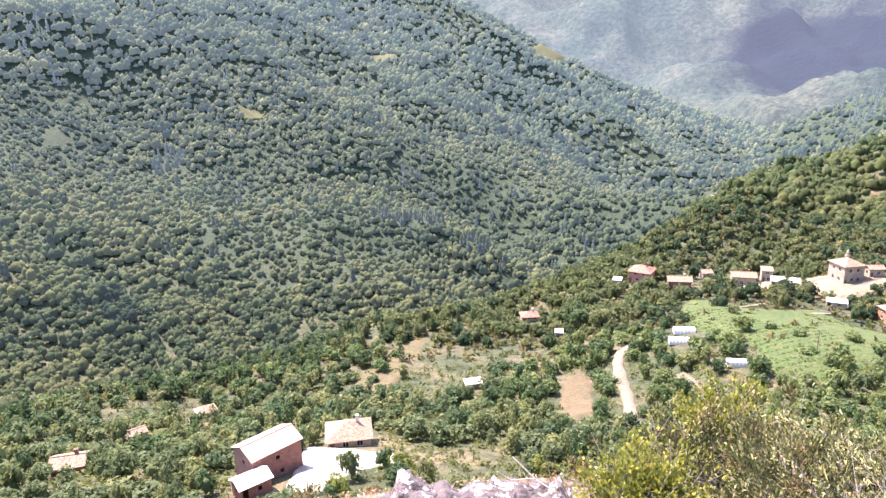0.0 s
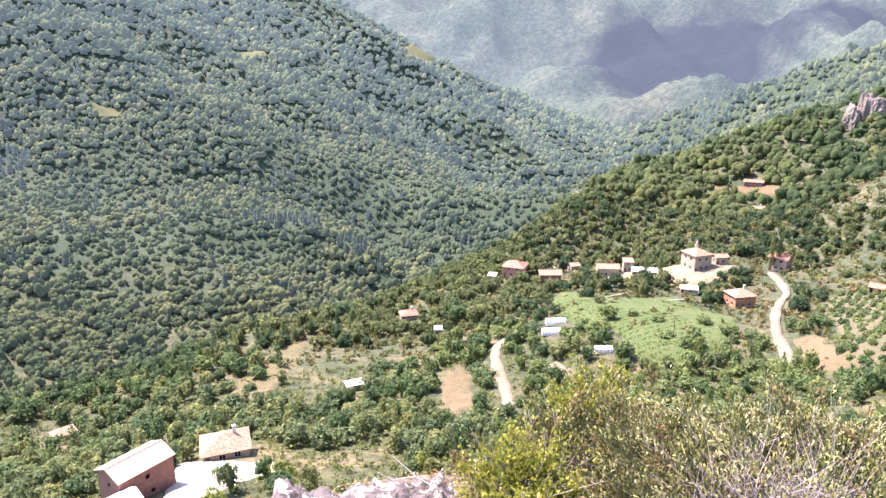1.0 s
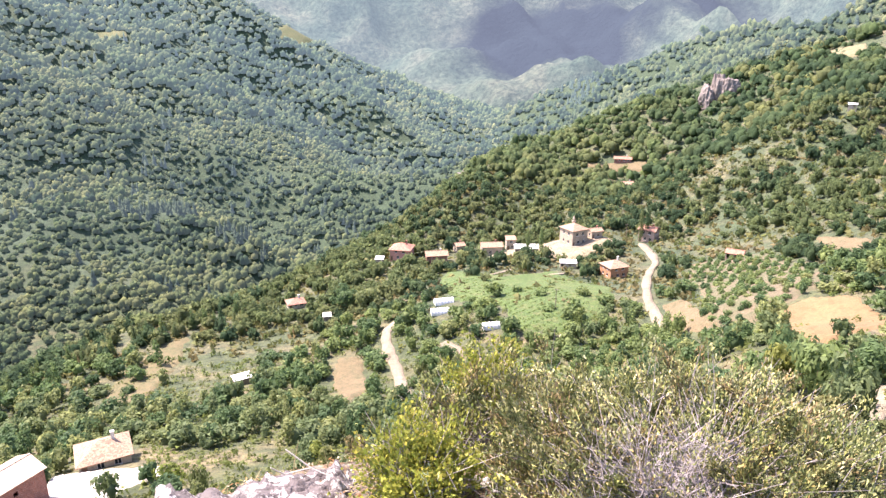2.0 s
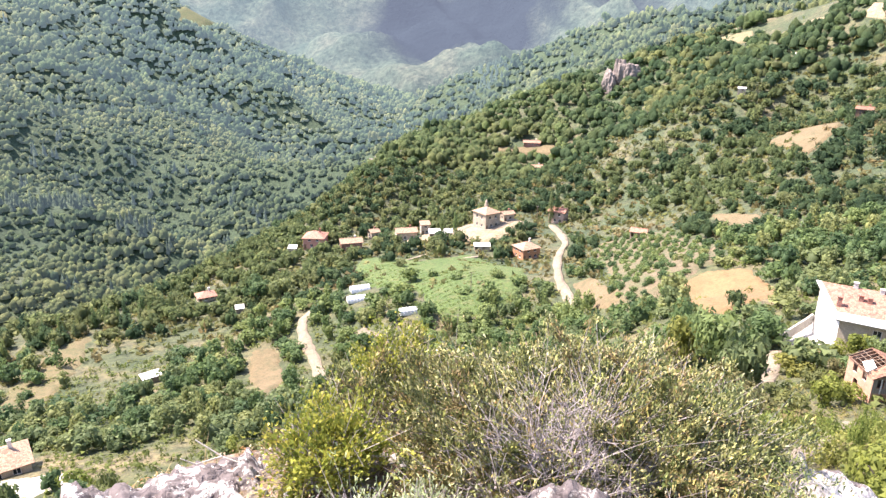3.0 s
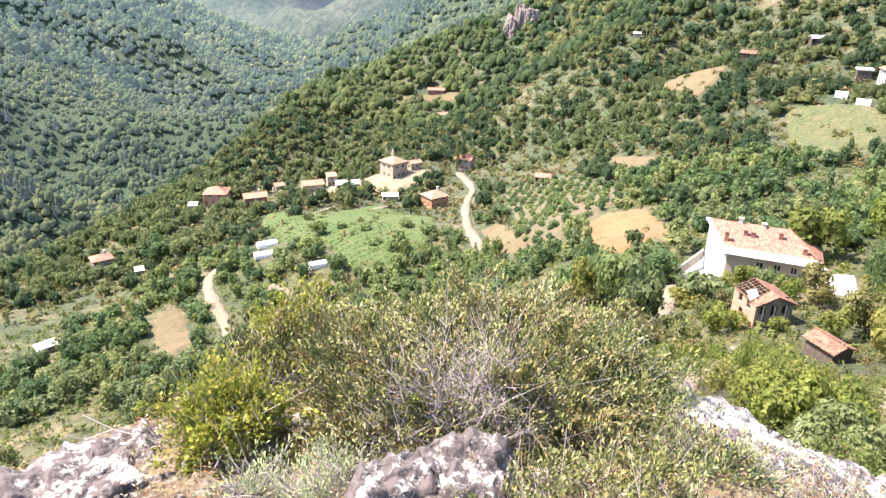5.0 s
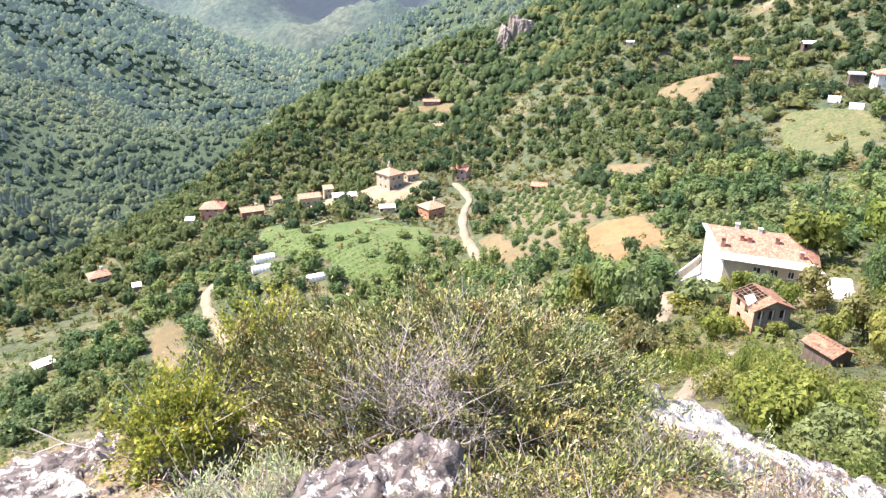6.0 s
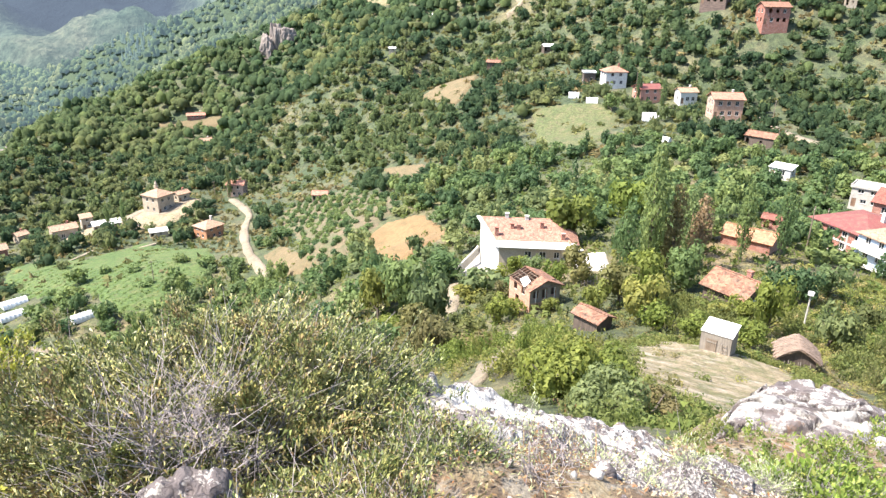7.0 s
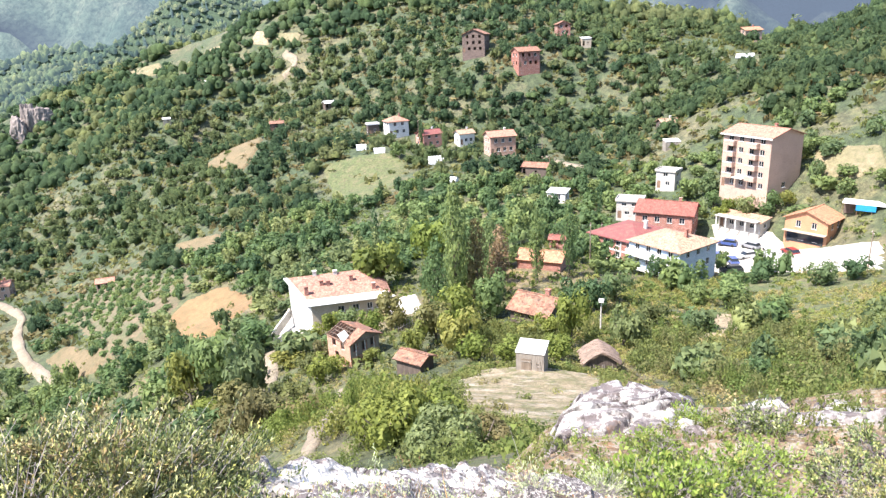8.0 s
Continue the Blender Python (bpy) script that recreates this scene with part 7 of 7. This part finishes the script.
TWIG = surface("grey_twigs", (0.36, 0.32, 0.31), (0.2, 0.17, 0.165), 8, 40, 0.9, 0.3, 0.002)
OLIVE = foliage("olive_leaves", [(0.113, 0.142, 0.0476), (0.227, 0.227, 0.0794), (0.0794, 0.108, 0.0397), (0.431, 0.396, 0.193), (0.159, 0.187, 0.0624), (0.216, 0.148, 0.0794), (0.318, 0.295, 0.113)], 0.04, 0.45, 0, 0.3, 2.2)
GREYOLIVE = foliage("grey_olive_leaves", [(0.104, 0.146, 0.052), (0.187, 0.218, 0.0832), (0.0676, 0.104, 0.0416), (0.322, 0.333, 0.166), (0.135, 0.177, 0.0676), (0.239, 0.244, 0.104)], 0.04, 0.45, 0, 0.3, 2.2)
YELLOW = foliage("yellow_green_leaves", [(0.24, 0.29, 0.05), (0.36, 0.36, 0.07), (0.15, 0.2, 0.04), (0.42, 0.38, 0.08)], 0.4, 0.45)
GREYGREEN = foliage("grey_green_leaves", [(0.368, 0.437, 0.23), (0.483, 0.529, 0.31), (0.287, 0.356, 0.172)], 0.25, 0.6)
FRESH = foliage("fresh_broad_leaves", [(0.2, 0.3, 0.06), (0.27, 0.34, 0.09), (0.14, 0.22, 0.04), (0.32, 0.33, 0.1)], 0.4, 0.5)
LITTER = foliage("fallen_leaves", [(0.22, 0.1, 0.04), (0.34, 0.27, 0.15), (0.15, 0.09, 0.06), (0.28, 0.14, 0.06), (0.46, 0.41, 0.3), (0.2, 0.2, 0.1)], 0.15, 0.8)
STRAWS = foliage("dry_grass_blades", [(0.36, 0.3, 0.16), (0.22, 0.2, 0.08), (0.44, 0.38, 0.23), (0.26, 0.15, 0.06)], 0.3, 0.7)

twiggy_shrub("shrub", "grey-twigged shrub with small olive leaves on the rock", (1.62, 1.85, 77.95), (1.9, 2.1, 77.98), (0.9, 0.8, 0.43), 380, 150000, 0.028, 0.0075, OLIVE, 1)
twiggy_shrub("shrub", "half-dead shrub of bare grey twigs", (1.52, 1.75, 78.05), (1.6, 1.85, 78.08), (0.5, 0.42, 0.44), 260, 5000, 0.02, 0.008, OLIVE, 9)
twiggy_shrub("shrub", "dense olive-green shrub beside the limestone ledge", (2.38, 1.8, 77.7), (2.42, 1.85, 77.85), (0.44, 0.5, 0.4), 230, 70000, 0.028, 0.0075, GREYOLIVE, 2)
twiggy_shrub("shrub", "olive shrub with yellowing tips on the rock edge", (1.45, 2.9, 77.5), (1.5, 3.0, 77.75), (0.6, 0.5, 0.4), 180, 40000, 0.028, 0.008, OLIVE, 3)
twiggy_shrub("shrub", "yellow-green leafy bush beside the limestone", (0.78, 2.42, 77.95), (0.79, 2.46, 78.14), (0.19, 0.19, 0.14), 90, 11000, 0.024, 0.016, YELLOW, 4)
twiggy_shrub("shrub", "yellow-green leafy bush behind the twiggy shrub", (1.55, 3.35, 77.55), (1.6, 3.4, 77.8), (0.27, 0.24, 0.28), 80, 7000, 0.026, 0.016, YELLOW, 5)
twiggy_shrub("shrub", "bright green broad-leaved plant among the rocks", (5.0, -0.25, 76.25), (5.0, -0.25, 76.4), (0.55, 0.5, 0.34), 150, 5000, 0.05, 0.03, FRESH, 6)
twiggy_shrub("shrub", "bright green broad-leaved plant among the rocks", (5.6, -0.85, 75.95), (5.6, -0.85, 76.1), (0.5, 0.45, 0.36), 120, 4000, 0.045, 0.026, FRESH, 7)
twiggy_shrub("shrub", "low green bush behind the rocks", (7.6, 0.35, 74.95), (7.6, 0.35, 75.05), (0.35, 0.3, 0.2), 90, 2200, 0.045, 0.022, FRESH, 8)
twiggy_shrub("shrub", "grey-green bush on the outcrop's flank", (5.0, -2.2, 76.1), (5.0, -2.2, 76.45), (0.8, 0.7, 0.5), 160, 16000, 0.03, 0.014, OLIVE, 10)
twiggy_shrub("shrub", "low olive shrub between the limestone rocks", (2.65, 1.3, 77.5), (2.65, 1.3, 77.65), (0.34, 0.3, 0.2), 90, 12000, 0.021, 0.009, OLIVE, 11)
twiggy_shrub("shrub", "low olive shrub between the limestone rocks", (2.3, 1.15, 77.65), (2.3, 1.15, 77.78), (0.34, 0.26, 0.2), 90, 12000, 0.021, 0.009, OLIVE, 12)
for i, (x, y, r) in enumerate(((7.3, -0.35, 0.3), (6.9, -1.3, 0.34), (6.6, -1.9, 0.34), (6.4, -0.2, 0.36), (6.5, -0.8, 0.36), (7.0, -2.4, 0.42), (6.1, 0.15, 0.26), (8.6, -0.75, 0.26), (7.8, -1.35, 0.28), (6.0, -1.3, 0.36))):
    z = float(land(x, y)[0])
    twiggy_shrub("shrub", ("bright green broad-leaved plant on the rock shoulder", "bright green broad-leaved plant on the rock shoulder", "low olive bush on the rock shoulder")[i % 3], (x, y, z), (x, y, z + 0.1), (r, r, 0.17), 60, 1700, 0.045, 0.022, (FRESH, FRESH, GREYOLIVE)[i % 3], 50 + i)
for i, (x, y, z) in enumerate(((1.42, 1.12, 78.2), (1.75, 1.1, 78.1), (2.05, 1.2, 77.95), (1.62, 0.85, 78.2))):
    twiggy_shrub("shrub", "low olive shrub with crooked twigs at the rock's foot", (x, y, z - 0.12), (x, y, z), (0.3, 0.26, 0.22), 80, 9000, 0.026, 0.0075, OLIVE, 13 + i)
for i, (x, y, r) in enumerate(((0.72, 2.0, 0.11), (0.86, 1.75, 0.1), (1.02, 1.8, 0.1), (2.9, 1.12, 0.13), (3.35, 0.85, 0.11), (3.9, 0.5, 0.12), (4.5, 0.1, 0.14))):
    z = float(land(x, y)[0])
    twiggy_shrub("herb_tuft", "pale grey-green feathery herb tuft on stony ground", (x, y, z - 0.02), (x, y, z + 0.05), (r * 0.7, r * 0.7, 0.075), 40, 1500, 0.026, 0.006, GREYGREEN, 30 + i, 0.9)

for i, (x, y, r) in enumerate(((2.04, 1.2, 0.17), (2.11, 1.07, 0.12), (2.22, 1.14, 0.13), (2.2, 0.98, 0.08))):
    z = float(land(x, y)[0])
    twiggy_shrub("shrub", "low olive shrub between the limestone rocks", (x, y, z - 0.05), (x, y, z + 0.01), (r, r, 0.09), 50, 3600, 0.024, 0.0075, (OLIVE, GREYOLIVE)[i % 2], 80 + i)
for i, (x, y, r, rusty) in enumerate(((2.3, 0.86, 0.11, 0), (2.42, 0.94, 0.1, 0), (2.55, 0.98, 0.1, 1), (2.62, 0.8, 0.11, 1), (2.5, 0.66, 0.1, 1), (2.3, 0.68, 0.09, 1), (2.75, 0.92, 0.09, 0), (2.85, 0.72, 0.11, 0), (3.1, 0.68, 0.13, 0), (3.3, 0.5, 0.13, 0), (2.7, 0.55, 0.1, 1), (2.95, 0.45, 0.12, 0))):
    z = float(land(x, y)[0])
    twiggy_shrub("herb_tuft", "low rusty-brown withered herb on stony ground" if rusty else "pale grey-green feathery herb tuft on stony ground", (x, y, z - 0.03), (x, y, z + 0.01), (r * 0.55, r * 0.55, 0.035), 9, 620, 0.016, 0.005, LITTER if rusty else GREYGREEN, 90 + i, 0.8)


def blades(name, label, n, place, length, look_of, seed):
    """Loose thin blades that stand on the ground about the given places (x, y, spread)."""
    g = np.random.default_rng(seed)
    i = g.integers(len(place), size=n)
    pl = np.array(place)[i]
    x, y = pl[:, 0] + g.normal(size=n) * pl[:, 2], pl[:, 1] + g.normal(size=n) * pl[:, 2]
    z = land(x, y) - 0.01
    a = g.uniform(0, math.tau, n)
    lean = g.uniform(0.1, 0.8, n)[:, None]
    d = np.column_stack([np.cos(a), np.sin(a)]) * lean
    ln = length * g.uniform(0.4, 1.2, n)
    w = np.column_stack([-np.sin(a), np.cos(a), np.zeros(n)]) * 0.0028
    p = np.column_stack([x, y, z])
    mid = p + np.column_stack([d * ln[:, None] * 0.4, ln * 0.6])
    tip = p + np.column_stack([d * ln[:, None], ln * 0.9])
    q = np.stack([p - w, p + w, mid + w * 0.8, mid - w * 0.8], 1)
    q2 = np.stack([mid - w * 0.8, mid + w * 0.8, tip + w * 0.1, tip - w * 0.1], 1)
    v = np.concatenate([q.reshape(-1, 3), q2.reshape(-1, 3)])
    ob = grown(name, v, np.arange(len(v)).reshape(-1, 4), look_of, np.tile(np.repeat(g.uniform(0, 1, n), 4), 2))
    return tagged(ob, label, "grass", kind="stuff")


blades("dry_grass", "dry straw and rusty weeds between the rocks", 4000, [(0.6, 2.1, 0.25), (0.3, 2.2, 0.25), (0.9, 1.9, 0.2), (1.35, 1.3, 0.2), (1.9, 1.2, 0.3), (2.6, 1.1, 0.3), (3.2, 0.9, 0.3), (3.9, 0.3, 0.4), (4.6, -0.3, 0.5), (0.0, 2.2, 0.3), (2.9, 0.4, 0.4)], 0.05, STRAWS, 5)
blades("dry_grass", "tall dry grass stalks at the rock edge", 110, [(1.8, 1.35, 0.4), (0.8, 2.5, 0.4), (3.0, 1.2, 0.5), (0.3, 3.2, 0.3), (2.3, 1.0, 0.3)], 0.22, STRAWS, 6)
def loose_stones(n, seed):
    """Small broken stones strewn between the boulders."""
    g = np.random.default_rng(seed)
    bm = bmesh.new()
    bmesh.ops.create_icosphere(bm, subdivisions=1, radius=1)
    ball, tri = np.array([v.co for v in bm.verts]), np.array([[v.index for v in f.verts] for f in bm.faces])
    bm.free()
    far, turn = g.uniform(1.4, 6.0, n), np.radians(g.uniform(-125, 20, n))
    p = np.column_stack([-np.sin(turn) * far, np.cos(turn) * far, np.zeros(n)])
    p[:, 2] = land(p[:, 0], p[:, 1]) + 0.06
    size = 0.01 + 0.045 * g.uniform(0, 1, n) ** 3
    v = ball[None] * (1 + g.normal(size=(n, len(ball), 3)) * 0.17) * (size[:, None] * g.uniform(0.6, 1.3, (n, 3)))[:, None, :] + p[:, None, :]
    f = tri[None] + (np.arange(n) * len(ball))[:, None, None]
    ob = grown("loose_stones", v.reshape(-1, 3), f.reshape(-1, 3), STONE)
    return tagged(ob, "small broken limestone chips between the boulders", "stones", kind="stuff")


loose_stones(900, 17)


def litter(n, seed):
    """Fallen leaves, bark and straw lying on the outcrop's top."""
    g = np.random.default_rng(seed)
    far, turn = g.uniform(1.2, 5.5, n), np.radians(g.uniform(-125, 25, n))
    p = np.column_stack([-np.sin(turn) * far, np.cos(turn) * far, np.zeros(n)])
    p[:, 2] = land(p[:, 0], p[:, 1]) + 0.08 + 0.05 * waves(p[:, 0], p[:, 1], 0.35, 61) + g.uniform(-0.01, 0.02, n)
    a = g.uniform(0, math.tau, n)
    u = np.column_stack([np.cos(a), np.sin(a), g.normal(size=n) * 0.35]) * g.uniform(0.006, 0.017, n)[:, None]
    w = np.column_stack([-np.sin(a), np.cos(a), g.normal(size=n) * 0.35]) * g.uniform(0.002, 0.006, n)[:, None]
    q = np.stack([p - u, p - w, p + u, p + w], 1).reshape(-1, 3)
    ob = grown("leaf_litter", q, np.arange(4 * n).reshape(-1, 4), LITTER, np.repeat(g.uniform(0, 1, n), 4))
    return tagged(ob, "rusty fallen leaves, bark and straw bits on the outcrop", "litter", kind="stuff")


litter(20000, 12)
dead = Shape()
for a, b in (((0, 0, 0), (-0.1, 0.05, 0.05)), ((-0.1, 0.05, 0.05), (-0.2, 0.1, 0.14)), ((-0.1, 0.05, 0.05), (-0.22, 0.03, 0.06)), ((-0.22, 0.03, 0.06), (-0.28, 0.0, 0.13))):
    dead.rod(a, b, 0.004, 0.0025, 6)
dead = part("dead_branch", dead, surface("bleached_wood", (0.6, 0.54, 0.46), (0.5, 0.44, 0.36), 5, 30, 0.8))
dead.location = (0.5, 2.75, 77.98)
tagged(dead, "bleached forked dead branch lying on the rock", "branch")
blades("low_weeds", "low green weeds between the limestone rocks", 2600, [(0.7, 1.95, 0.15), (1.0, 1.75, 0.12), (2.6, 1.0, 0.2), (3.0, 0.75, 0.2), (3.5, 0.6, 0.25), (4.2, 0.2, 0.3), (2.2, 0.9, 0.2), (4.9, 0.3, 0.3)], 0.075, GREYGREEN, 21)


# ---- vehicles, poles, wires and fences ----
TYRE = plain("black_tyre", (0.03, 0.03, 0.03), 0.9)


def car(x, y, turn, paint, label, van=False):
    """A parked car: shaped body, glazed cabin, four wheels and lights."""
    root = tagged(new("van" if van else "car"), label, "van" if van else "car", "vehicles in the yard")
    root.matrix_world = pose(x, y, float(land(x, y)[0]) + 0.45, 0, 0, turn)
    L, W, H = (4.8, 1.9, 2.0) if van else (4.2, 1.7, 1.42)
    side = [(-L / 2, 0.35), (L / 2, 0.35), (L / 2, 0.75), (L / 2 - 0.9, 0.92), (-L / 2 + 0.1, 0.95), (-L / 2, 0.6)]
    top = [(L / 2 - 1.0, 0.9), (L / 2 - 1.6, H), (-L / 2 + 0.5, H), (-L / 2 + 0.12, 0.93)]

    def prism(pts, half, taper=1.0):
        s = Shape()
        for sg in (-1, 1):
            s.face(*[(u, sg * half * (taper if v > 1.0 else 1), v) for u, v in pts])
        for (u0, v0), (u1, v1) in zip(pts, pts[1:] + pts[:1]):
            k0, k1 = half * (taper if v0 > 1.0 else 1), half * (taper if v1 > 1.0 else 1)
            s.face((u0, -k0, v0), (u1, -k1, v1), (u1, k1, v1), (u0, k0, v0))
        return s
    coat = plain("car_paint_" + label.split()[0], paint, 0.3)
    part("body", prism(side, W / 2), coat, root)
    part("cabin", prism(top, W / 2 - 0.08, 0.85), coat if van else GLASS, root)
    part("roof", Shape().box(-L / 2 + 0.6, L / 2 - 1.7, -W / 2 + 0.22, W / 2 - 0.22, H + 0.002, H + 0.05), coat, root)
    part("windscreen", Shape().slab((L / 2 - 0.98, -W / 2 + 0.15, 0.93), (L / 2 - 0.98, W / 2 - 0.15, 0.93), (L / 2 - 1.52, W / 2 - 0.25, H - 0.06), (L / 2 - 1.52, -W / 2 + 0.25, H - 0.06), 0.03), GLASS, root)
    for u in (-L / 2 + 0.8, L / 2 - 0.8):
        for sg in (-1, 1):
            part("wheel", Shape().rod((u, sg * (W / 2 - 0.18), 0.32), (u, sg * (W / 2 + 0.02), 0.32), 0.32, 0.32, 12), TYRE, root)
    for sg in (-1, 1):
        part("headlight", Shape().box(L / 2 - 0.03, L / 2 + 0.02, sg * W * 0.33 - 0.15, sg * W * 0.33 + 0.15, 0.58, 0.72), FRAME, root)


car(141.9, -21.9, 40, (0.72, 0.72, 0.7), "white panel van parked in the sunny yard", True)
car(145.6, -16.5, 15, (0.08, 0.12, 0.32), "blue car parked before the shops")
car(150.6, -14, 5, (0.1, 0.13, 0.3), "dark blue car parked before the shops")
car(136.3, -15.5, 110, (0.05, 0.055, 0.06), "black car parked in the sunny yard")
car(156.8, -16.5, 70, (0.06, 0.1, 0.28), "navy blue car parked before the shops")
car(154.6, -21.0, 50, (0.3, 0.3, 0.31), "silver car parked before the shops")
car(151.8, -25.0, 35, (0.7, 0.7, 0.68), "white van parked beside the orange shop", True)
car(148.8, -19.6, 120, (0.62, 0.61, 0.58), "cream car parked in the sunny yard")
car(147.0, -27.5, 25, (0.28, 0.04, 0.035), "red car parked in the sunny yard")


def pole(x, y, high, label, lamp=False):
    root = tagged(new("street_lamp" if lamp else "utility_pole"), label, "lamp" if lamp else "pole")
    root.location = (x, y, float(land(x, y)[0]))
    part("post", Shape().rod((0, 0, -0.5), (0, 0, high), 0.12, 0.08, 8), WALLS["concrete"] if lamp else WALLS["wood"], root)
    if lamp:
        part("lamp_head", Shape().box(-0.35, 0.35, -0.3, 0.3, high + 0.003, high + 0.3), FRAME, root)
    else:
        part("crossarm", Shape().box(-0.7, 0.7, -0.05, 0.05, high - 0.5, high - 0.38), WALLS["wood"], root)
        for u in (-0.6, 0, 0.6):
            part("insulator", Shape().rod((u, 0, high - 0.377), (u, 0, high - 0.2), 0.04, 0.03, 6), FRAME, root)
    return (x, y, root.location.z + high - 0.3)


tops = [pole(100.6, 34.4, 6.5, "wooden utility pole beside the white house"), pole(118.8, 10, 8, "wooden utility pole among the houses")]
pole(80.0, 5.2, 4.6, "concrete street lamp post with a boxy head", True)
for x, y in ((235, 37), (250, 87), (120, -34), (176, 240)):
    pole(x, y, 7, "wooden utility pole on the slope")
for off in (-0.6, 0.0, 0.6):
    s = Shape()
    a, b = Vector(tops[0]), Vector(tops[1])
    for i in range(12):
        p = [a.lerp(b, t) + Vector((off * 0.3, off, -4 * 0.6 * t * (1 - t))) for t in (i / 12, (i + 1) / 12)]
        s.rod(p[0], p[1], 0.025, 0.025, 4)
    tagged(part("power_line", s, IRON), "thin sagging overhead power line between poles", "wire")


def fence(points, high, label):
    """Uneven wooden pickets with two rails."""
    root = tagged(new("wooden_fence"), label, "fence")
    ox, oy = points[0]
    oz = float(land(ox, oy)[0])
    root.location = (ox, oy, oz)
    g = random.Random(4)
    for (x0, y0), (x1, y1) in zip(points, points[1:]):
        n = int(math.hypot(x1 - x0, y1 - y0) / 0.45)
        last = None
        for i in range(n + 1):
            x, y = x0 + (x1 - x0) * i / n - ox, y0 + (y1 - y0) * i / n - oy
            z = float(land(x + ox, y + oy)[0]) - oz
            part("picket", Shape().rod((x, y, z - 0.2), (x + g.uniform(-0.06, 0.06), y, z + high * g.uniform(0.85, 1.15)), 0.05, 0.035, 5), WALLS["planks"], root)
            if last and i % 2 == 0:
                part("rail", Shape().rod((last[0], last[1], last[2] + high * 0.6), (x, y, z + high * 0.6), 0.035, 0.035, 4), WALLS["planks"], root)
            if i % 2 == 0:
                last = (x, y, z)


fence([(82.5, 33), (85.6, 31.2), (88.8, 30)], 1.3, "rickety grey picket fence beside the derelict house")
stall = tagged(new("market_stall"), "long dark stall with a bright blue tarpaulin", "stall")
stall.matrix_world = pose(151.8, -41.0, float(land(151.8, -41.0)[0]), 0, 0, -112)
part("roof", Shape().slab((-4, -1.2, 2.2), (4, -1.2, 2.2), (4, 1.4, 2.6), (-4, 1.4, 2.6), 0.08), ROOFS["tin_white"], stall)
part("back_wall", Shape().box(-4, 4, 1.2, 1.3, -0.4, 2.3), WALLS["darkwood"], stall)
part("tarpaulin", Shape().box(-1.5, 2.0, -1.26, -1.2, 0.9, 2.1), plain("blue_tarpaulin", (0.02, 0.28, 0.62), 0.5), stall)
for u in (-3.9, -1.3, 1.3, 3.9):
    part("post", Shape().rod((u, -1.1, -0.4), (u, -1.1, 2.14), 0.06, 0.06, 6), TIMBER, stall)


# ---- small things about the sheds ----
def by_house(start, u, v, z=0.0):
    """A place beside a house, in the house's own axes."""
    row = next(h for h in HOUSES if h[11].startswith(start))
    m = pose(row[1], row[2], float(land(row[1], row[2])[0]) + 0.15, 0, 0, row[7])
    return m @ Vector((u, v, z)), row[7]


p, turn = by_house("grey plank shed", 0.75, -1.45)
ladder = tagged(new("ladder"), "short wooden ladder leaning on the plank shed", "ladder")
ladder.matrix_world = pose(p.x, p.y, p.z - 0.2, 0, 0, turn)
for u in (-0.2, 0.2):
    part("rail", Shape().rod((u, 0, 0), (u, 0.28, 1.5), 0.035, 0.03, 6), WALLS["planks"], ladder)
for k in range(5):
    part("rung", Shape().rod((-0.2, 0.05 + k * 0.05, 0.25 + k * 0.27), (0.2, 0.05 + k * 0.05, 0.25 + k * 0.27), 0.02, 0.02, 5), WALLS["wood"], ladder)
p, turn = by_house("grey plank shed", -0.35, -1.12)
slats = tagged(new("plank_door"), "closed grey plank door leaning on the shed", "door")
slats.matrix_world = pose(p.x, p.y, p.z - 0.1, 0, 0, turn)
for k in range(6):
    part("plank", Shape().box(-0.45 + k * 0.155, -0.31 + k * 0.155, -0.05, -0.01, 0, 1.5 + 0.04 * (k % 2)), WALLS["wood"], slats)
for z in (0.3, 1.2):
    part("batten", Shape().box(-0.45, 0.48, -0.085, -0.052, z, z + 0.1), WALLS["planks"], slats)
p, turn = by_house("small dark timber barn", 0, -1.75)
racks = tagged(new("pole_rack"), "row of grey poles leaning against the dark barn", "poles")
racks.matrix_world = pose(p.x, p.y, p.z - 0.15, 0, 0, turn)
for k in range(9):
    part("pole", Shape().rod((-1.1 + k * 0.27, -0.05 * (k % 3), 0), (-1.1 + k * 0.27 + 0.06 * math.sin(k * 2.1), 0.35, 1.3 + 0.2 * math.sin(k * 1.7)), 0.04, 0.03, 5), WALLS["planks"], racks)
for i, (x, y, high) in enumerate(((100.6, 34.4, 6.5), (146.5, 10, 7), (133, -40, 7), (205, 30, 7), (250, 60, 7), (95, 160, 7))):
    pole(x, y, high, "wooden utility pole on the slope")
